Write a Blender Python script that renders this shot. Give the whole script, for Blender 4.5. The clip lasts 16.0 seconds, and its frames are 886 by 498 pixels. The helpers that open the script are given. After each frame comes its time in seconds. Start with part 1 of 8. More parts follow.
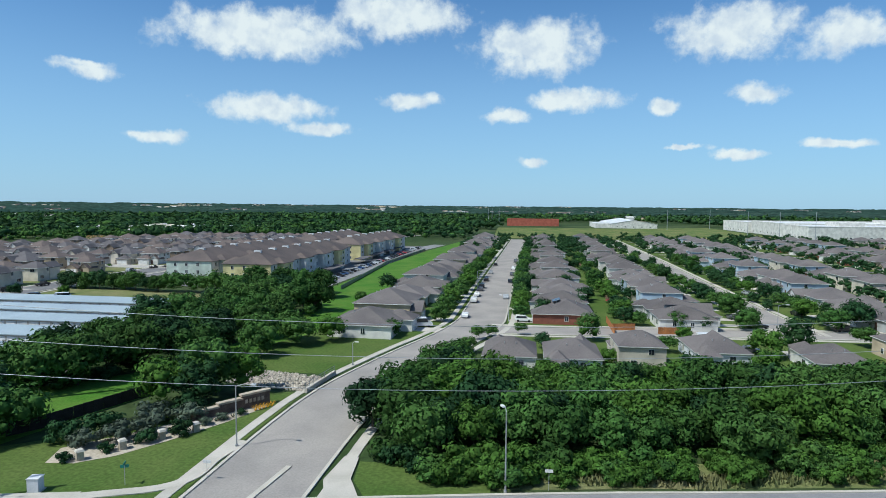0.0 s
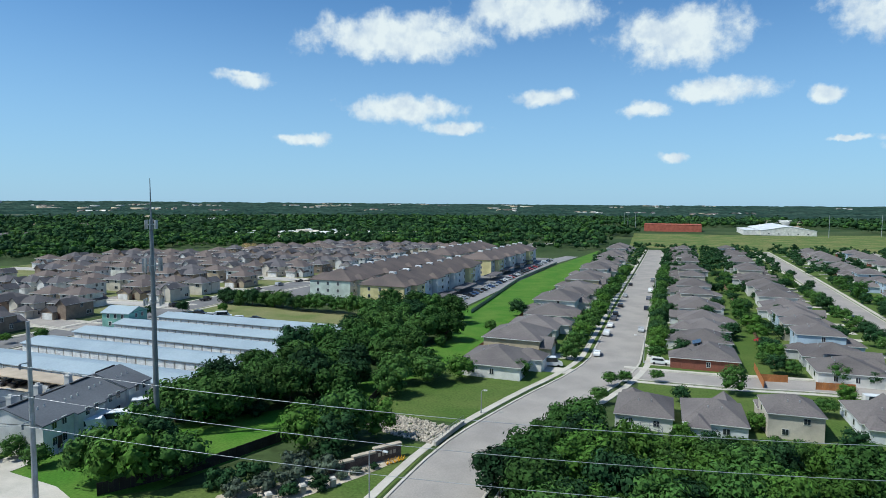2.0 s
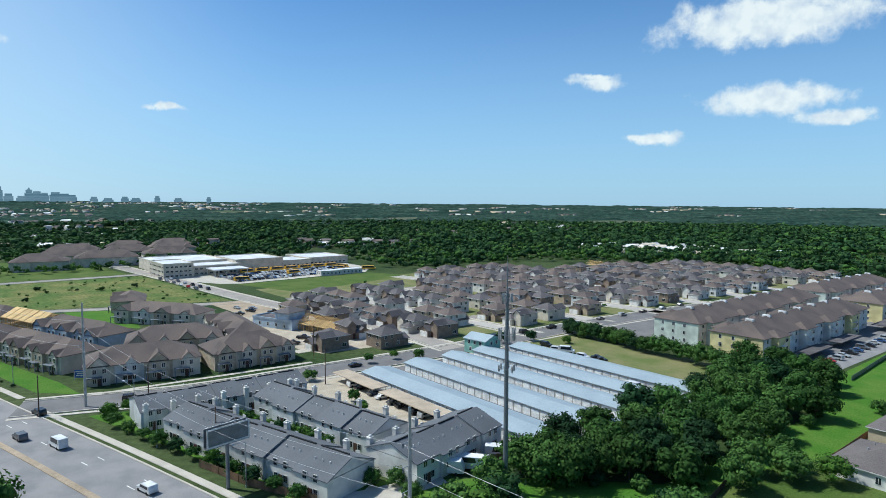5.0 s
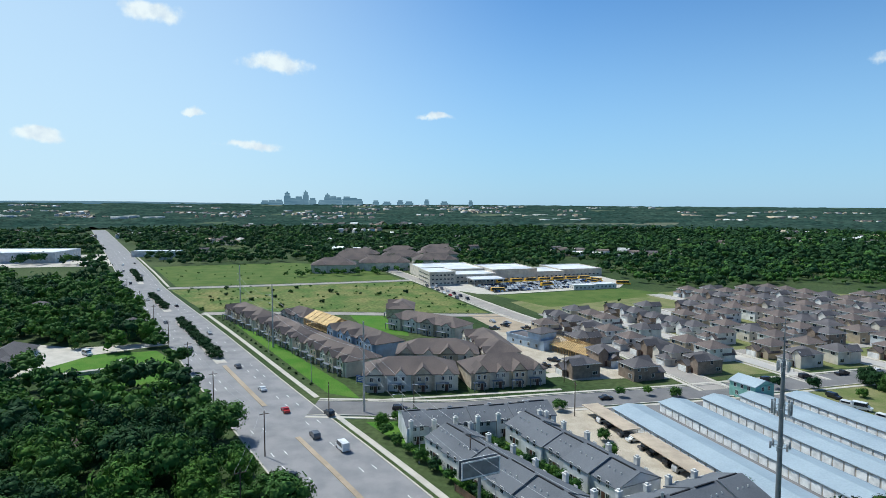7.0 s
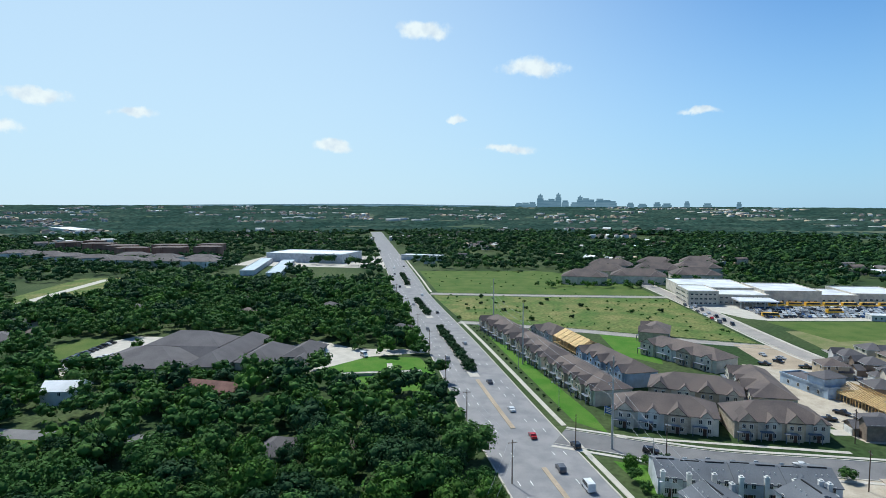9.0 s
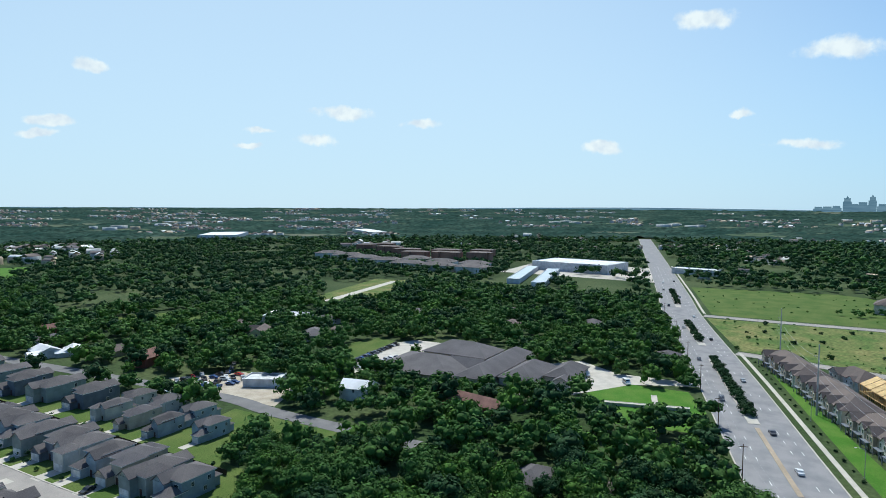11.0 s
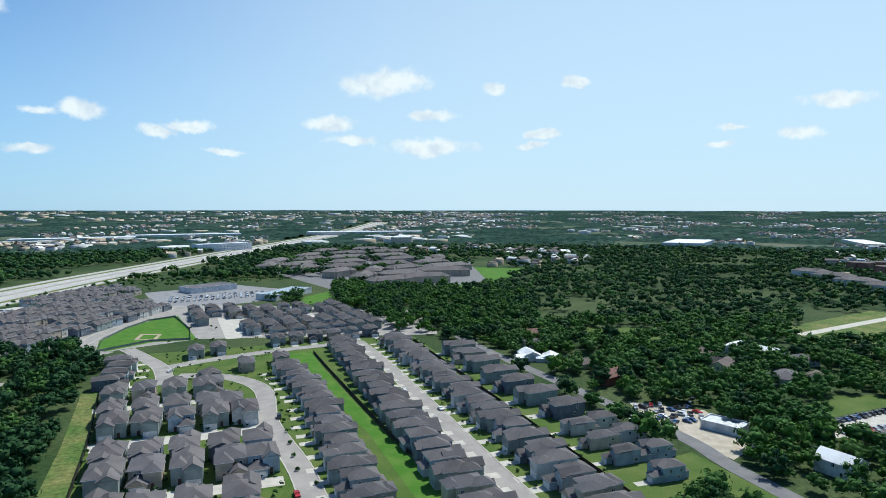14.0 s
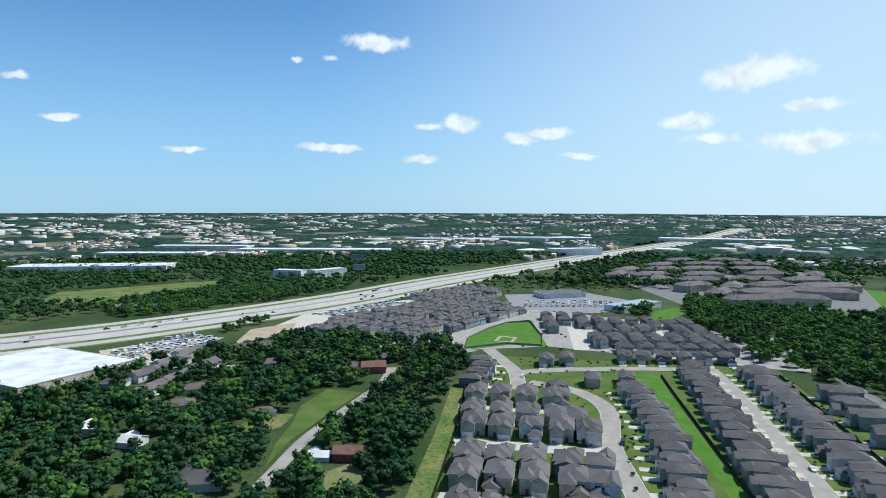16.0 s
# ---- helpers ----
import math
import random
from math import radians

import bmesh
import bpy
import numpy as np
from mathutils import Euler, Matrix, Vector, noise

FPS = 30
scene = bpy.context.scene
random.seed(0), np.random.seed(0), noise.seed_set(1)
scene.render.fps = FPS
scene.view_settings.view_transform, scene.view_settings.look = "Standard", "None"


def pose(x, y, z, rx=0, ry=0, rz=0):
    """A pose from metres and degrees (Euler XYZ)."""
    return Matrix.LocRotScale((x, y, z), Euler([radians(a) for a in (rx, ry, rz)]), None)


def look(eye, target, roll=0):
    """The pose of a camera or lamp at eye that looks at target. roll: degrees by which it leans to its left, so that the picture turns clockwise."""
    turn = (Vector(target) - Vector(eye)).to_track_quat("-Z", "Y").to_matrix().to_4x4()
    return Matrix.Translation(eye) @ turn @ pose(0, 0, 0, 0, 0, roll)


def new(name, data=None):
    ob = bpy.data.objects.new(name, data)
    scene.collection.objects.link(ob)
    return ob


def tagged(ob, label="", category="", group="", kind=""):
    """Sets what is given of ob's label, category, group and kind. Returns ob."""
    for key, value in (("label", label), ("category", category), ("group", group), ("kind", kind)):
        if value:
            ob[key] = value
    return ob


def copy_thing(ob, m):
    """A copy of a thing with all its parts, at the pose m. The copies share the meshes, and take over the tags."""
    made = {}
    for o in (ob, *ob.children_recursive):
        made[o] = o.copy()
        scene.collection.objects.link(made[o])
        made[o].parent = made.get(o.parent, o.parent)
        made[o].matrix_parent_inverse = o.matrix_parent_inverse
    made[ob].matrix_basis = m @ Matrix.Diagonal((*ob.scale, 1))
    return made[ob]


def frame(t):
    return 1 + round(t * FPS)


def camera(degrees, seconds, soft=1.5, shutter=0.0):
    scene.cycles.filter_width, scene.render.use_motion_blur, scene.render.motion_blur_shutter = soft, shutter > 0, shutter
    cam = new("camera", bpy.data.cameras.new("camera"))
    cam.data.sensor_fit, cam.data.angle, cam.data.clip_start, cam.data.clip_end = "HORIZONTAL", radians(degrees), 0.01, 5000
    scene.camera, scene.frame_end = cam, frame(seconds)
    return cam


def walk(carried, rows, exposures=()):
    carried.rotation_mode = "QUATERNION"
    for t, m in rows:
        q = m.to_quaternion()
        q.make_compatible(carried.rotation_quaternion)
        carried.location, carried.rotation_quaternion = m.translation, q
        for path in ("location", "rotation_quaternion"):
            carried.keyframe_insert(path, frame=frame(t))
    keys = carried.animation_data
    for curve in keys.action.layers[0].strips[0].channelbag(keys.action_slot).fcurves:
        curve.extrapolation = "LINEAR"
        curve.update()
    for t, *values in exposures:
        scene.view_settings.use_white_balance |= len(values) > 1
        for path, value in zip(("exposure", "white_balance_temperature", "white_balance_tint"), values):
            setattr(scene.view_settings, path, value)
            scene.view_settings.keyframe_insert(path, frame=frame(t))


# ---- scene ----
import itertools

cam = camera(70.4, 16.0, soft=0.35)


def drone(x, y, z, yaw, pitch, roll):
    return pose(x, y, z, 90 + pitch, 0, yaw) @ pose(0, 0, 0, 0, 0, roll)


CAMERA_ROWS = [
    (0.0, 0.00, -0.00, 32.03, 7.94, -4.07, 0.41),
    (0.5, 0.07, 0.19, 34.54, 9.77, -4.11, 0.36),
    (1.0, 0.11, 0.61, 37.13, 12.40, -4.19, 0.26),
    (1.5, 0.01, 0.85, 39.65, 15.77, -4.28, 0.25),
    (2.0, -0.12, 1.07, 42.21, 19.88, -4.34, 0.25),
    (2.5, -0.22, 1.22, 44.79, 24.32, -4.39, 0.14),
    (3.0, -0.18, 1.29, 47.32, 28.93, -4.41, 0.12),
    (3.5, -0.14, 1.46, 49.81, 34.21, -4.44, 0.11),
    (3.7, -0.11, 1.58, 50.73, 36.25, -4.48, 0.17),
    (5.8, -1.93, 2.03, 59.67, 60.04, -4.30, 0.24),
    (6.0, -1.90, 2.08, 60.63, 62.39, -4.33, 0.25),
    (6.5, -1.81, 2.19, 62.97, 67.96, -4.33, 0.16),
    (7.0, -1.82, 2.28, 65.24, 73.53, -4.29, 0.11),
    (7.5, -1.88, 2.38, 67.50, 79.17, -4.29, 0.07),
    (8.0, -1.97, 2.41, 69.73, 84.85, -4.26, 0.01),
    (8.5, -2.45, 2.39, 71.90, 90.53, -4.22, -0.04),
    (9.0, -2.94, 2.34, 74.15, 96.21, -4.20, -0.06),
    (9.2, -3.17, 2.30, 75.05, 98.35, -4.22, -0.10),
    (11.3, -4.71, 2.36, 84.42, 124.19, -3.94, -0.01),
    (11.5, -4.73, 2.35, 85.36, 126.91, -3.94, -0.02),
    (12.0, -4.74, 2.30, 87.74, 133.27, -3.91, -0.05),
    (12.5, -4.87, 2.14, 90.21, 139.94, -3.86, -0.16),
    (13.0, -5.16, 1.78, 92.75, 146.74, -3.84, -0.16),
    (13.5, -5.49, 1.31, 95.31, 153.76, -3.83, -0.25),
    (14.0, -5.90, 1.06, 97.92, 160.80, -3.77, -0.20),
    (14.5, -5.95, 0.84, 100.58, 167.96, -3.74, -0.13),
    (15.0, -5.86, 0.33, 103.15, 176.07, -3.69, -0.14),
    (15.5, -5.80, -0.25, 105.48, 184.04, -3.59, -0.02),
    (16.0, -5.82, -0.79, 107.80, 192.01, -3.52, 0.03),
]

walk(cam, [(r[0], drone(*r[1:])) for r in CAMERA_ROWS], [(0.0, -0.10, 6150, 2.0), (4.0, -0.05, 6150, 2.0), (7.0, 0.0, 6150, 2.0), (12.0, 0.0, 6150, 2.0), (16.0, 0.06, 6150, 2.0)])

# ---- light: sun and sky ----
SUN_YAW, SUN_HEIGHT = 125.0, 55.0   # degrees to the left of +y, degrees above the horizon
sun_dir = Vector((-math.sin(radians(SUN_YAW)) * math.cos(radians(SUN_HEIGHT)), math.cos(radians(SUN_YAW)) * math.cos(radians(SUN_HEIGHT)), math.sin(radians(SUN_HEIGHT))))
sun_data = bpy.data.lights.new("sun", "SUN")
sun_data.energy, sun_data.angle, sun_data.color = 5.0, radians(0.55), (1.0, 0.965, 0.92)
sun = new("sun", sun_data)
sun.matrix_world = look((0, 0, 300), Vector((0, 0, 300)) - sun_dir)

# clouds: bearing, height, half width and half height of each, in degrees
CLOUDS_A = [(24, 14.3, 8.4, 2.0), (12, 16.3, 6.3, 2.0), (360, 13.6, 5.8, 2.4), (344, 13.9, 5.3, 2.3), (336, 12.9, 3.1, 1.6), (24, 8.2, 5.3, 1.2), (19, 6.6, 3.1, 0.6), (11, 9.2, 2.5, 0.7), (2, 7.9, 2.5, 0.6), (357, 9.1, 4.2, 1.0), (342, 9.1, 2.3, 0.8), (32, 5.5, 2.3, 0.7), (349, 8.4, 1.4, 0.7), (37, 10.7, 1.7, 0.4), (336, 4.9, 2.8, 0.4), (347, 4.7, 2.1, 0.3), (360, 3.9, 1.5, 0.5), (343, 4.2, 2.3, 0.4), (37, 10.2, 1.5, 0.6), (88, 11.7, 3.3, 0.8)]
CLOUDS_B = [(95, 7.4, 0.8, 0.3), (74, 7.6, 1.7, 0.3), (37, 10.3, 2.0, 0.6), (90, 4.8, 2.0, 0.4), (33, 5.6, 1.7, 0.4), (98, 14.9, 2.1, 0.8), (98, 14.8, 2.0, 0.7), (129, 8.3, 2.5, 0.4), (122, 7.2, 2.0, 0.4), (91, 4.8, 1.9, 0.4), (106, 5.1, 2.0, 0.6), (166, 11.1, 4.4, 1.3), (171, 7.4, 2.7, 0.7), (162, 8.2, 2.8, 0.5), (156, 10.4, 1.1, 0.6), (149, 10.9, 1.4, 0.5), (129, 8.1, 2.4, 0.5), (122, 7.2, 1.7, 0.4), (152, 6.5, 1.7, 0.4), (153, 5.6, 1.6, 0.3)]
CLOUDS_C = [(136, 6.4, 1.5, 0.3), (137, 5.1, 1.3, 0.3), (131, 5.8, 1.8, 0.5), (169, 6.0, 2.7, 0.5), (162, 5.5, 4.2, 0.7), (198, 14.7, 2.8, 0.8), (205, 13.1, 0.6, 0.3), (202, 13.2, 0.7, 0.3), (223, 7.2, 1.7, 0.3), (214, 5.1, 2.0, 0.3), (226, 10.0, 1.0, 0.4), (202, 5.5, 2.9, 0.4), (190, 8.0, 1.8, 0.8), (193, 7.5, 1.5, 0.4), (185, 6.4, 2.0, 0.5), (183, 6.9, 2.1, 0.5), (180, 5.0, 2.1, 0.3), (194, 4.5, 1.8, 0.4)]


def make_world():
    w = bpy.data.worlds.new("sky")
    scene.world = w
    w.use_nodes = True
    nt = w.node_tree
    nt.nodes.clear()
    N, Lk = nt.nodes.new, nt.links.new
    sky = N("ShaderNodeTexSky")
    sky.sky_type, sky.sun_disc = "NISHITA", False
    sky.sun_elevation, sky.sun_rotation = radians(SUN_HEIGHT), radians(-SUN_YAW)
    sky.air_density, sky.dust_density, sky.ozone_density, sky.altitude = 1.0, 0.45, 5.0, 600
    bg = N("ShaderNodeBackground")
    bg.inputs[1].default_value = 0.115
    tint = N("ShaderNodeVectorMath"); tint.operation = "MULTIPLY"
    tint.inputs[1].default_value = (0.74, 0.99, 1.16)
    Lk(sky.outputs[0], tint.inputs[0]); Lk(tint.outputs[0], bg.inputs[0])
    co = N("ShaderNodeTexCoord")
    # ragged edges: the direction is shaken by two sizes of noise
    def shaken(src, scale, amount):
        n = N("ShaderNodeTexNoise")
        n.inputs["Scale"].default_value, n.inputs["Detail"].default_value, n.inputs["Roughness"].default_value = scale, 5.0, 0.62
        Lk(co.outputs["Generated"], n.inputs["Vector"])
        sub = N("ShaderNodeVectorMath"); sub.operation = "SUBTRACT"
        sub.inputs[1].default_value = (0.5, 0.5, 0.5)
        Lk(n.outputs["Color"], sub.inputs[0])
        mad = N("ShaderNodeVectorMath"); mad.operation = "MULTIPLY_ADD"
        mad.inputs[1].default_value = (amount, amount, amount * 0.62)
        Lk(sub.outputs[0], mad.inputs[0]); Lk(src, mad.inputs[2])
        return mad.outputs[0]
    v = shaken(co.outputs["Generated"], 14.0, 0.05)
    puff = N("ShaderNodeTexNoise")
    puff.inputs["Scale"].default_value, puff.inputs["Detail"].default_value, puff.inputs["Roughness"].default_value = 30.0, 9.0, 0.6
    Lk(co.outputs["Generated"], puff.inputs["Vector"])
    last = None
    for az, el, hw, hh in CLOUDS_A + CLOUDS_B + CLOUDS_C:
        a, e = radians(az), radians(el)
        c = Vector((-math.sin(a) * math.cos(e), math.cos(a) * math.cos(e), math.sin(e)))
        r = Vector((math.cos(a), math.sin(a), 0))
        u = r.cross(c)
        m = Matrix((c, r, u)).transposed()
        if m.determinant() < 0:
            m = Matrix((c, -r, u)).transposed()
        mp = N("ShaderNodeMapping"); mp.vector_type = "TEXTURE"
        mp.inputs["Rotation"].default_value = m.to_euler("XYZ")
        mp.inputs["Scale"].default_value = (1e5, math.tan(radians(hw)) * 1.08, math.tan(radians(hh)) * 1.2)
        Lk(v, mp.inputs[0])
        ln = N("ShaderNodeVectorMath"); ln.operation = "LENGTH"
        Lk(mp.outputs[0], ln.inputs[0])
        if last is None:
            last = ln.outputs["Value"]
        else:
            mn = N("ShaderNodeMath"); mn.operation = "SMOOTH_MIN"
            mn.inputs[2].default_value = 0.25
            Lk(last, mn.inputs[0]); Lk(ln.outputs["Value"], mn.inputs[1])
            last = mn.outputs[0]
    ramp = N("ShaderNodeMapRange"); ramp.interpolation_type = "SMOOTHSTEP"
    ramp.inputs[1].default_value, ramp.inputs[2].default_value = 0.96, 0.34
    ramp.inputs[3].default_value, ramp.inputs[4].default_value = 0.0, 0.95
    rag = N("ShaderNodeMath"); rag.operation = "MULTIPLY_ADD"
    rag.inputs[1].default_value = -1.5
    add = N("ShaderNodeMath"); add.operation = "ADD"; add.inputs[1].default_value = 0.70
    Lk(puff.outputs["Fac"], rag.inputs[0]); Lk(last, rag.inputs[2]); Lk(rag.outputs[0], add.inputs[0])
    Lk(add.outputs[0], ramp.inputs[0])
    # thin wisps low over the horizon
    cloud = N("ShaderNodeBackground")
    cn = N("ShaderNodeTexNoise")
    cn.inputs["Scale"].default_value, cn.inputs["Detail"].default_value = 45.0, 4.0
    Lk(co.outputs["Generated"], cn.inputs["Vector"])
    cr = N("ShaderNodeValToRGB")
    cr.color_ramp.elements[0].position, cr.color_ramp.elements[0].color = 0.34, (0.74, 0.81, 0.91, 1)
    cr.color_ramp.elements[1].position, cr.color_ramp.elements[1].color = 0.58, (0.95, 0.985, 1.0, 1)
    Lk(cn.outputs["Fac"], cr.inputs[0]); Lk(cr.outputs[0], cloud.inputs[0])
    cloud.inputs[1].default_value = 0.95
    # a thin bright veil low over the horizon and on the sun's side of the sky
    def veil(base, colour, strength, factor):
        b = N("ShaderNodeBackground")
        b.inputs[0].default_value, b.inputs[1].default_value = (*colour, 1), strength
        x = N("ShaderNodeMixShader")
        Lk(factor, x.inputs[0]); Lk(base, x.inputs[1]); Lk(b.outputs[0], x.inputs[2])
        return x.outputs[0]
    def ranged(src, a, b, lo, hi):
        r = N("ShaderNodeMapRange"); r.interpolation_type = "SMOOTHSTEP"
        for i, q in enumerate((a, b, lo, hi)):
            r.inputs[i + 1].default_value = q
        Lk(src, r.inputs[0])
        return r.outputs[0]
    toward = N("ShaderNodeVectorMath"); toward.operation = "DOT_PRODUCT"
    toward.inputs[1].default_value = (-math.sin(radians(134)), math.cos(radians(134)), 0.0)
    Lk(co.outputs["Generated"], toward.inputs[0])
    part_z = N("ShaderNodeSeparateXYZ"); Lk(co.outputs["Generated"], part_z.inputs[0])
    sky_out = veil(bg.outputs[0], (0.50, 0.77, 1.08), 0.80, ranged(part_z.outputs[2], 0.36, -0.02, 0.0, 0.72))
    sky_out = veil(sky_out, (0.76, 0.90, 1.0), 0.93, ranged(toward.outputs["Value"], 0.30, 1.0, 0.0, 0.70))
    mix = N("ShaderNodeMixShader")
    out = N("ShaderNodeOutputWorld")
    Lk(ramp.outputs[0], mix.inputs[0]); Lk(sky_out, mix.inputs[1]); Lk(cloud.outputs[0], mix.inputs[2])
    Lk(mix.outputs[0], out.inputs[0])


make_world()

# ---- materials ----
def material(name, color, rough=0.85, var=0.18, scale=0.35, fine=6.0, tint=None, bump=0.0, metal=0.0, spec=0.3, rnd=0.0, island=0.0, translucent=0.0, spots=None):
    """A surface with stains at one scale and grain at a finer one; rnd and island vary it from piece to piece."""
    m = bpy.data.materials.new(name)
    m.use_nodes = True
    nt = m.node_tree
    N, Lk = nt.nodes.new, nt.links.new
    b = nt.nodes["Principled BSDF"]
    b.inputs["Roughness"].default_value, b.inputs["Metallic"].default_value = rough, metal
    b.inputs["Specular IOR Level"].default_value = spec
    geo = N("ShaderNodeNewGeometry")
    def noise_tex(s, detail):
        n = N("ShaderNodeTexNoise")
        n.inputs["Scale"].default_value, n.inputs["Detail"].default_value = s, detail
        Lk(geo.outputs["Position"], n.inputs["Vector"])
        return n
    big, small = noise_tex(scale, 3.0), noise_tex(fine, 4.0)
    mix = N("ShaderNodeMix"); mix.data_type = "RGBA"
    mix.inputs["A"].default_value = (*color, 1)
    mix.inputs["B"].default_value = (*(tint or [c * 0.72 for c in color]), 1)
    rng = N("ShaderNodeMapRange")
    rng.inputs[1].default_value, rng.inputs[2].default_value = 0.38, 0.66
    Lk(big.outputs["Fac"], rng.inputs[0]); Lk(rng.outputs[0], mix.inputs["Factor"])
    val = N("ShaderNodeMapRange")
    val.inputs[1].default_value, val.inputs[2].default_value = 0.25, 0.75
    val.inputs[3].default_value, val.inputs[4].default_value = 1 - var, 1 + var
    Lk(small.outputs["Fac"], val.inputs[0])
    last = val.outputs[0]
    for amount, node, socket in ((rnd, "ShaderNodeObjectInfo", "Random"), (island, "ShaderNodeNewGeometry", "Random Per Island")):
        if amount:
            src = N(node)
            mr = N("ShaderNodeMapRange")
            mr.inputs[3].default_value, mr.inputs[4].default_value = 1 - amount, 1 + amount
            Lk(src.outputs[socket], mr.inputs[0])
            mul = N("ShaderNodeMath"); mul.operation = "MULTIPLY"
            Lk(last, mul.inputs[0]); Lk(mr.outputs[0], mul.inputs[1])
            last = mul.outputs[0]
    sc = N("ShaderNodeVectorMath"); sc.operation = "SCALE"
    Lk(mix.outputs["Result"], sc.inputs[0]); Lk(last, sc.inputs["Scale"])
    Lk(sc.outputs[0], b.inputs["Base Color"])
    if bump:
        bp = N("ShaderNodeBump")
        bp.inputs["Strength"].default_value, bp.inputs["Distance"].default_value = bump, 0.05
        Lk(small.outputs["Fac"], bp.inputs["Height"]); Lk(bp.outputs[0], b.inputs["Normal"])
    if translucent:
        tr = N("ShaderNodeBsdfTranslucent")
        Lk(sc.outputs[0], tr.inputs[0])
        ms = N("ShaderNodeMixShader")
        ms.inputs[0].default_value = translucent
        out = nt.nodes["Material Output"]
        Lk(b.outputs[0], ms.inputs[1]); Lk(tr.outputs[0], ms.inputs[2]); Lk(ms.outputs[0], out.inputs[0])
    return m


MAT = {}
def define(name, *a, **k):
    MAT[name] = material(name, *a, **k)


define("earth", (0.030, 0.056, 0.018), 0.95, 0.4, 0.012, 0.5, tint=(0.066, 0.088, 0.034), spec=0.1)
define("lawn", (0.066, 0.112, 0.024), 0.95, 0.3, 0.07, 2.0, tint=(0.105, 0.138, 0.038), spec=0.1, bump=0.4)
define("lush", (0.058, 0.15, 0.018), 0.95, 0.28, 0.12, 2.2, tint=(0.095, 0.175, 0.03), spec=0.1, bump=0.5)
define("meadow", (0.078, 0.128, 0.032), 0.95, 0.5, 0.05, 0.5, tint=(0.18, 0.175, 0.065), spec=0.1, bump=0.5)
define("dry_grass", (0.20, 0.19, 0.09), 0.95, 0.25, 0.1, 2.0, tint=(0.12, 0.15, 0.05), spec=0.1, bump=0.5)
define("asphalt", (0.262, 0.252, 0.250), 0.9, 0.09, 0.15, 5.0, tint=(0.20, 0.197, 0.203), spec=0.2)
define("asphalt_dark", (0.185, 0.178, 0.175), 0.9, 0.12, 0.15, 4.0, tint=(0.145, 0.14, 0.14), spec=0.2)
define("street", (0.33, 0.298, 0.268), 0.9, 0.12, 0.12, 4.0, tint=(0.265, 0.242, 0.222), spec=0.2)
define("concrete", (0.50, 0.46, 0.40), 0.9, 0.08, 0.25, 5.0, tint=(0.42, 0.385, 0.33), spec=0.2)
define("freeway", (0.43, 0.40, 0.37), 0.9, 0.07, 0.05, 1.5, tint=(0.37, 0.345, 0.32), spec=0.2)
define("gravel", (0.46, 0.40, 0.32), 0.95, 0.2, 0.2, 3.0, tint=(0.36, 0.31, 0.24), spec=0.1)
define("dirt", (0.40, 0.32, 0.235), 0.95, 0.2, 0.1, 2.0, tint=(0.31, 0.25, 0.18), spec=0.1)
define("paint", (0.75, 0.74, 0.70), 0.7, 0.15, 0.6, 6.0)
define("stone", (0.42, 0.37, 0.30), 0.9, 0.2, 0.8, 4.0, island=0.35)
define("stone_wall", (0.42, 0.35, 0.26), 0.9, 0.25, 0.9, 4.0)
define("shingle", (0.150, 0.132, 0.126), 0.9, 0.2, 0.12, 3.5, tint=(0.108, 0.095, 0.094), spec=0.25, rnd=0.14, island=0.08, bump=0.3)
define("shingle_dark", (0.125, 0.114, 0.116), 0.9, 0.2, 0.12, 3.5, tint=(0.095, 0.087, 0.09), spec=0.25, rnd=0.14, island=0.08, bump=0.3)
define("shingle_soot", (0.122, 0.109, 0.106), 0.9, 0.22, 0.12, 3.5, tint=(0.088, 0.079, 0.08), spec=0.25, rnd=0.16, island=0.1, bump=0.3)
define("shingle_brown", (0.15, 0.118, 0.104), 0.9, 0.2, 0.1, 3.0, tint=(0.10, 0.082, 0.078), spec=0.25, rnd=0.1, bump=0.3)
define("shingle_slate", (0.130, 0.138, 0.152), 0.9, 0.14, 0.1, 3.0, tint=(0.10, 0.107, 0.12), spec=0.3, rnd=0.06, bump=0.3)
define("siding_white", (0.68, 0.66, 0.62), 0.75, 0.06, 0.3, 5.0, rnd=0.08)
define("siding_tan", (0.47, 0.38, 0.27), 0.8, 0.08, 0.3, 5.0, rnd=0.14)
define("siding_beige", (0.60, 0.54, 0.45), 0.8, 0.08, 0.3, 5.0, rnd=0.14)
define("siding_blue", (0.42, 0.51, 0.60), 0.8, 0.06, 0.3, 5.0, rnd=0.14)
define("siding_grey", (0.58, 0.59, 0.60), 0.8, 0.08, 0.3, 5.0, rnd=0.2)
define("siding_slate", (0.15, 0.17, 0.20), 0.8, 0.08, 0.3, 5.0, rnd=0.15)
define("clad_sage", (0.27, 0.31, 0.29), 0.8, 0.07, 0.3, 5.0, rnd=0.14)
define("clad_mist", (0.33, 0.39, 0.43), 0.8, 0.07, 0.3, 5.0, rnd=0.14)
define("clad_sand", (0.44, 0.38, 0.30), 0.8, 0.07, 0.3, 5.0, rnd=0.14)
define("clad_pale", (0.52, 0.52, 0.49), 0.8, 0.07, 0.3, 5.0, rnd=0.12)
define("siding_yellow", (0.66, 0.58, 0.30), 0.8, 0.05, 0.3, 5.0)
define("siding_teal", (0.24, 0.47, 0.40), 0.8, 0.05, 0.3, 5.0)
define("siding_palegreen", (0.55, 0.62, 0.55), 0.8, 0.05, 0.3, 5.0)
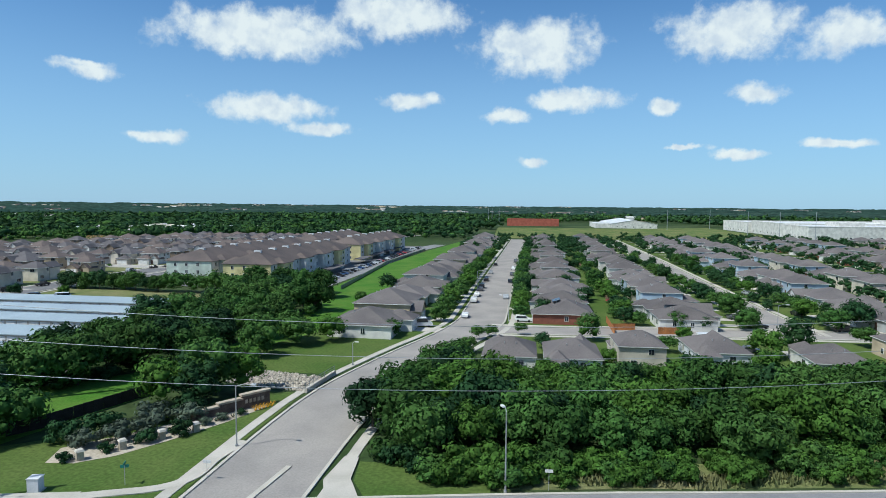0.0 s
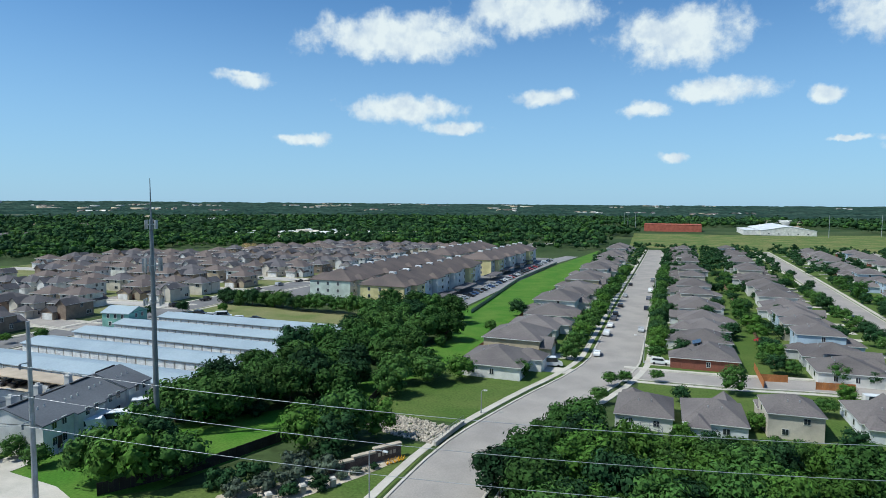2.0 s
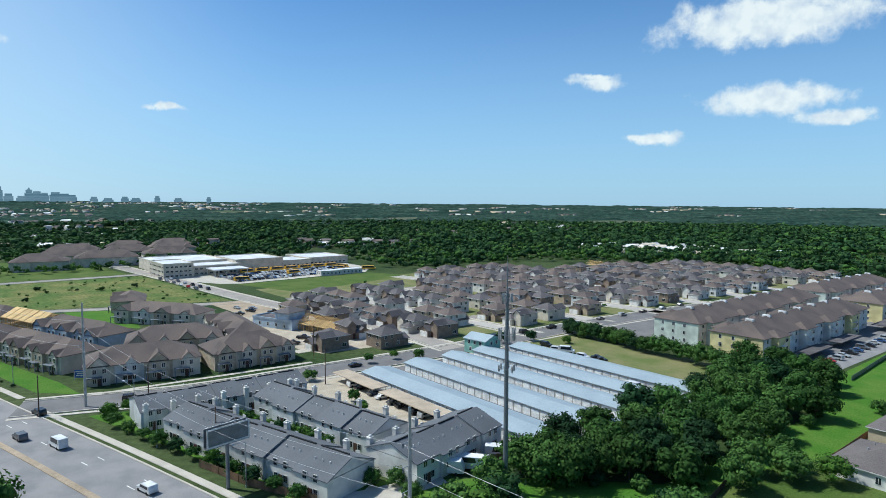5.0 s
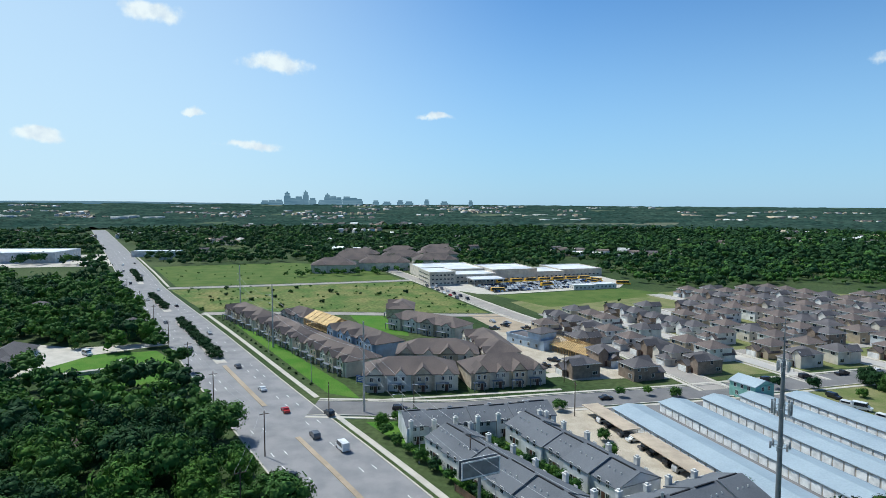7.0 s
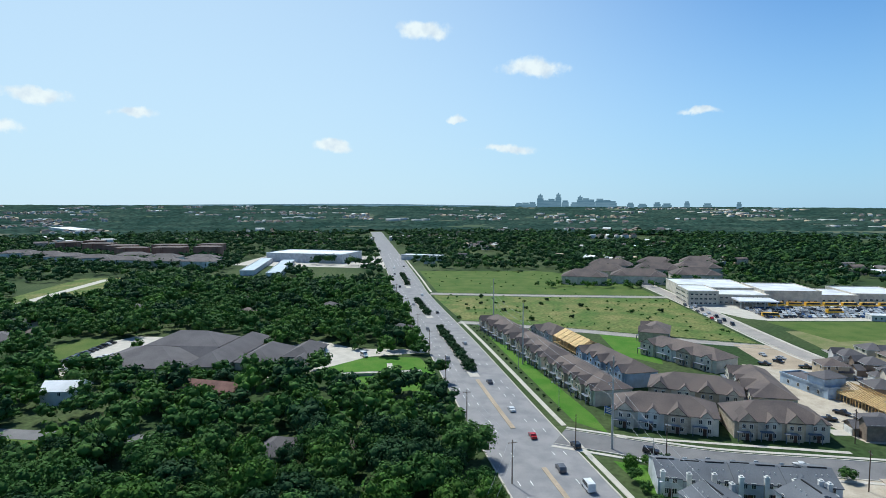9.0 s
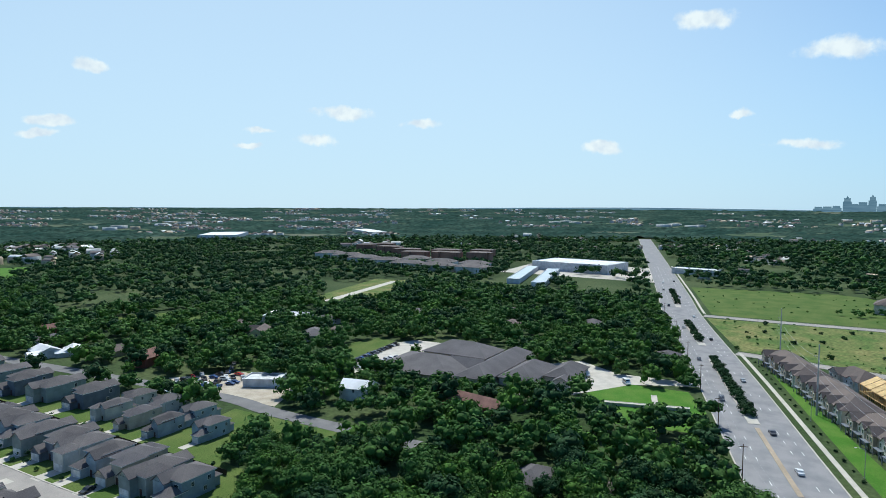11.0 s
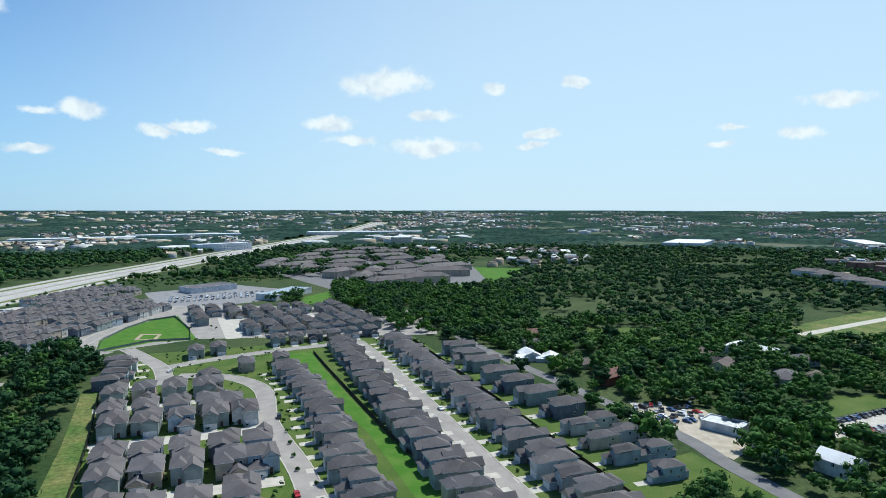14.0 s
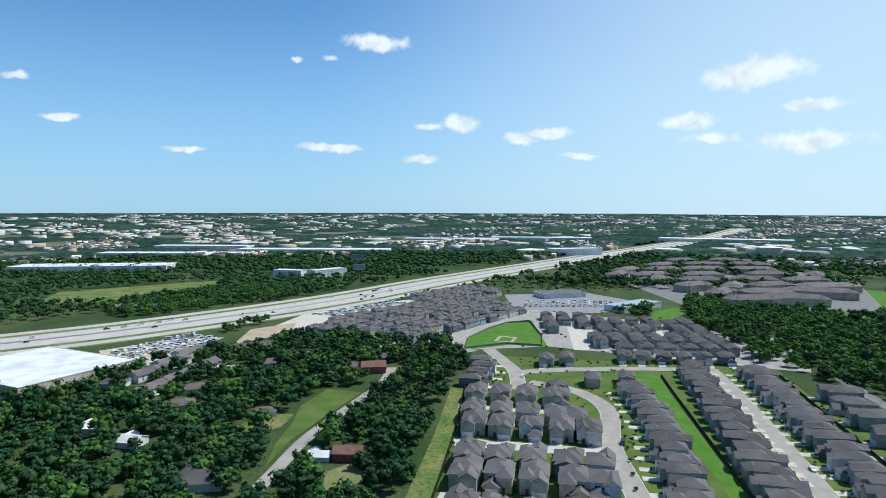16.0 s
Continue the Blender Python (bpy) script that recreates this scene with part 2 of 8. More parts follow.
define("brick", (0.26, 0.095, 0.065), 0.9, 0.25, 0.5, 7.0, tint=(0.20, 0.075, 0.055))
define("wall_brick", (0.085, 0.06, 0.05), 0.9, 0.3, 0.8, 7.0, tint=(0.13, 0.10, 0.085))
define("stone_brown", (0.25, 0.19, 0.145), 0.9, 0.18, 0.6, 4.0, rnd=0.12)
define("limestone", (0.46, 0.39, 0.30), 0.9, 0.18, 0.6, 4.0)
define("trim", (0.72, 0.71, 0.68), 0.6, 0.05, 0.5, 5.0)
define("roller_white", (0.82, 0.82, 0.80), 0.5, 0.05, 0.5, 5.0)
define("glass", (0.025, 0.032, 0.04), 0.08, 0.1, 0.5, 5.0, spec=0.6)
define("door_brown", (0.085, 0.045, 0.035), 0.5, 0.08, 0.5, 5.0)
define("metal_blue", (0.34, 0.405, 0.44), 0.55, 0.1, 0.12, 2.0, tint=(0.29, 0.35, 0.39), metal=0.15, spec=0.5)
define("metal_white", (0.72, 0.72, 0.72), 0.5, 0.05, 0.08, 1.0, spec=0.4)
define("metal_tan", (0.50, 0.40, 0.29), 0.6, 0.08, 0.2, 2.0, spec=0.4)
define("steel", (0.22, 0.24, 0.26), 0.45, 0.12, 0.5, 4.0, metal=0.5, spec=0.5)
define("galvanised", (0.45, 0.46, 0.47), 0.45, 0.1, 0.6, 4.0, metal=0.5, spec=0.5)
define("dark_wood", (0.035, 0.028, 0.024), 0.9, 0.3, 0.6, 6.0, island=0.25)
define("fence_wood", (0.22, 0.13, 0.075), 0.9, 0.2, 0.5, 5.0, tint=(0.14, 0.095, 0.065), island=0.2)
define("cedar", (0.42, 0.17, 0.06), 0.85, 0.2, 0.5, 5.0, island=0.2)
define("pole_wood", (0.10, 0.07, 0.05), 0.9, 0.2, 0.5, 6.0)
define("lumber", (0.60, 0.42, 0.20), 0.85, 0.15, 0.6, 4.0, island=0.18)
define("sheathing", (0.62, 0.43, 0.20), 0.85, 0.15, 0.5, 3.0, rnd=0.1)
define("bark", (0.10, 0.075, 0.055), 0.95, 0.3, 1.0, 8.0)
define("leaf", (0.037, 0.090, 0.020), 0.8, 0.25, 0.05, 0.9, tint=(0.056, 0.114, 0.026), spec=0.1, rnd=0.3, island=0.35, translucent=0.08)
define("leaf_deep", (0.017, 0.048, 0.018), 0.8, 0.25, 0.05, 0.9, tint=(0.026, 0.062, 0.021), spec=0.1, rnd=0.28, island=0.35, translucent=0.06)
define("leaf_bright", (0.054, 0.120, 0.020), 0.8, 0.25, 0.05, 0.9, tint=(0.062, 0.13, 0.022), spec=0.1, rnd=0.22, island=0.35, translucent=0.1)
define("leaf_grey", (0.085, 0.115, 0.075), 0.7, 0.2, 0.2, 1.5, rnd=0.2, island=0.3, translucent=0.15)
define("woods", (0.028, 0.068, 0.026), 0.85, 0.3, 0.012, 0.25, tint=(0.036, 0.076, 0.026), spec=0.06, island=0.35, translucent=0.1)
# canopy of the far plain: its extra blue is distance haze put into the green
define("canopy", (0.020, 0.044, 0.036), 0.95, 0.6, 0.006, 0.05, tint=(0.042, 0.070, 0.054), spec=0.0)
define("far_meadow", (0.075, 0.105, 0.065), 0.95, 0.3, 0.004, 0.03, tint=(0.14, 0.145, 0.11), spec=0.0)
define("flower", (0.75, 0.38, 0.02), 0.8, 0.2, 0.8, 5.0)
define("tyre", (0.02, 0.02, 0.02), 0.8)
define("rubber_black", (0.02, 0.02, 0.022), 0.7)
for cname, cc in (("white", (0.75, 0.75, 0.74)), ("black", (0.02, 0.02, 0.024)), ("silver", (0.42, 0.43, 0.44)), ("red", (0.40, 0.02, 0.02)), ("blue", (0.04, 0.09, 0.22)), ("grey", (0.12, 0.12, 0.13))):
    define("car_" + cname, cc, 0.25, 0.02, 0.5, 3.0, spec=0.6)
define("bus_yellow", (0.78, 0.42, 0.03), 0.4, 0.03, 0.5, 3.0, spec=0.5)
define("tower_blue", (0.02, 0.025, 0.05), 0.15, 0.1, 0.5, 4.0, spec=0.6)
define("sign_blue", (0.04, 0.10, 0.30), 0.5)
define("sign_green", (0.03, 0.22, 0.16), 0.5)
define("roof_rust", (0.20, 0.105, 0.085), 0.9, 0.2, 0.3, 3.0)
define("roof_red", (0.42, 0.12, 0.08), 0.8, 0.15, 0.3, 3.0)
define("brick_far", (0.30, 0.16, 0.12), 0.9, 0.2, 0.1, 1.0, rnd=0.15)
define("tower_glass", (0.30, 0.36, 0.42), 0.6, 0.2, 0.02, 0.2, spec=0.5, rnd=0.3)

# ---- mesh helpers ----
def link_mesh(name, bm, mats):
    me = bpy.data.meshes.new(name)
    bm.to_mesh(me)
    bm.free()
    for m in mats if isinstance(mats, (list, tuple)) else [mats]:
        me.materials.append(MAT[m])
    return new(name, me)


def part(name, bm, mats, parent, label=""):
    ob = link_mesh(name, bm, mats)
    ob.parent = parent
    return tagged(ob, label)


def thing(name, label, category, group="", kind=""):
    return tagged(new(name), label, category, group, kind)


def box(bm, x0, x1, y0, y1, z0, z1, mi=0, m=None):
    vs = [bm.verts.new(v) for v in ((x0, y0, z0), (x1, y0, z0), (x1, y1, z0), (x0, y1, z0), (x0, y0, z1), (x1, y0, z1), (x1, y1, z1), (x0, y1, z1))]
    for ids in ((3, 2, 1, 0), (4, 5, 6, 7), (0, 1, 5, 4), (1, 2, 6, 5), (2, 3, 7, 6), (3, 0, 4, 7)):
        bm.faces.new([vs[i] for i in ids]).material_index = mi
    if m is not None:
        bmesh.ops.transform(bm, matrix=m, verts=vs)
    return vs


def tube(bm, p0, p1, r0, r1=None, n=8, mi=0):
    """A tapered round bar from p0 to p1."""
    p0, p1, r1 = Vector(p0), Vector(p1), r0 if r1 is None else r1
    q = (p1 - p0).to_track_quat("Z", "Y").to_matrix()
    rings = [[bm.verts.new(p + q @ Vector((math.cos(k * math.tau / n) * r, math.sin(k * math.tau / n) * r, 0))) for k in range(n)] for p, r in ((p0, r0), (p1, r1))]
    for k in range(n):
        bm.faces.new((rings[0][k], rings[0][(k + 1) % n], rings[1][(k + 1) % n], rings[1][k])).material_index = mi
    bm.faces.new(rings[1]).material_index = mi
    bm.faces.new(rings[0][::-1]).material_index = mi


def solid(bm, bottom, top, mi=0):
    """A closed block between two rings of the same count."""
    a, b = [bm.verts.new(p) for p in bottom], [bm.verts.new(p) for p in top]
    n = len(a)
    bm.faces.new(a[::-1]).material_index = mi
    bm.faces.new(b).material_index = mi
    for k in range(n):
        bm.faces.new((a[k], a[(k + 1) % n], b[(k + 1) % n], b[k])).material_index = mi


def roof_hip(bm, x0, x1, y0, y1, z, rise, over=0.5, mi=0, edge=0):
    """A hipped roof with eaves and a fascia, whose material is number edge."""
    x0, x1, y0, y1 = x0 - over, x1 + over, y0 - over, y1 + over
    w, d, t = x1 - x0, y1 - y0, 0.18
    if w >= d:
        ridge = [(x0 + d / 2, (y0 + y1) / 2, z + rise), (x1 - d / 2, (y0 + y1) / 2, z + rise)]
        if w - d < 0.3:
            ridge[1] = (ridge[0][0] + 0.3, *ridge[1][1:])
    else:
        ridge = [((x0 + x1) / 2, y0 + w / 2, z + rise), ((x0 + x1) / 2, y1 - w / 2, z + rise)]
    lo = [bm.verts.new((x, y, z - t)) for x, y in ((x0, y0), (x1, y0), (x1, y1), (x0, y1))]
    hi = [bm.verts.new((x, y, z)) for x, y in ((x0, y0), (x1, y0), (x1, y1), (x0, y1))]
    r = [bm.verts.new(p) for p in ridge]
    faces = [lo[::-1]] + [(lo[k], lo[(k + 1) % 4], hi[(k + 1) % 4], hi[k]) for k in range(4)]
    if w >= d:
        faces += [(hi[0], hi[1], r[1], r[0]), (hi[1], hi[2], r[1]), (hi[2], hi[3], r[0], r[1]), (hi[3], hi[0], r[0])]
    else:
        faces += [(hi[0], hi[1], r[0]), (hi[1], hi[2], r[1], r[0]), (hi[2], hi[3], r[1]), (hi[3], hi[0], r[0], r[1])]
    for k, f in enumerate(faces):
        bm.faces.new(f).material_index = edge if 0 < k < 5 else mi


def roof_gable(bm, x0, x1, y0, y1, z, rise, axis="x", over=0.45, mi=0, wall=None, wall_mi=0):
    """Two slabs that meet at a ridge; wall: the mesh that takes the gable ends."""
    t = 0.2
    if axis == "x":
        a, b, lo, hi = x0 - over, x1 + over, y0, y1
        P = lambda u, v, h: (u, v, h)
    else:
        a, b, lo, hi = y0 - over, y1 + over, x0, x1
        P = lambda u, v, h: (v, u, h)
    mid, half = (lo + hi) / 2, (hi - lo) / 2
    drop = rise * over / half
    for s in (-1, 1):
        e = mid + s * (half + over)
        ring = [P(a, e, z - drop), P(b, e, z - drop), P(b, mid, z + rise), P(a, mid, z + rise)]
        solid(bm, [(x, y, h - t) for x, y, h in ring], ring, mi)
    if wall is not None:
        i0, i1 = (x0, x1) if axis == "x" else (y0, y1)
        for u in (i0, i1):
            du = 0.15 if u == i0 else -0.15
            solid(wall, [P(u, lo, z - 0.05), P(u, hi, z - 0.05), P(u, mid, z + rise - 0.22)], [P(u + du, lo, z - 0.05), P(u + du, hi, z - 0.05), P(u + du, mid, z + rise - 0.22)], wall_mi)


def smooth_line(pts, step=6.0):
    """A rounded line through the points."""
    p = [Vector((*q, 0)) for q in pts]
    if len(p) == 2:
        return [(q.x, q.y) for q in p]
    out = []
    for i in range(len(p) - 1):
        a, b, c, d = p[max(i - 1, 0)], p[i], p[i + 1], p[min(i + 2, len(p) - 1)]
        n = max(1, min(12, int((c - b).length / step)))
        for k in range(n):
            s = k / n
            q = 0.5 * ((2 * b) + (c - a) * s + (2 * a - 5 * b + 4 * c - d) * s * s + (3 * b - a - 3 * c + d) * s ** 3)
            out.append((q.x, q.y))
    out.append((p[-1].x, p[-1].y))
    return out


def offset_line(line, off):
    """The line moved to its right by off metres."""
    out = []
    for i, (x, y) in enumerate(line):
        a, b = Vector(line[max(i - 1, 0)]), Vector(line[min(i + 1, len(line) - 1)])
        d = (b - a).normalized()
        out.append((x + d.y * off, y - d.x * off))
    return out


def strip(bm, line, o0, o1, z0, z1, mi=0):
    """A band along a line between two offsets, z1 high, with its sides down to z0."""
    A, B = offset_line(line, o0), offset_line(line, o1)
    va = [(bm.verts.new((x, y, z1)), bm.verts.new((u, v, z1))) for (x, y), (u, v) in zip(A, B)]
    lo = [(bm.verts.new((x, y, z0)), bm.verts.new((u, v, z0))) for (x, y), (u, v) in zip(A, B)] if z1 - z0 > 0.01 else None
    for i in range(len(va) - 1):
        (a, b), (c, d) = va[i], va[i + 1]
        bm.faces.new((a, c, d, b) if o0 > o1 else (b, d, c, a)).material_index = mi
        if lo:
            (e, f), (g, h) = lo[i], lo[i + 1]
            bm.faces.new((a, e, g, c)).material_index = mi
            bm.faces.new((b, d, h, f)).material_index = mi


ROADS, CLEAR, HOMES = [], [], []   # what trees must keep clear of


def road(name, pts, width, mat="street", z=0.06, kerb=True, walk_side=0.0, label="light grey asphalt street"):
    line = smooth_line(pts)
    z += 0.004 * (len(ROADS) % 9)   # crossing roads lie a little above one another
    bm = bmesh.new()
    strip(bm, line, -width / 2, width / 2, 0, z)
    bmesh.ops.recalc_face_normals(bm, faces=bm.faces)
    tagged(link_mesh(name, bm, mat), label, "road", kind="structure")
    if kerb:
        bm = bmesh.new()
        for s in (-1, 1):
            strip(bm, line, s * (width / 2), s * (width / 2 + 0.45), 0, z + 0.14)
        bmesh.ops.recalc_face_normals(bm, faces=bm.faces)
        tagged(link_mesh("kerb", bm, "concrete"), "pale concrete kerb along the street", "kerb", kind="structure")
    if walk_side:
        bm = bmesh.new()
        for s in (-1, 1):
            strip(bm, line, s * (width / 2 + walk_side), s * (width / 2 + walk_side + 1.5), 0, z + 0.06)
        bmesh.ops.recalc_face_normals(bm, faces=bm.faces)
        tagged(link_mesh("pavement", bm, "concrete"), "pale concrete pavement beside the street", "pavement", kind="structure")
    ROADS.append((np.array(line), width / 2 + 2.5))
    return line


PATCHES = [0]


def patch(name, pts, mat, z=0.03, label="mown green lawn", clear=True, category="lawn"):
    bm = bmesh.new()
    PATCHES[0] += 1
    z += 0.0004 * PATCHES[0]
    f = bm.faces.new([bm.verts.new((x, y, z)) for x, y in pts])
    if f.normal.z < 0 or (f.normal_update() or f.normal.z < 0):
        f.normal_flip()
    ob = tagged(link_mesh(name, bm, mat), label, category, kind="structure")
    if clear:
        CLEAR.append(np.array(pts))
    return ob


def inside(poly, X, Y):
    x, y = poly[:, 0], poly[:, 1]
    res = np.zeros(len(X), bool)
    j = len(x) - 1
    for i in range(len(x)):
        c = ((y[i] > Y) != (y[j] > Y)) & (X < (x[j] - x[i]) * (Y - y[i]) / (y[j] - y[i] + 1e-9) + x[i])
        res ^= c
        j = i
    return res


def free_mask(X, Y, road_gap=0.0, home_gap=0.0):
    ok = np.ones(len(X), bool)
    for line, half in ROADS:
        a, b = line[:-1], line[1:]
        for p, q in zip(a, b):
            d = q - p
            t = np.clip(((X - p[0]) * d[0] + (Y - p[1]) * d[1]) / (d @ d + 1e-9), 0, 1)
            ok &= np.hypot(X - p[0] - t * d[0], Y - p[1] - t * d[1]) > half + road_gap
    for poly in CLEAR:
        ok &= ~inside(poly, X, Y)
    for hx, hy, hr in HOMES:
        ok &= np.hypot(X - hx, Y - hy) > hr + home_gap
    return ok


# ---- ground, roads and open land ----
def skyline_height(deg):
    """How high the far hills stand at a bearing, in degrees to the left of +y."""
    return 14 + 0.405 * np.clip(deg - 8, 0, 186)


def rise(x, y):
    """The plain swells gently towards the hills that close it."""
    deg = np.degrees(np.arctan2(-np.asarray(x, float), y))
    deg = np.where(deg < -60, deg + 360, deg)
    return skyline_height(deg) * 0.9 * np.clip((np.hypot(x, y) - 2300) / 2550, 0, 1) ** 1.5


def drape(ob):
    """Lays a flat mesh on the swelling plain."""
    for v in ob.data.vertices:
        v.co.z += float(rise(v.co.x, v.co.y))
    return ob


bm = bmesh.new()
bmesh.ops.create_grid(bm, x_segments=160, y_segments=160, size=4900)
for v in bm.verts:
    v.co.z = float(rise(v.co.x, v.co.y))
tagged(link_mesh("ground", bm, "earth"), "rough green ground reaching the horizon", "ground", kind="structure")

AVENUE = [(700, 190), (150, 82), (40, 61), (0, 54), (-70, 39), (-139, 22), (-215, 1), (-302, -22), (-350, -35), (-506, -78), (-674, -118), (-1341, -282), (-1590, -344)]
avenue = road("avenue", AVENUE, 27, "asphalt", walk_side=0, label="wide grey six-lane avenue")
entry = road("entry_street", [(-30.5, 50), (-30.5, 66), (-30.5, 85), (-29.4, 102), (-25.5, 120), (-21.5, 135), (-17, 150), (-13.5, 168), (-13, 190), (-13, 300), (-12, 420), (-11, 585)], 12.6, walk_side=1.6)
road("cross_street", [(-10, 159.5), (12, 160.3), (30, 163), (60, 165), (120, 168), (240, 173)], 9, walk_side=1.2)
road("second_street", [(67, 165), (68, 260), (71, 400), (73, 600)], 9, walk_side=1.2)
road("third_street", [(150, 168), (153, 300), (157, 620)], 9)
road("fourth_street", [(232, 172), (237, 600)], 9)
collector = road("collector_street", [(-200.6, 18), (-196.5, 30), (-187, 60), (-184, 97), (-180, 155), (-178, 250), (-168, 345), (-150, 470), (-120, 640)], 13, "asphalt_dark", walk_side=1.5, label="grey collector street")
road("school_road", [(-181, 155), (-232, 156), (-294, 151), (-330, 143), (-500, 131), (-640, 118)], 9, walk_side=1.0)
road("field_road", [(-508.5, -63), (-506, 20), (-508, 131)], 9)
road("park_road", [(-388.5, -30), (-380, 5), (-368, 45), (-347, 100), (-335, 142)], 8)
for x in (-226, -278, -330):
    road("lane", [(x, 158), (x + 6, 260), (x + 22, 400), (x + 45, 520)], 7, "street")
for j in range(1, 8):
    road("lane", [(-183 + 4 * j, 153 + 45.5 * j), (-260, 147.5 + 45.5 * j), (-344 if j < 3 else -384 + (j > 4) * 20 * (j - 4), (139 if j < 3 else 135) + 45.5 * j)], 7.5, "freeway", walk_side=1.2)
road("lane_a", [(-100, -135), (-99, -200), (-99.5, -300), (-99, -395), (-96, -452)], 8.6, "street", walk_side=0.0)
road("lane_b", [(-33, -160), (-31, -230), (-23, -290), (-24, -340), (-16, -366), (0, -384), (22, -392)], 9, "street")
road("cross_lane", [(32, -414), (2, -428), (-45, -441), (-100, -449)], 9, "street")
road("lane_c", [(60, -480), (45, -446), (33, -415), (27, -375)], 9, "street")
road("park_lane", [(70, -470), (92, -488), (92, -520), (82, -560), (58, -604)], 9)
road("east_street", [(112, -120), (114, -217), (118, -268), (116.5, -302), (113, -345), (112, -374), (117, -410)], 6.5, kerb=False)
road("west_street", [(-184, -112), (-184.5, -178), (-188, -205), (-187, -235), (-182, -296), (-174, -392), (-173, -465)], 8, "asphalt_dark", kerb=False)
road("far_street", [(-420, -357), (-478, -369), (-572, -388)], 9, "concrete", kerb=False)

# freeway: two carriageways, frontage roads and grass between
FREEWAY = [(900, 60), (650, -170), (445, -415), (368, -522), (272, -708), (183, -956), (18, -1350), (-330, -2170), (-800, -3300)]
fline = smooth_line(FREEWAY, 40)
bm = bmesh.new(); strip(bm, fline, -52, 52, 0, 0.05); bmesh.ops.recalc_face_normals(bm, faces=bm.faces)
tagged(drape(link_mesh("verge", bm, "meadow")), "dry mown grass verge of the freeway", "grass", kind="structure")
for nm, o0, o1 in (("freeway", -26, -1.2), ("freeway", 1.2, 26), ("frontage_road", -50, -37), ("frontage_road", 34, 47)):
    bm = bmesh.new(); strip(bm, fline, o0, o1, 0, 0.35 if nm == "freeway" else 0.15); bmesh.ops.recalc_face_normals(bm, faces=bm.faces)
    tagged(drape(link_mesh(nm, bm, "freeway")), "pale concrete freeway carriageway" if nm == "freeway" else "pale concrete frontage road", "road", kind="structure")
bm = bmesh.new(); strip(bm, fline, -0.35, 0.35, 0, 1.2); bmesh.ops.recalc_face_normals(bm, faces=bm.faces)
tagged(drape(link_mesh("median_barrier", bm, "concrete")), "concrete barrier between the carriageways", "barrier", kind="structure")
bm = bmesh.new()
for o in (-13.5, -9.8, -17.2, 13.5, 9.8, 17.2):
    strip(bm, fline, o - 0.12, o + 0.12, 0.36, 0.365)
tagged(drape(link_mesh("road_marking", bm, "paint")), "white lane lines on the freeway", "road marking", kind="structure")
ROADS.append((np.array(fline), 54))

# avenue markings and medians
def dashes(line, off, length, gap, width, bm, z, x0=-1e9, x1=1e9):
    pts = offset_line(line, off)
    run = 0.0
    for (ax, ay), (bx, by) in zip(pts[:-1], pts[1:]):
        a, b = Vector((ax, ay)), Vector((bx, by))
        L = (b - a).length
        d = (b - a) / L
        nrm = Vector((d.y, -d.x)) * width / 2
        s = (-run) % (length + gap)
        while s + length < L:
            p, q = a + d * s, a + d * (s + length)
            if x0 < p.x < x1:
                bm.faces.new([bm.verts.new((*v, z)) for v in (p - nrm, p + nrm, q + nrm, q - nrm)])
            s += length + gap
        run += L
bm = bmesh.new()
for o in (-9.6, -6.2, 6.2, 9.6):
    dashes(avenue, o, 3.0, 6.5, 0.22, bm, 0.065, -900, 120)
for o in (-2.4, 2.4):
    dashes(avenue, o, 40, 14, 0.2, bm, 0.065, -900, 120)
bmesh.ops.recalc_face_normals(bm, faces=bm.faces)
tagged(link_mesh("road_marking", bm, "paint"), "white lane dashes on the avenue", "road marking", kind="structure")


def along(line, x):
    """The point of the avenue's line at that x."""
    for (ax, ay), (bx, by) in zip(line[:-1], line[1:]):
        if min(ax, bx) <= x <= max(ax, bx):
            return x, ay + (by - ay) * (x - ax) / (bx - ax)
    return x, 0


def median(xa, xb, off, width, mat, h, label):
    bm = bmesh.new()
    pts = [along(avenue, xa + (xb - xa) * k / 6) for k in range(7)]
    strip(bm, pts, off - width / 2, off + width / 2, 0.06, 0.06 + h)
    bmesh.ops.recalc_face_normals(bm, faces=bm.faces)
    tagged(link_mesh("median_strip", bm, mat), label, "median", kind="structure")


median(-366, -266, 0, 4.2, "concrete", 0.16, "concrete kerbed median with hedges")
median(-470, -400, 0, 4.2, "concrete", 0.16, "concrete kerbed median with hedges")
median(-640, -540, 0, 4.2, "concrete", 0.16, "concrete kerbed median with hedges")
median(-262, -206, 0, 1.6, "dirt", 0.14, "narrow tan paved median nose")
median(-176, -40, 0, 1.4, "dirt", 0.14, "narrow tan paved median")
median(-16, 150, 0, 2.4, "dirt", 0.14, "narrow tan paved median")
patch("corner_paving", [(-21.6, 63.2), (-17.9, 63.9), (-20.2, 68.7), (-20.9, 74.8), (-22.8, 75), (-23.3, 68)], "concrete", 0.2, "pale concrete corner paving", category="pavement")
bm = bmesh.new(); strip(bm, smooth_line([(-52, 58.5), (-46, 61), (-40.5, 63.5), (-38.5, 67), (-38.6, 72), (-37.6, 78)], 1.0), -0.8, 0.8, 0, 0.14)
bmesh.ops.recalc_face_normals(bm, faces=bm.faces)
tagged(link_mesh("pavement", bm, "concrete"), "winding pale pavement at the street mouth", "pavement", kind="structure")
bm = bmesh.new(); strip(bm, [(-29.8, 61), (-29.2, 66), (-28.6, 71)], -0.35, 0.35, 0.06, 0.2)
bmesh.ops.recalc_face_normals(bm, faces=bm.faces)
tagged(link_mesh("median_strip", bm, "concrete"), "concrete splitter at the street mouth", "median", kind="structure")

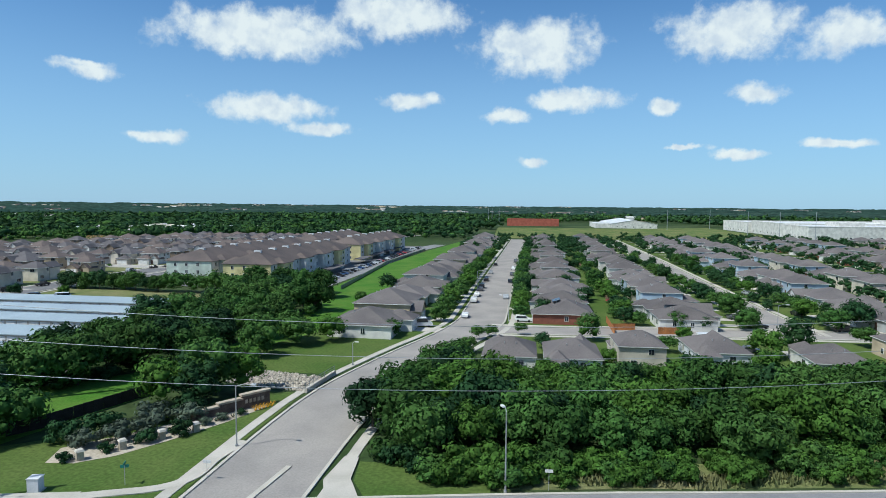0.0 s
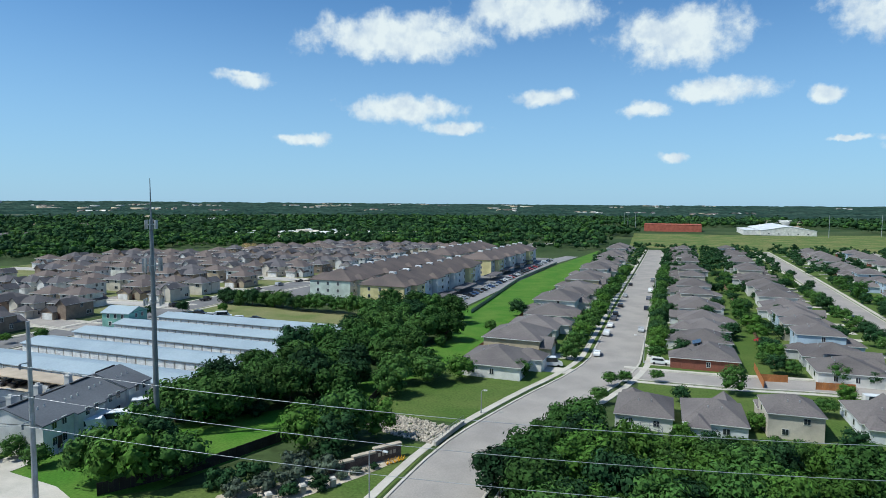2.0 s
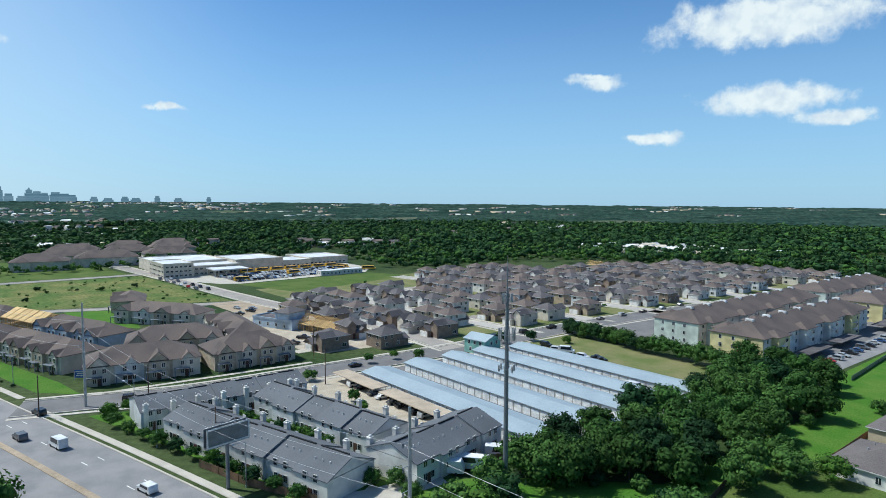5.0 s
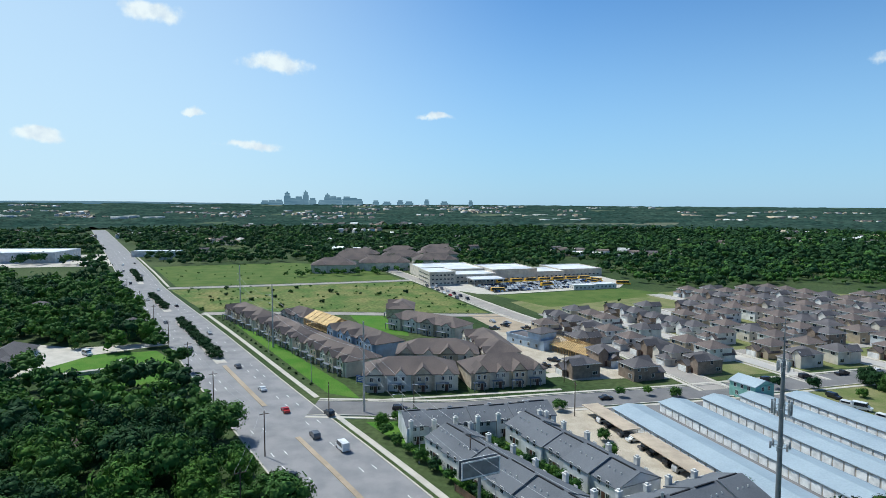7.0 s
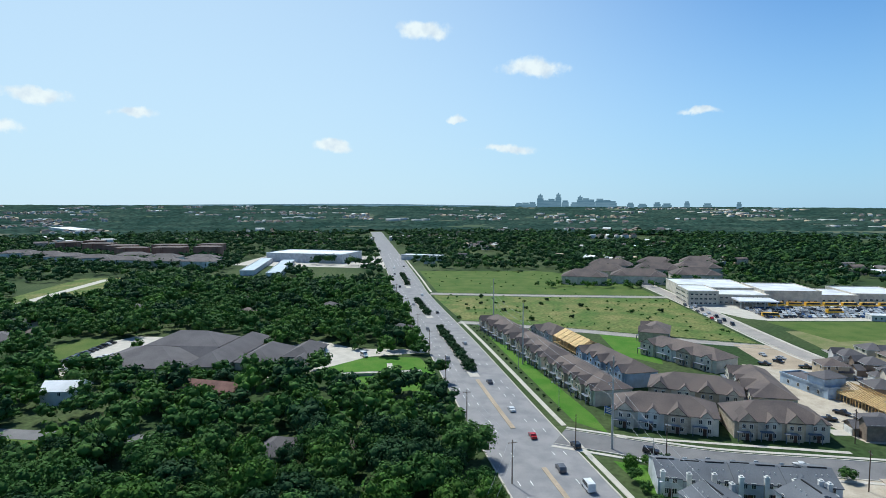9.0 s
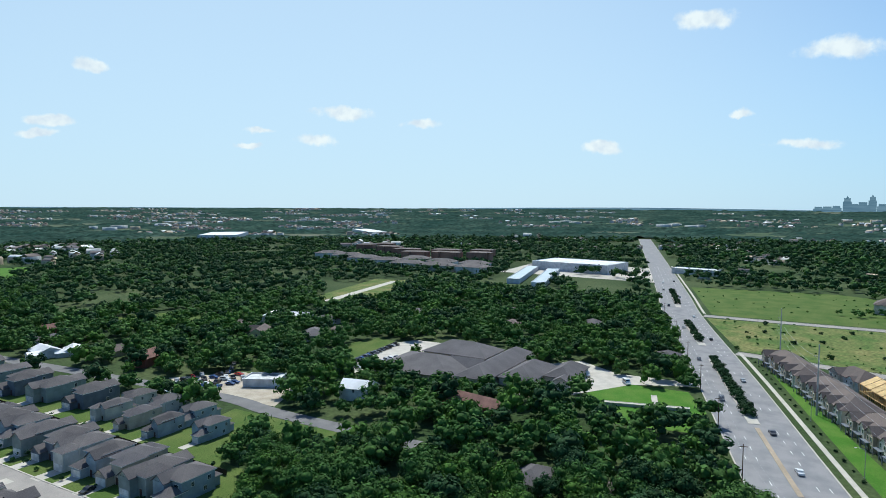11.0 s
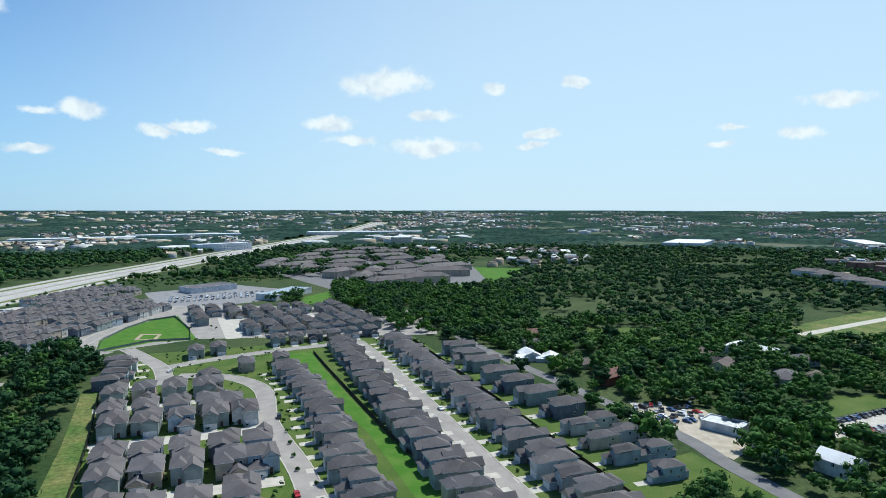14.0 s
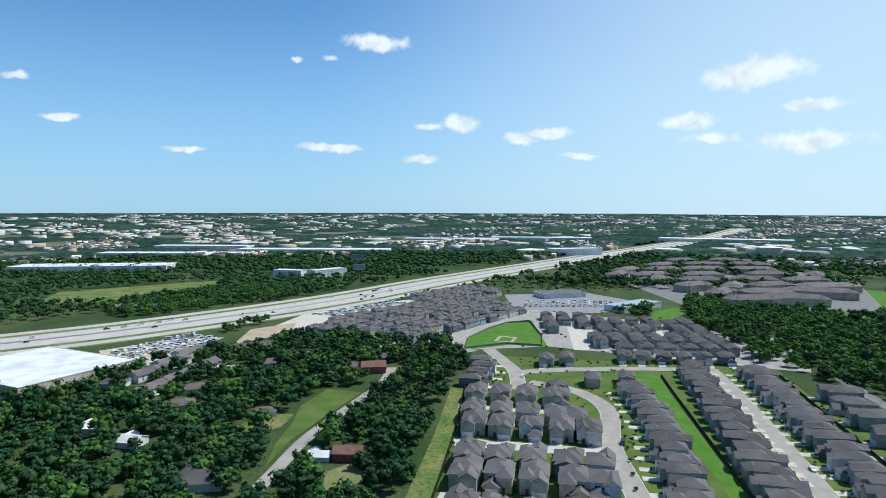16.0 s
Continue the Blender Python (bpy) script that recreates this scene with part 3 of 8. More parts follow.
# pavement along the avenue's north side
for xa, xb, o in ((-190, -45, -16), (-385, -206, -17.5), (-900, -515, -17),):
    bm = bmesh.new()
    strip(bm, [along(avenue, xa + (xb - xa) * k / 14) for k in range(15)], o - 0.9 * (1 if xa > -200 else 1), o + 0.9, 0, 0.13)
    bmesh.ops.recalc_face_normals(bm, faces=bm.faces)
    tagged(link_mesh("pavement", bm, "concrete"), "pale pavement beside the avenue", "pavement", kind="structure")

# open grass
patch("entry_lawn", [(-68, 50), (-37.5, 58), (-38, 76), (-37.5, 100), (-46, 100), (-57, 80), (-75, 66)], "lawn", 0.03, "mown lawn at the street mouth")
patch("corner_lawn", [(-58, 112), (-36, 112), (-31, 131), (-26, 148), (-52, 149), (-60, 130)], "lawn", 0.035, "mown corner lawn with shade trees")
patch("condo_scrub", [(-66, 56), (-84, 58), (-100, 64), (-104, 70), (-88, 92), (-70, 68)], "lush", 0.016, "rough green scrub beside the lane", clear=False)
patch("creek_bank", [(-86, 62), (-70, 68), (-62, 96), (-56, 112), (-60, 128), (-52, 150), (-50, 200), (-53, 240), (-52, 480), (-58, 560), (-64, 490), (-70, 425), (-75, 330), (-75, 222), (-64, 186), (-66, 150), (-67, 113), (-88, 92)], "lush", 0.02, "lush green creek strip")
patch("corner_grass", [(-20.6, 74), (-19.8, 68.5), (-17.4, 64.4), (-4, 67.0), (-4, 74)], "lawn", 0.033, "mown grass at the street corner", clear=False)
patch("roadside", [(-4, 74), (-4, 68.6), (40, 76), (150, 97), (300, 128), (300, 136), (150, 104), (40, 84)], "dry_grass", 0.03, "dry roadside grass", clear=False)
patch("field", [(-36, 612), (30, 592), (166, 626), (250, 640), (256, 960), (110, 895), (-46, 890)], "meadow", 0.04, "wide dry grass field")
patch("field", [(-396, -29), (-500, -60), (-500, 122), (-345, 132), (-377, 40)], "meadow", 0.03, "rough meadow beside the avenue")
patch("field", [(-516, -58), (-680, -98), (-690, 30), (-640, 105), (-515, 118)], "lawn", 0.03, "green meadow beside the avenue")
patch("sports_field", [(-410, 160), (-418, 268), (-382, 284), (-354, 176)], "lawn", 0.03, "school playing field")
patch("park_lawn", [(-362, 52), (-362, 84), (-296, 72), (-312, 55)], "lush", 0.03, "bright park lawn")
patch("storage_lawn", [(-172, 180), (-175, 208), (-103, 212), (-84, 200), (-84, 176)], "dry_grass", 0.03, "dry lawn beside the storage units")
patch("green_strip", [(-66, -150), (-76, -150), (-76, -197), (-70, -255), (-65, -318), (-61, -383), (-60, -430), (-25, -424), (-42, -420), (-50, -391), (-56, -322), (-63, -262)], "lush", 0.03, "bright green drainage strip")
patch("green_common", [(15, -405), (0, -414), (-60, -431), (-60, -412), (-30, -395), (0, -392)], "meadow", 0.025, "grass common beside the lane")
patch("ball_field", [(79, -473), (84, -520), (74, -566), (60, -600), (36, -616), (15, -497), (45, -500)], "lush", 0.04, "bright green park with a ball diamond")
patch("fence_strip", [(44, -160), (52, -160), (60, -290), (68, -372), (60, -372), (50, -300)], "meadow", 0.03, "grass strip behind the fence")
patch("clinic_lawn", [(-240, -62), (-262, -80), (-296, -78), (-297, -41), (-271, -30), (-244, -32)], "lush", 0.03, "mown lawn in front of the clinic")
patch("glade", [(-250, -392), (-283, -440), (-335, -418), (-312, -380)], "lawn", 0.03, "green glade among trees")
patch("glade", [(-250, -208), (-264, -223), (-301, -236), (-322, -228), (-318, -213)], "lawn", 0.03, "green glade among trees")
patch("avenue_verge", [(-205, 34), (-223, 31), (-385, -16), (-388, -20), (-215, 24)], "lush", 0.035, "bright grass verge beside the town houses")
patch("corner_verge", [(-183, 32), (-150, 42), (-110, 52), (-80, 58), (-80, 62), (-150, 50), (-180, 44)], "lush", 0.035, "bright grass verge beside the avenue")
patch("glade", [(121, -238), (124.5, -268), (122, -302), (117.5, -350), (140, -352), (142, -318), (134, -290), (129, -262)], "lawn", 0.03, "mown grass beside the narrow street")
patch("glade", [(160, -254), (137, -284), (139, -304), (153, -302), (159, -284)], "meadow", 0.03, "worn grass clearing among trees")
patch("glade", [(196, -350), (216, -352), (206, -370), (184, -366)], "lawn", 0.03, "green grass clearing among trees")
patch("glade", [(98, -232), (88, -248), (74, -238), (84, -220)], "dry_grass", 0.03, "dry grass yard beside the narrow street")
patch("meadow_south", [(478, -763), (520, -640), (600, -600), (660, -700), (560, -840), (520, -870)], "meadow", 0.03, "meadow beyond the freeway")
patch("meadow_south", [(-290, -690), (-250, -700), (-380, -960), (-470, -900)], "lush", 0.03, "green meadow beside apartments")

# paved yards
patch("storage_yard", [(-176, 100), (-86, 100), (-86, 180), (-170, 180)], "asphalt_dark", 0.04, "grey paved yard between storage units", category="yard")
patch("condo_yard", [(-180, 82), (-120, 82), (-108, 104), (-178, 104)], "gravel", 0.05, "tan concrete car park", category="car park")
patch("condo_lane", [(-68, 60), (-84, 66), (-104, 68), (-100, 62), (-84, 58), (-66, 55)], "concrete", 0.06, "pale concrete lane", category="lane")
patch("condo_court", [(-180, 36), (-150, 46), (-100, 62), (-112, 82), (-180, 82)], "lawn", 0.03, "grass court between town houses")
patch("apartment_lane", [(-86, 226), (-77, 226), (-73, 430), (-66, 490), (-76, 492), (-88, 430)], "asphalt", 0.05, "grey parking lane", category="lane")
patch("apartment_yard", [(-172, 222), (-86, 224), (-84, 470), (-150, 460), (-168, 340)], "asphalt_dark", 0.04, "grey apartment car park", category="car park")
patch("school_yard", [(-470, 128), (-420, 152), (-413, 164), (-422, 268), (-448, 290), (-492, 292), (-492, 200), (-478, 152)], "concrete", 0.05, "pale school car park", category="car park")
patch("building_site", [(-342, 118), (-342, 140), (-298, 142), (-292, 119)], "dirt", 0.05, "bare tan building site", category="building site")
patch("building_site", [(-300, 108), (-262, 96), (-205, 112), (-200, 148), (-290, 148)], "gravel", 0.045, "bare tan building site", category="building site")
patch("clinic_yard", [(-250, -205), (-248, -190), (-266, -184), (-290, -186), (-316, -178), (-320, -143), (-330, -148), (-328, -205), (-312, -212)], "concrete", 0.05, "pale clinic car park", category="car park")
patch("clinic_yard", [(-248, -112), (-262, -88), (-296, -66), (-308, -38), (-314, -40), (-312, -76), (-328, -100), (-315, -112), (-270, -98)], "concrete", 0.05, "pale clinic driveway", category="car park")
patch("vehicle_yard", [(282, -372), (300, -362), (352, -412), (318, -470), (285, -478)], "gravel", 0.05, "gravel storage yard", category="yard")
patch("vehicle_yard", [(270, -604), (236, -669), (189, -735), (166, -690), (208, -598), (240, -520), (268, -516)], "concrete", 0.05, "pale vehicle yard beside the freeway", category="yard")
patch("depot_yard", [(62, -690), (0, -668), (-36, -680), (-84, -762), (-20, -840), (84, -800)], "asphalt", 0.04, "grey depot yard", category="yard")
patch("mall_yard", [(-700, -130), (-720, -330), (-860, -340), (-860, -150)], "concrete", 0.04, "pale shopping centre car park", clear=False, category="car park")
for x, y in ((-800, -305), (-795, -270), (-788, -235), (-782, -200)):
    HOMES.append((x, y, 40))
# land kept free of trees in front of what is seen beyond it
CLEAR.append(np.array([(-560, -222), (-570, -292), (-800, -335), (-800, -262)]))
CLEAR.append(np.array([(-790, -150), (-835, -150), (-825, -75), (-780, -80)]))
CLEAR.append(np.array([(255, 600), (540, 600), (540, 930), (255, 930)]))
CLEAR.append(np.array([(100, 880), (190, 890), (190, 1075), (100, 1075)]))
CLEAR.append(np.array([(-430, 225), (-410, 225), (-414, 280), (-434, 280)]))
CLEAR.append(np.array([(-505, 128), (-470, 128), (-476, 300), (-560, 300), (-560, 150)]))
SOUTH_BLOCKS = [(x, y - 62, w, d, r) for x, y, w, d, r in ((-200, -700, 60, 22, 20), (-250, -720, 70, 22, -5), (-235, -770, 60, 22, 10), (-300, -790, 80, 24, -10), (-180, -760, 50, 22, 60), (-330, -850, 80, 24, 15), (-260, -850, 60, 22, 30), (-210, -830, 50, 22, 70), (-160, -830, 50, 22, 40), (-180, -900, 60, 22, 20), (-260, -920, 60, 22, 5), (-330, -930, 60, 22, 20), (-120, -900, 50, 22, 50), (-120, -960, 60, 22, 30), (-200, -980, 60, 22, 20), (-300, -1010, 60, 22, 15), (-70, -960, 56, 22, 70), (-90, -1040, 60, 22, 60), (-150, -1060, 60, 22, 30), (-220, -1080, 70, 22, 10), (-300, -1090, 70, 22, 0), (-370, -1010, 60, 22, 70), (-160, -1150, 60, 22, 40), (-240, -1180, 70, 22, 10), (-320, -1190, 70, 22, -10), (-210, -1270, 60, 22, 25), (-300, -1290, 60, 22, 0))]
for x, y, w, d, r in SOUTH_BLOCKS:
    for k in (-1, 0, 1):
        HOMES.append((x + k * w * 0.33 * math.cos(radians(r)), y + k * w * 0.33 * math.sin(radians(r)), 17))
patch("apartment_grounds", [(-130, -735), (-330, -745), (-420, -1050), (-360, -1400), (-180, -1400), (-60, -1040)], "asphalt_dark", 0.03, "grey car parks round apartment blocks", clear=False, category="car park")
patch("street_lawn", [(-180, -198), (-180, -132), (-163, -130), (-168, -196)], "lawn", 0.03, "mown lawn beside the street")
# grassy neighbourhood floors
patch("gardens", [(-50, 142), (-20, 150), (-20, 590), (-50, 560)], "lawn", 0.015, "gardens between houses", clear=False)
patch("gardens", [(-6, 100), (250, 110), (260, 640), (-6, 600)], "lawn", 0.015, "gardens between houses", clear=False)
patch("gardens", [(-195, 160), (-380, 160), (-395, 330), (-270, 530), (-170, 520)], "dry_grass", 0.015, "dry grass plots between new houses", clear=False)
patch("court", [(44, -222), (-24, -222), (-24, -230), (44, -230)], "concrete", 0.05, "pale concrete court between houses", category="court")
patch("court", [(48, -278), (-14, -278), (-14, -288), (50, -288)], "concrete", 0.05, "pale concrete court between houses", category="court")
patch("court", [(56, -332), (-10, -332), (-10, -339), (57, -339)], "concrete", 0.05, "pale concrete court between houses", category="court")
patch("gardens", [(44, -140), (-140, -110), (-140, -460), (60, -460)], "lawn", 0.012, "gardens between houses", clear=False)
patch("gardens", [(-140, -160), (-172, -160), (-166, -330), (-140, -400)], "lawn", 0.014, "gardens between houses", clear=False)
patch("gardens", [(14, -500), (-160, -455), (-190, -560), (-60, -640), (60, -700), (230, -700), (260, -520), (150, -470), (90, -470)], "street", 0.012, "paved plots between houses", clear=False)

patch("glade", [(-432, -384), (-384, -330), (-440, -312), (-592, -372), (-575, -418)], "meadow", 0.02, "dry clearing with a pale loop road")
patch("meadow_south", [(-76, -640), (-118, -664), (-121, -738), (-88, -700)], "lush", 0.03, "green meadow behind houses")
patch("court", [(2, -590), (-22, -578), (-16, -492), (-5, -492)], "concrete", 0.05, "pale concrete court between houses", category="court")
patch("court", [(-68, -610), (-88, -562), (-78, -545), (-58, -592)], "concrete", 0.05, "pale concrete court between houses", category="court")
patch("building_site", [(262, -450), (240, -512), (256, -556), (282, -516)], "dirt", 0.045, "bare tan building site", category="building site")
patch("town_pavement", [(-203.2, 36), (-201.6, 36), (-195.2, 103), (-197.2, 103)], "concrete", 0.09, "pale concrete pavement before town houses", category="pavement")
patch("condo_lane", [(-106, 54), (-96, 57), (-94.5, 80), (-99.5, 81), (-102, 66)], "concrete", 0.075, "pale concrete lane", category="lane")
patch("gravel_yard", [(-190, -186), (-214, -196), (-222, -238), (-196, -262), (-187, -232)], "gravel", 0.035, "pale gravel yard with parked cars", category="yard")

# ---- buildings ----
def window_mesh(w, h):
    bm = bmesh.new()
    box(bm, -w / 2, w / 2, -0.07, 0.05, 0, h, 0)
    box(bm, -w / 2 + 0.1, -0.04, -0.09, -0.06, 0.1, h - 0.1, 1)
    box(bm, 0.04, w / 2 - 0.1, -0.09, -0.06, 0.1, h - 0.1, 1)
    me = bpy.data.meshes.new("window")
    bm.to_mesh(me); bm.free()
    me.materials.append(MAT["trim"]); me.materials.append(MAT["glass"])
    return me


WINDOW, WINDOW_WIDE = window_mesh(1.15, 1.5), window_mesh(2.0, 1.4)


def shared(name, me, parent, m):
    ob = new(name, me)
    ob.parent = parent
    ob.matrix_basis = m
    return ob


def ribbed(bm, w, h, n):
    """A leaf of n raised panels, pressed from one sheet."""
    prof = [(0.05, 0.0), (-0.05, 0.0)]
    for k in range(n):
        z0, z1 = h * k / n, h * (k + 1) / n
        prof += [(-0.05, z0 + 0.03), (-0.09, z0 + 0.06), (-0.09, z1 - 0.06), (-0.05, z1 - 0.03)]
    prof += [(-0.05, h), (0.05, h)]
    solid(bm, [(-w / 2, y, z) for y, z in prof], [(w / 2, y, z) for y, z in prof])
    bmesh.ops.recalc_face_normals(bm, faces=bm.faces)


def garage_mesh(w=4.9, h=2.25):
    bm = bmesh.new()
    ribbed(bm, w, h, 4)
    me = bpy.data.meshes.new("garage_door")
    bm.to_mesh(me); bm.free()
    me.materials.append(MAT["trim"])
    return me


def door_mesh(mat):
    bm = bmesh.new()
    box(bm, -0.55, 0.55, -0.05, 0.05, 0, 2.15)
    box(bm, -0.4, 0.4, -0.08, -0.04, 1.2, 1.95)
    box(bm, -0.4, 0.4, -0.08, -0.04, 0.2, 1.0)
    me = bpy.data.meshes.new("door")
    bm.to_mesh(me); bm.free()
    me.materials.append(MAT[mat])
    return me


GARAGE, DOOR = garage_mesh(), door_mesh("door_brown")
FACE = {"s": (0, -1, 0), "e": (1, 0, 90), "n": (0, 1, 180), "w": (-1, 0, -90)}


def house(label, vols, wall, roof, windows=(), garage=None, door=None, vents=True, drive=0, group=""):
    """vols: x0, x1, y0, y1, height, roof kind (hip, x, y), rise. The front looks to -y."""
    h = thing("house", label, "house", group)
    wb, rb = bmesh.new(), bmesh.new()
    for x0, x1, y0, y1, z, kind, rise in vols:
        box(wb, x0, x1, y0, y1, 0, z - 0.19)
        if kind == "hip":
            roof_hip(rb, x0, x1, y0, y1, z, rise, edge=1)
        else:
            roof_gable(rb, x0, x1, y0, y1, z, rise, kind, wall=wb)
    part("wall", wb, wall, h)
    part("roof", rb, [roof, "trim"], h)
    for side, u, z, wide in windows:
        x0, x1, y0, y1 = vols[0][:4]
        dx, dy, r = FACE[side]
        px = u if dy else (x1 if dx > 0 else x0)
        py = u if dx else (y1 if dy > 0 else y0)
        shared("window", WINDOW_WIDE if wide else WINDOW, h, pose(px + dx * 0.03, py + dy * 0.03, z, 0, 0, r))
    if garage:
        shared("garage_door", GARAGE, h, pose(garage[0], garage[1] - 0.04, 0.05))
    if door:
        shared("door", DOOR, h, pose(door[0], door[1] - 0.04, 0.1))
    if vents:
        x0, x1, y0, y1, z, kind, rise = vols[0]
        for k in range(2):
            bm = bmesh.new()
            px = x0 + (x1 - x0) * (0.38 + 0.22 * k)
            py = (y0 + y1) / 2 + (y1 - y0) * 0.2
            tube(bm, (px, py, z + rise * 0.3), (px, py, z + rise * 0.62 + 0.45), 0.16, 0.16, 6)
            part("vent", bm, "galvanised", h, "grey metal roof vent")
    if drive:
        bm = bmesh.new()
        gx, gy = garage
        box(bm, gx - 2.6, gx + 2.6, gy - drive, gy - 0.12, 0.0, 0.075)
        part("driveway", bm, "concrete", h, "pale concrete driveway")
    return h


# one-storey and two-storey family houses, 17 to 19 m deep
NORTH = [
    house("two-storey white house with a grey-brown hipped roof", [(-9, 9, -6, 9, 5.0, "hip", 3.2), (1, 8, -10, -2, 3.1, "hip", 2.2)], "siding_white", "shingle", [("w", 0, 3.4, 0), ("w", 5, 1.0, 0), ("e", 2, 1.0, 1), ("n", -4, 1.0, 1)], (4.5, -10), (-1, -6), drive=7),
    house("tall tan house with a grey-brown hipped roof", [(-8.5, 8.5, -7, 9, 4.6, "hip", 3.4), (-8, -1, -10, -3, 3.0, "y", 2.2)], "siding_tan", "shingle", [("w", 2, 1.0, 1), ("e", -2, 1.0, 0), ("e", 4, 1.0, 0), ("n", 3, 1.0, 1)], (-4.5, -10), (2, -7), drive=7),
    house("two-storey beige house with a grey-brown hipped roof", [(-8, 8, -5, 8, 5.7, "hip", 2.8), (0, 8, -10, -4, 3.0, "hip", 1.8), (-8, -2, -7, -4, 3.0, "hip", 1.2)], "siding_beige", "shingle", [("s", -4, 3.7, 0), ("s", 3, 3.7, 0), ("w", 0, 3.7, 0), ("w", 4, 1.0, 0), ("e", 0, 3.7, 0), ("n", -3, 3.7, 1), ("n", 3, 1.0, 1)], (4, -10), (-1, -5), drive=7),
    house("single-storey red brick house with a grey-brown hipped roof", [(-9, 9, -7, 8, 3.2, "hip", 3.3), (1.5, 8.5, -10, -2, 3.1, "hip", 2.2)], "brick", "shingle", [("w", -2, 1.0, 0), ("w", 3, 1.0, 0), ("s", -5, 1.0, 1), ("e", 0, 1.0, 0)], (5, -10), (-2, -7), drive=7),
    house("pale blue two-storey house with a grey hipped roof", [(-7.5, 7.5, -5, 8, 5.6, "hip", 2.7), (-7.5, -0.5, -10, -4, 3.0, "hip", 1.9)], "siding_blue", "shingle", [("s", -3, 3.7, 0), ("s", 4, 3.7, 0), ("w", 1, 3.7, 0), ("e", 0, 3.7, 0), ("e", 4, 1.0, 0), ("n", 0, 3.7, 1)], (-4, -10), (2, -5), drive=7),
    house("single-storey white house with a grey-brown hipped roof", [(-9, 9, -7, 9, 3.2, "hip", 3.0), (1, 8, -10, -2, 3.05, "hip", 2.0)], "siding_white", "shingle", [("w", 0, 1.0, 0), ("w", 5, 1.0, 0), ("e", 2, 1.0, 1), ("n", -4, 1.0, 1), ("n", 4, 1.0, 0)], (4.5, -10), (-1, -7), drive=7),
    house("single-storey grey house with a grey-brown hipped roof", [(-9, 9, -7, 9, 3.2, "hip", 3.1), (-8, -1, -10, -2, 3.05, "y", 2.0), (2, 8, 5, 12, 3.0, "hip", 1.8)], "siding_grey", "shingle", [("w", 0, 1.0, 0), ("e", -2, 1.0, 0), ("e", 4, 1.0, 0), ("n", -3, 1.0, 1)], (-4.5, -10), (2, -7), drive=7),
]
# narrow two-storey houses
SOUTH_LABEL = "narrow two-storey %s house with a dark grey hipped roof"
SOUTH = []
for colour, wall in (("sage grey", "clad_sage"), ("blue-grey", "clad_mist"), ("sand", "clad_sand"), ("pale grey", "clad_pale"), ("slate", "siding_slate")):
    k = len(SOUTH)
    s = 1 if k % 2 else -1
    gx = sorted((-1.2 * s, 4.8 * s))
    px = sorted((-5.4 * s, 0.2 * s))
    vols = [(-5, 5, -3.5, 7.5, 6.3, "hip", 2.2), (gx[0], gx[1], -8.5, -2, 3.2 if k % 3 else 6.0, "hip" if k % 2 else "y", 1.8), (px[0], px[1], -6, 2, 6.1, "y" if k % 2 else "hip", 2.0), (-4.4, 3.6, 5, 10.2, 3.2 if k % 2 else 5.9, "hip" if k % 4 else "y", 1.6)]
    SOUTH.append(house(SOUTH_LABEL % colour, vols, wall, ("shingle_soot", "shingle_soot", "shingle_dark", "shingle_soot", "shingle_soot")[k], [("s", -3.0 * s, 3.7, 0), ("s", 2.4 * s, 3.7, 1), ("e", 0, 3.7, 0), ("e", 4, 1.0, 0), ("e", 5.4, 3.7, 0), ("w", 2, 3.7, 0), ("w", 5, 1.0, 1), ("n", -2.5, 3.6, 1), ("n", 2.5, 3.6, 0), ("n", 3.9, 1.0, 0)], (1.8 * s, -8.5), (-2.6 * s, -6.0), drive=7.0, vents=False))
# compact new houses
MID = []
for colour, wall in (("tan", "siding_tan"), ("beige", "siding_beige"), ("white", "siding_white"), ("brown stone", "stone_brown"), ("pale grey", "siding_grey"), ("white", "siding_white")):
    k = len(MID)
    s = 1 if k % 2 else -1
    vols = [(-5, 5, -4, 6, 5.3, "hip", 2.4), (min(-1 * s, 4.8 * s), max(-1 * s, 4.8 * s), -7, -2, 3.0, "hip" if k % 3 else "y", 1.6), (min(-5.2 * s, -1 * s), max(-5.2 * s, -1 * s), -5.5, 0, 5.5 if k % 2 else 3.1, "y", 1.8)]
    MID.append(house("compact two-storey %s house with a brown-grey hipped roof" % colour, vols, wall, "shingle_dark" if k % 2 else "shingle_brown", [("s", 2.5 * s, 3.7, 0), ("s", 0.2 * s, 3.7, 0), ("e", 1, 3.7, 0), ("e", -2, 1.0, 0), ("w", 1, 3.7, 0), ("w", 4, 1.0, 1), ("w", -2.4, 3.7, 0), ("e", 3.5, 1.0, 0), ("e", 4, 3.7, 0), ("n", -2.6, 3.6, 1), ("n", 2.6, 1.0, 1), ("n", 2.6, 3.7, 0)], (2 * s, -7), (-2 * s, -5.5), drive=5.5, vents=False))
PROTOS = NORTH + SOUTH + MID
rng = random.Random(7)


FAR_ROWS = {}   # the houses too far off to be things of their own, joined row by row


def put_house(kinds, x, y, r, i=None, scale=1.0, group="houses along the street", gap=7.0, reach=300.0, slim=1.0):
    p = kinds[rng.randrange(len(kinds)) if i is None else i]
    s = scale * rng.uniform(0.96, 1.04)
    x, y = x + rng.uniform(-0.7, 0.7), y + rng.uniform(-0.7, 0.7)
    m = Matrix.LocRotScale((x, y, 0), Euler((0, 0, radians(r + rng.uniform(-2, 2)))), (s * slim * (rng.choice((-1, 1)) if kinds is not NORTH else 1), s, scale * rng.uniform(0.97, 1.05)))
    HOMES.append((x, y, gap * scale))
    if math.hypot(x, y) < reach:
        tagged(copy_thing(p, m), group=group)
    else:
        FAR_ROWS.setdefault(group, []).append((p, m))


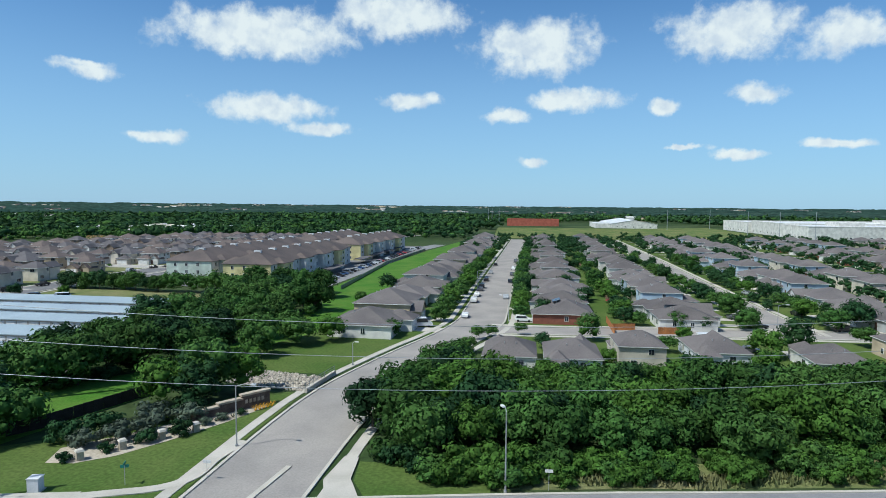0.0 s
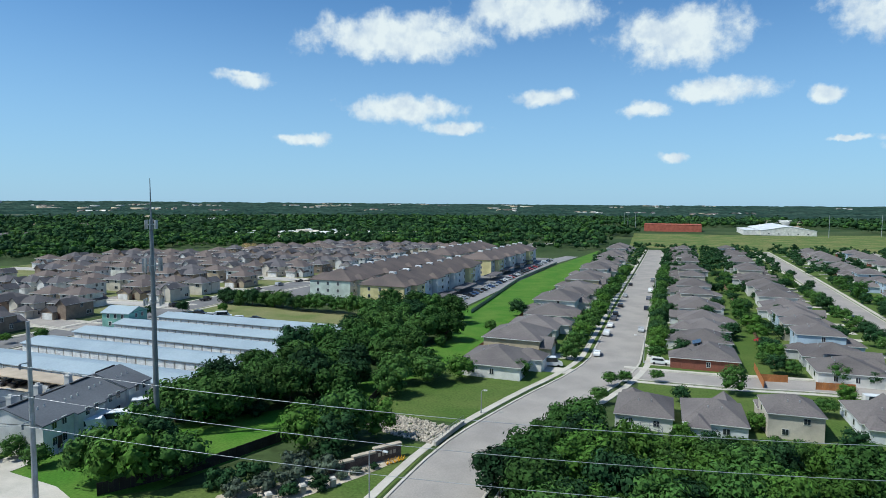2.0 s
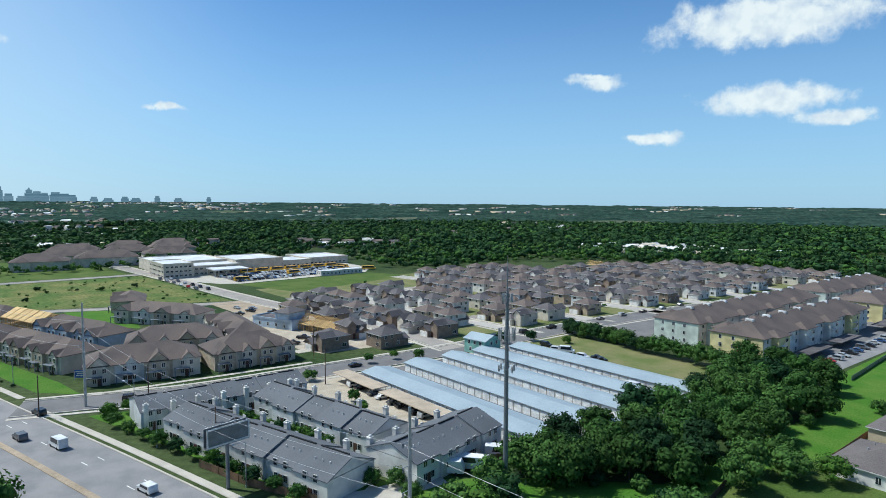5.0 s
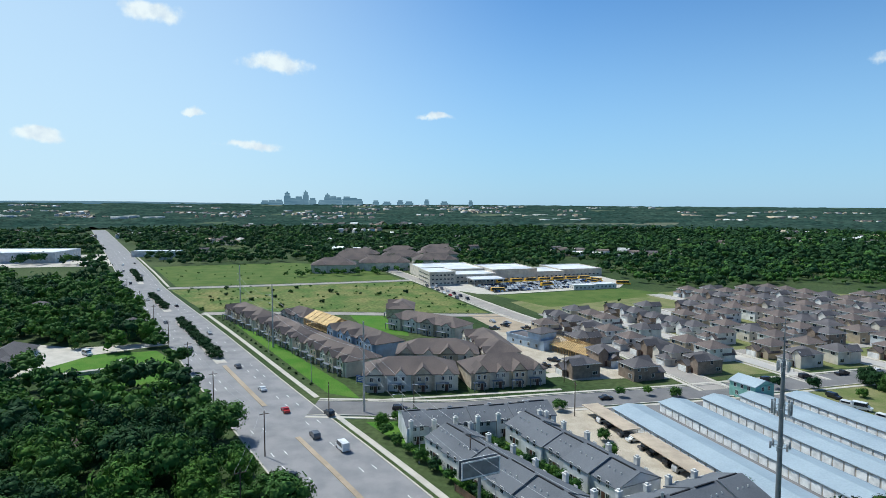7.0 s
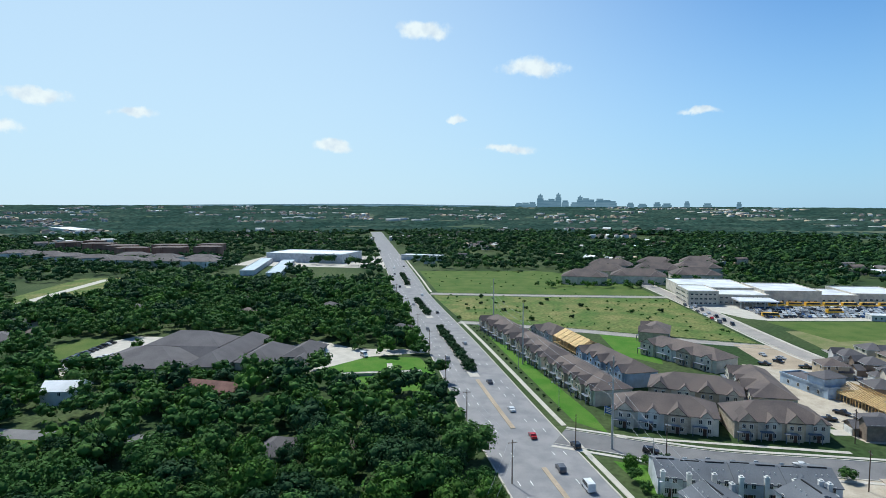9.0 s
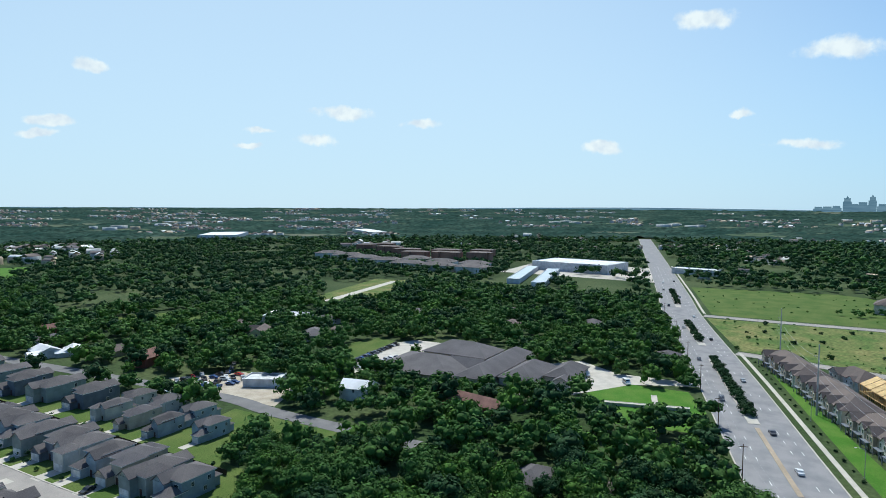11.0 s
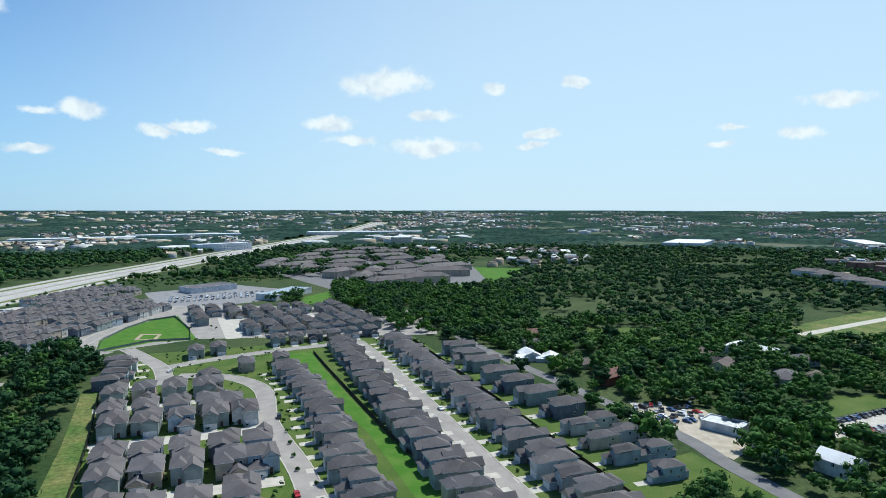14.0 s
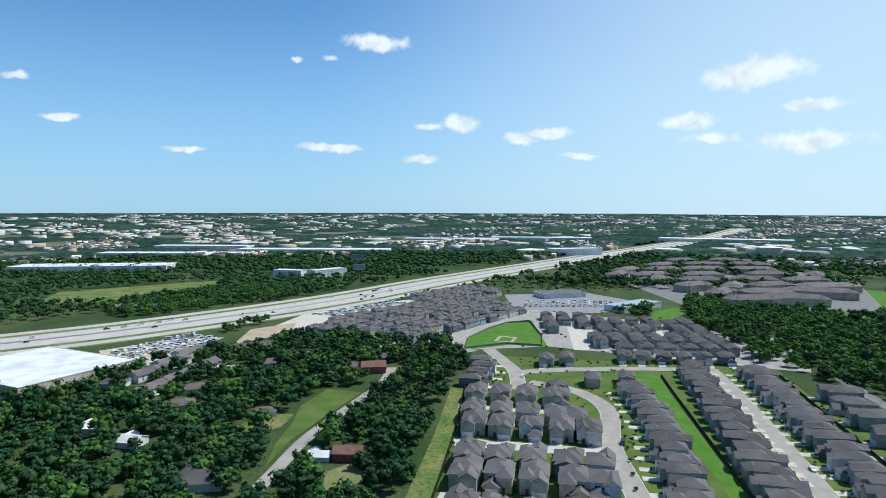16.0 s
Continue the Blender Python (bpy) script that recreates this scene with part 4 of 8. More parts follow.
def join_far_rows(name="far_houses", category="houses"):
    for group, rows in FAR_ROWS.items():
        bm = bmesh.new()
        slots = []
        for p, m in rows:
            for o in p.children_recursive:
                if o.name.startswith("vent"):
                    continue
                n0 = len(bm.verts)
                f0 = len(bm.faces)
                bm.from_mesh(o.data)
                bm.verts.ensure_lookup_table(); bm.faces.ensure_lookup_table()
                names = [q.name for q in o.data.materials]
                for q in names:
                    if q not in slots:
                        slots.append(q)
                w = m @ o.matrix_basis
                for v in bm.verts[n0:]:
                    v.co = w @ v.co
                for f in bm.faces[f0:]:
                    f.material_index = slots.index(names[min(f.material_index, len(names) - 1)])
        ob = link_mesh(name, bm, slots)
        tagged(ob, "farther " + group, category, kind="stuff")


# north: rows along the long street and its parallels
for k in range(18):
    put_house(NORTH, -38.5, 152.5 + 23.6 * k, 90, [5, 1, 5, 6, 0][k] if k < 5 else rng.choice((5, 6, 5, 0, 1)), group="houses west of the long street", gap=10)
for k in range(25):
    put_house(NORTH, 9.5, 178 if k == 0 else 197 + 16.4 * (k - 1), -90, [3, 5, 5, 6, 0][k] if k < 5 else rng.choice((5, 6, 5, 0, 2)), 0.92, group="houses east of the long street", gap=8, slim=0.8 if k else 0.98)
for k in range(25):
    put_house(NORTH, 41 + 0.012 * k * 16.4, 172 + 16.4 * k, 90, [5, 6, 4, 2][k] if k < 4 else rng.choice((5, 6, 2, 0, 4)), 0.92, group="houses west of the second street", gap=8, slim=0.8)
for k in range(19):
    put_house(NORTH, 96 + 0.012 * k * 21, 178 + 21 * k, -90, None, 0.95, group="houses east of the second street", gap=9)
    put_house(NORTH, 126 + 0.012 * k * 21, 182 + 21 * k, 90, None, 0.95, group="houses west of the third street", gap=9)
for k in range(16):
    put_house(NORTH, 178 + 0.012 * k * 24, 186 + 24 * k, -90, None, 0.95, group="houses east of the third street", gap=9)
    put_house(NORTH, 208 + 0.012 * k * 24, 188 + 24 * k, 90, None, 0.95, group="houses west of the fourth street", gap=9)
    put_house(NORTH, 264, 188 + 24 * k, -90, None, 0.95, group="houses east of the fourth street", gap=9)
for x, y, i in ((-3.8, 128.5, 5), (9.2, 128.5, 6), (22, 132, 2), (38, 138, 6), (59, 133, 5), (80, 142, 1), (102, 147, 6), (124, 150, 2), (146, 153, 5)):
    put_house(NORTH, x, y, 180, i, 0.84, group="houses south of the cross street", gap=8, slim=0.70)

# middle: new houses west of the collector street
def shift(y):
    return 6 * max(0, min(1, (y - 158) / 102)) + 16 * max(0, min(1, (y - 260) / 140)) + 23 * max(0, min(1, (y - 400) / 120))
def plot_y(x, j):
    return 166 + (x + 199) * 0.10 + 45.5 * j
for j in range(8):
    x = -203 + shift(plot_y(-203, j)) * 0.8
    while x > (-338 if j < 3 else -372 if j < 5 else -330 + 14 * (j - 5)):
        for dy, r in ((0, 0), (20.5, 180)):
            if rng.random() < 0.88 and not (x < -325 and plot_y(x, j) < 205):
                put_house(MID, x, plot_y(x, j) + dy, r, None, 1.02, "new houses on the building estate", 6)
        x -= 14.4
for x, y, r in ((-212, 118, 0), (-224, 136, 90), (-202, 138, 180), (-252, 143, 180), (-285, 140, 180)):
    put_house(MID, x, y, r, 3 if y > 115 and x > -230 else None, 1.0, "new houses on the building estate", 6)

# south: rows on both sides of the lane and of the green strip
for k in range(24):
    y = -150 - 12.4 * k
    put_house(SOUTH, -118.5, y, 90, [1, 0, 2, 1, 3, 4, 0][k % 7], 1.0, "narrow houses west of the lane", 7, slim=0.87)
    if y < -168:
        put_house(SOUTH, -82.5, y - 3, -90, [4, 1, 0, 2, 0, 1][k % 6], 1.0, "narrow houses east of the lane", 7, slim=0.87)
for k in range(18):
    y = -172 - 12.2 * k
    put_house(SOUTH, -47 + (k > 12) * (k - 12) * 1.6, y, 90, [1, 0, 2, 1, 0, 3][k % 6], 0.95, "narrow houses beside the green strip", 7, slim=0.87)
for y, r in ((-190, 180), (-212, 0), (-240, 180), (-261, 0), (-299, 180), (-320, 0), (-350, 180)):
    for j, x in enumerate((36, 22, 8, -6)[:4] + ((-19.5,) if y < -225 else ())):
        if j == 4 and y > -255:
            x += 2
        put_house(SOUTH, x + (-y - 240) * 0.11 + (j == 4) * max(0, -y - 300) * 0.2, y, r, None, 1.06, "narrow houses in the block", 7)
for x, y, r in ((54, -378, -90), (53, -394, -90), (54, -410, -90), (56, -428, -90), (14, -440, 180), (0, -446, 180), (-16, -396, 0), (-38, -404, 0), (5, -374, 20)):
    put_house(SOUTH, x, y, r, None, 0.94, "narrow houses near the common", 7)
for k in range(6):
    put_house(SOUTH, -40 - 14 * k, -461 - 2 * k, 180, None, 0.95, "narrow houses across the cross lane", 7)
for x, y, i, r in ((-150, -300, 4, 90), (-152, -278, 0, 90), (-154, -256, 4, 90), (-150, -322, 0, 90), (-150, -346, 0, 90), (-150, -368, 2, 90), (-152, -390, 0, 90)):
    put_house(SOUTH, x, y, r, i, 1.1, "dark-roofed houses beside the west street", 8)
for x, y, i in ((-149, -233, 3), (-162, -236, 3), (-149, -216, 2), (-163, -218, 3), (-149, -199, 1), (-163, -200, 1), (-154, -182, 1)):
    put_house(SOUTH, x, y, 90, i, 0.86, "pale narrow houses on one plot", 6, slim=0.74)
def estate(poly, group, pitch_x=15.0, pitch_y=18.0, turn=0.0):
    """Close-set houses on a grid over a plot, clear of roads and greens."""
    P = np.array(poly, float)
    c, q = math.cos(radians(turn)), math.sin(radians(turn))
    for a in range(-20, 21):
        for b in range(-20, 21):
            x, y = P[:, 0].mean() + a * pitch_x * c - b * pitch_y * q, P[:, 1].mean() + a * pitch_x * q + b * pitch_y * c
            X, Y = np.array([x]), np.array([y])
            if inside(P, X, Y)[0] and free_mask(X, Y, 3.0, -1.0)[0] and rng.random() < 0.93:
                put_house(SOUTH, x, y, turn + (180 if b % 2 else 0), None, 1.0, group, 7)


estate([(-4, -494), (-128, -484), (-124, -572), (-98, -636), (-62, -624), (40, -640)], "close-set houses beyond the common", 15.5, 20.0, 8)
estate([(100, -490), (180, -503), (226, -500), (212, -595), (205, -640), (198, -720), (168, -800), (128, -845), (88, -815), (95, -740), (40, -640), (62, -612), (92, -560)], "close-set houses beside the freeway", 15.5, 19.5, -25)
join_far_rows()
for p in PROTOS:
    for o in (*p.children_recursive, p):
        bpy.data.objects.remove(o)


def block(name, label, category, at, r, vols, wall, roof, rows=(), group="", flat=False, parapet=0.6, radius=None, doors=()):
    """A larger building: volumes, window rows (side, from, to, count, height) and doors on its first volume."""
    b = thing(name, label, category, group)
    for x0, x1, y0, y1, z, kind, rise in vols:
        wb, rb = bmesh.new(), bmesh.new()
        box(wb, x0, x1, y0, y1, 0, z - 0.19)
        if kind == "hip":
            roof_hip(rb, x0, x1, y0, y1, z, rise, 0.8)
        elif kind == "flat":
            box(rb, x0 - 0.15, x1 + 0.15, y0 - 0.15, y1 + 0.15, z - 0.18, z)
            pb = bmesh.new()
            for a in ((x0 - 0.2, x1 + 0.2, y0 - 0.2, y0 + 0.2), (x0 - 0.2, x1 + 0.2, y1 - 0.2, y1 + 0.2), (x0 - 0.2, x0 + 0.2, y0 + 0.2, y1 - 0.2), (x1 - 0.2, x1 + 0.2, y0 + 0.2, y1 - 0.2)):
                box(pb, *a, z - 0.2, z + parapet)
            part("parapet", pb, wall, b)
        else:
            roof_gable(rb, x0, x1, y0, y1, z, rise, kind, wall=wb)
        part("wall", wb, wall, b)
        part("roof", rb, roof, b)
    for v, side, u0, u1, n, z, wide in rows:
        x0, x1, y0, y1 = vols[v][:4]
        dx, dy, rr = FACE[side]
        for k in range(n):
            u = u0 + (u1 - u0) * (k + 0.5) / n
            px = u if dy else (x1 if dx > 0 else x0)
            py = u if dx else (y1 if dy > 0 else y0)
            shared("window", WINDOW_WIDE if wide else WINDOW, b, pose(px + dx * 0.03, py + dy * 0.03, z, 0, 0, rr))
    b.matrix_basis = pose(at[0], at[1], 0, 0, 0, r)
    c, s = math.cos(radians(r)), math.sin(radians(r))
    for x0, x1, y0, y1, *_ in vols:
        ring = [(x0 - 3, y0 - 3), (x1 + 3, y0 - 3), (x1 + 3, y1 + 3), (x0 - 3, y1 + 3)]
        CLEAR.append(np.array([(at[0] + c * x - s * y, at[1] + s * x + c * y) for x, y in ring]))
    return b


# storage units: five long sheds with rows of roller doors
bm = bmesh.new()
ribbed(bm, 2.65, 2.35, 5)
ROLLER = bpy.data.meshes.new("roller_door"); bm.to_mesh(ROLLER); bm.free(); ROLLER.materials.append(MAT["roller_white"])
for y0, y1, xa, xb in ((105, 115, -166, -89), (122, 131.5, -167, -88), (138, 146.5, -167, -90), (151.5, 160, -166, -88), (166, 175, -162, -85)):
    b = block("storage_unit", "long low storage shed with a pale blue metal roof", "storage shed", (0, 0), 0, [(xa, xb, y0, y1, 3.0, "x", 0.9)], "siding_beige", "metal_blue", group="storage sheds in the yard")
    n = int((xb - xa) / 3.1)
    for k in range(n):
        shared("roller_door", ROLLER, b, pose(xa + 1.6 + k * (xb - xa - 1.2) / n, y0 - 0.04, 0.02))
block("office_hut", "small two-storey teal office with a pale metal roof", "office", (-171, 161), 8, [(-5, 5, -5, 4, 5.4, "x", 1.6)], "siding_teal", "metal_blue", [(0, "s", -4, 4, 3, 3.4, 0), (0, "s", -4, 4, 2, 0.9, 0), (0, "e", -3, 3, 2, 3.4, 0)])


def carport(x0, x1, y0, y1, z, r=0, at=(0, 0), mat="metal_tan", label="long carport with a tan metal roof"):
    c = thing("carport", label, "carport", "carports")
    bm = bmesh.new(); box(bm, x0, x1, y0, y1, z, z + 0.22); part("roof", bm, mat, c)
    n = max(2, int((x1 - x0 + y1 - y0) / 8))
    for k in range(n):
        bm = bmesh.new()
        u = (k + 0.5) / n
        p = (x0 + (x1 - x0) * u, (y0 + y1) / 2) if x1 - x0 > y1 - y0 else ((x0 + x1) / 2, y0 + (y1 - y0) * u)
        tube(bm, (*p, 0), (*p, z + 0.02), 0.1)
        part("post", bm, "steel", c)
    c.matrix_basis = pose(*at, 0, 0, 0, r)
    return c


carport(-172, -149, 97.5, 103, 2.6)
carport(-146, -118, 97.5, 103, 2.6)
for y in (240, 270, 322, 352, 384, 412):
    carport(-93, -87.5, y, y + 22, 2.5, mat="shingle_dark", label="flat dark carport beside the parking lane")


def terrace(label, p0, p1, depth, z, rise, walls, roof, units, chimneys=0, gables=0, group="", cat="town house", storeys=2):
    """A row of joined houses from p0 to p1; its front looks to the right of that way. chimneys: +1 behind, -1 in front."""
    a, b = Vector(p0), Vector(p1)
    L = (b - a).length
    ang = math.degrees(math.atan2(b.y - a.y, b.x - a.x))
    t = thing("town_house_row", label, cat, group)
    step = L / units
    walls = walls if isinstance(walls, tuple) else (walls,)
    f = -depth / 2
    if gables:
        rb = bmesh.new(); roof_hip(rb, 0, L, f, -f, z, rise, 0.5); part("roof", rb, roof, t)
    for k in range(units):
        wall = walls[k % len(walls)]
        wb, rb = bmesh.new(), bmesh.new()
        x0, x1 = k * step + (0.02 if k else 0), (k + 1) * step
        m = (x0 + x1) / 2
        if gables:
            box(wb, x0, x1, f, -f, 0, z - 0.2)
            out = 1.3 if k % 2 == 0 else 0.6
            g0, g1 = (m - step * 0.36, m + step * 0.36) if k % 2 == 0 else (m - step * 0.18, m + step * 0.3)
            roof_gable(rb, g0, g1, f - out, f + 5.5, z + (0.1 if k % 2 else 0.35), rise * (0.62 if k % 2 == 0 else 0.45), "y", over=0.35, wall=wb)
            box(wb, g0 + 0.1, g1 - 0.1, f - out, f - 0.01, 0, z - 0.1)
            part("gable_roof", rb, roof, t)
            pb = bmesh.new()
            box(pb, m - step * 0.46, m + step * 0.1, f - out - 1.5, f - out - 0.01, 2.75, 2.95)
            for px in (m - step * 0.44, m + step * 0.08):
                box(pb, px - 0.12, px + 0.12, f - out - 1.45, f - out - 1.2, 0, 2.75)
            part("porch", pb, "siding_slate", t, "dark timber entrance porch")
            front = f - out
        else:
            jut = 0.7 if k % 2 else 0.0
            dz = 0.0 if k % 3 else 0.25
            box(wb, x0, x1, f - jut, -f - jut, 0, z - 0.2 + dz)
            roof_gable(rb, x0, x1, f - jut, -f - jut, z + dz, rise, "x", over=0.25, wall=wb)
            part("roof", rb, roof, t)
            front = f - jut
            sb = bmesh.new()
            box(sb, x0 + 0.5, x1 - 1.0, -0.42, -0.1, z + dz + rise * 0.86, z + dz + rise + 0.12)
            part("roof_slot", sb, "rubber_black", t, "dark skylight slot")
            vb = bmesh.new()
            for q in range(3):
                px, py = x0 + step * (0.25 + 0.22 * q), f * 0.45 - jut
                tube(vb, (px, py, z + rise * 0.4), (px, py, z + dz + rise * 0.62 + 0.25), 0.12, 0.12, 6)
            part("vents", vb, "trim", t, "small white roof vents")
        part("wall", wb, wall, t)
        for s in range(storeys):
            for u in (0.3, 0.7):
                shared("window", WINDOW, t, pose(m + step * (u - 0.5) * 0.8, front - 0.03, 0.9 + 2.8 * s))
            shared("window", WINDOW, t, pose(m, -f - (0.7 if k % 2 and not gables else 0) + 0.03, 0.9 + 2.8 * s, 0, 0, 180))
        shared("door", DOOR, t, pose(m, front - 0.05, 0.05))
        if chimneys:
            cb = bmesh.new()
            px, py = x0 + step * 0.08 + 0.6, chimneys * (depth / 2 + 0.1) - (0.7 if k % 2 else 0)
            box(cb, px - 0.55, px + 0.55, py - 0.5, py + 0.5, 0, z + 1.7)
            box(cb, px - 0.65, px + 0.65, py - 0.6, py + 0.6, z + 1.7, z + 1.95)
            box(cb, px - 0.3, px + 0.3, py - 0.3, py + 0.3, z + 1.95, z + 2.3)
            part("chimney", cb, "siding_white", t, "pale boxed chimney with a cap")
    t.matrix_basis = pose(a.x, a.y, 0, 0, 0, ang)
    n = Vector((-math.sin(radians(ang)), math.cos(radians(ang)))) * (depth / 2 + 2)
    CLEAR.append(np.array([tuple(a - n), tuple(b - n), tuple(b + n), tuple(a + n)]))
    return t


CONDO = "two-storey town house row with a slate grey roof and pale chimneys"
terrace(CONDO, (-169, 40), (-167, 83), 14, 4.8, 2.2, "siding_grey", "shingle_slate", 7, -1, group="slate-roofed town house rows")
terrace(CONDO, (-156, 49), (-103, 63.5), 13, 4.7, 2.6, "siding_white", "shingle_slate", 6, 1, group="slate-roofed town house rows")
terrace(CONDO, (-159, 72.5), (-116, 80.5), 12.5, 4.7, 2.6, "siding_grey", "shingle_slate", 5, 1, group="slate-roofed town house rows")
terrace(CONDO, (-103, 72), (-109, 100), 14, 4.9, 2.6, "siding_white", "shingle_slate", 4, 1, group="slate-roofed town house rows")

TOWN = "brown-roofed three-level town house row with gables and stone fronts"
STONE, PALE = ("limestone", "siding_beige", "siding_tan", "siding_beige"), ("siding_beige", "siding_white", "limestone", "siding_beige")
GROUP = "brown-roofed town house rows"
# rows along the avenue, then round the corner
for a, b, u in (((-372, -8), (-330, 7), 6), ((-325, 9), (-283, 23), 6), ((-278, 25), (-234, 40), 6)):
    terrace(TOWN, a, b, 15, 6.0, 3.8, STONE, "shingle_brown", u, 0, 1, GROUP)
for a, b, u, w in (((-221, 38), (-214, 70), 4, PALE), ((-213.5, 73), (-212.5, 101), 4, STONE), ((-248, 56), (-239, 87), 4, STONE), ((-270, 99), (-230, 95), 4, PALE), ((-322, 72), (-286, 97), 4, PALE), ((-362, 84), (-340, 78), 3, PALE), ((-352, 20), (-332, 30), 2, PALE)):
    terrace(TOWN, a, b, 17 if a[0] > -250 else 14, 5.8, 4.4 if a[0] > -250 else 3.6, w, "shingle_brown", u, 0, 1, GROUP)
terrace("pale blue unfinished town house row with a dark roof", (-300, 40), (-258, 55), 14, 6.2, 3.8, "siding_blue", "shingle_brown", 5, 0, 1, GROUP)
block("unfinished_house", "pale blue sheathed house under construction", "house", (-262, 122), 20, [(-12, 12, -5, 5, 4, "flat", 0), (2, 10, -5, 5, 7.5, "hip", 2)], "siding_blue", "shingle_dark", [(0, "s", -10, 10, 4, 1, 0)])


def timber_frame(label, at, r, w, d, storeys, roofed):
    """A house in bare timber: studs, floors, rafters and sheets of board."""
    t = thing("timber_frame", label, "building frame", "timber frames")
    for s in range(storeys):
        z = s * 3.0
        bm = bmesh.new(); box(bm, -w / 2, w / 2, -d / 2, d / 2, z + 2.75, z + 2.95); part("floor_deck", bm, "lumber", t)
        bm = bmesh.new()
        for sy in (-1, 0, 1):
            for k in range(int(w / 1.6) + 1):
                x = -w / 2 + 0.1 + k * (w - 0.2) / int(w / 1.6)
                box(bm, x - 0.09, x + 0.09, sy * (d / 2 - 0.15) - 0.09, sy * (d / 2 - 0.15) + 0.09, z, z + 2.76)
        for sx in (-1, 1):
            for k in range(int(d / 1.6) + 1):
                y = -d / 2 + 0.3 + k * (d - 0.6) / int(d / 1.6)
                box(bm, sx * (w / 2 - 0.15) - 0.09, sx * (w / 2 - 0.15) + 0.09, y - 0.09, y + 0.09, z, z + 2.76)
        tagged(part("stud_wall", bm, "lumber", t), kind="stuff")
    z = storeys * 3.0
    bm = bmesh.new()
    for k in range(int(w / 0.9)):
        x = -w / 2 + 0.2 + k * 0.9
        for s in (-1, 1):
            solid(bm, [(x, s * d / 2, z - 0.2), (x + 0.12, s * d / 2, z - 0.2), (x + 0.12, 0, z + 3.2), (x, 0, z + 3.2)], [(x, s * d / 2, z), (x + 0.12, s * d / 2, z), (x + 0.12, 0, z + 3.45), (x, 0, z + 3.45)])
    tagged(part("roof_framing", bm, "lumber", t), kind="stuff")
    if roofed:
        for k in range(int(w / 5)):
            bm = bmesh.new()
            x = -w / 2 + k * 5
            for s in (-1, 1):
                solid(bm, [(x, s * d / 2, z + 0.02), (x + 4.4, s * d / 2, z + 0.02), (x + 4.4, 0, z + 3.47), (x, 0, z + 3.47)], [(x, s * d / 2, z + 0.1), (x + 4.4, s * d / 2, z + 0.1), (x + 4.4, 0, z + 3.55), (x, 0, z + 3.55)])
            part("roof_board", bm, "sheathing", t)
    t.matrix_basis = pose(*at, 0, 0, 0, r)


timber_frame("bare yellow timber frame of a town house row", (-313, 36), 19, 34, 13, 2, True)
timber_frame("low bare yellow timber house frame", (-236, 134), 10, 16, 12, 1, False)
timber_frame("low bare yellow timber house frame", (-248, 131), 10, 9, 12, 1, False)
timber_frame("bare yellow timber house frame", (-330, 440), 10, 14, 11, 1, False)

# three-storey apartment blocks beside the creek
def apartment(at, w, d, wall_end, label):
    """A long three-storey block along y with stair bays on both sides; at: the middle of its south end."""
    b = thing("apartment_block", label, "apartment building", "apartment blocks")
    wb, rb = bmesh.new(), bmesh.new()
    box(wb, -w / 2, w / 2, 0, d, 0, 8.8)
    roof_hip(rb, -w / 2, w / 2, 0, d, 9.0, 4.2, 0.9)
    part("wall", wb, "siding_white", b)
    for s in (-1, 1):
        n = int(d / 24)
        for k in range(n):
            yb = 6 + k * (d - 10) / n
            bay = bmesh.new()
            box(bay, min(s * w / 2 + s * 0.02, s * (w / 2 + 2.6)), max(s * w / 2 + s * 0.02, s * (w / 2 + 2.6)), yb, yb + 9, 0, 8.8)
            part("bay", bay, wall_end if k % 3 == 0 else "siding_white", b, "coloured stair and balcony bay" if k % 3 == 0 else "white stair and balcony bay")
            roof_hip(rb, min(s * (w / 2 - 4), s * (w / 2 + 2.6)), max(s * (w / 2 - 4), s * (w / 2 + 2.6)), yb, yb + 9, 9.05, 2.0, 0.6)
            for f in range(3):
                bal = bmesh.new()
                xa = s * (w / 2 + 2.62)
                box(bal, min(xa, xa + s * 1.2), max(xa, xa + s * 1.2), yb + 1, yb + 4, 2.9 * f + 0.05, 2.9 * f + 0.2)
                for j in range(7):
                    box(bal, min(xa + s * 1.12, xa + s * 1.18), max(xa + s * 1.12, xa + s * 1.18), yb + 1 + j * 0.48, yb + 1.1 + j * 0.48, 2.9 * f + 0.2, 2.9 * f + 1.2)
                part("balcony", bal, "trim", b)
                shared("window", WINDOW_WIDE, b, pose(s * (w / 2 + 2.63), yb + 6.5, 2.9 * f + 0.9, 0, 0, 90 * s))
    end = bmesh.new()
    box(end, -w / 2 - 0.02, w / 2 + 0.02, -0.5, -0.02, 0, 8.8)
    part("end_wall", end, wall_end, b, "coloured end wall")
    part("roof", rb, "shingle_brown", b)
    for f in range(3):
        for u in (-w * 0.3, -w * 0.05, w * 0.2):
            shared("window", WINDOW, b, pose(u, -0.53, 2.9 * f + 1.0))
        for s in (-1, 1):
            for k in range(int(d / 8)):
                y = 3 + k * 8
                shared("window", WINDOW, b, pose(s * (w / 2 + 0.03), y, 2.9 * f + 1.0, 0, 0, 90 * s))
    for k in range(int(d / 14)):
        bm = bmesh.new(); box(bm, -1.4, 1.4, 9 + k * 14, 10.4 + k * 14, 12.2, 13.5); part("roof_vent", bm, "metal_white", b, "white roof vent")
    b.matrix_basis = pose(*at, 0, 0, 0, -3 if at[1] > 340 else 0)
    CLEAR.append(np.array([(at[0] - w / 2 - 6, at[1] - 4), (at[0] + w / 2 + 6, at[1] - 4), (at[0] + w / 2 + 6, at[1] + d + 4), (at[0] - w / 2 - 6, at[1] + d + 4)]))


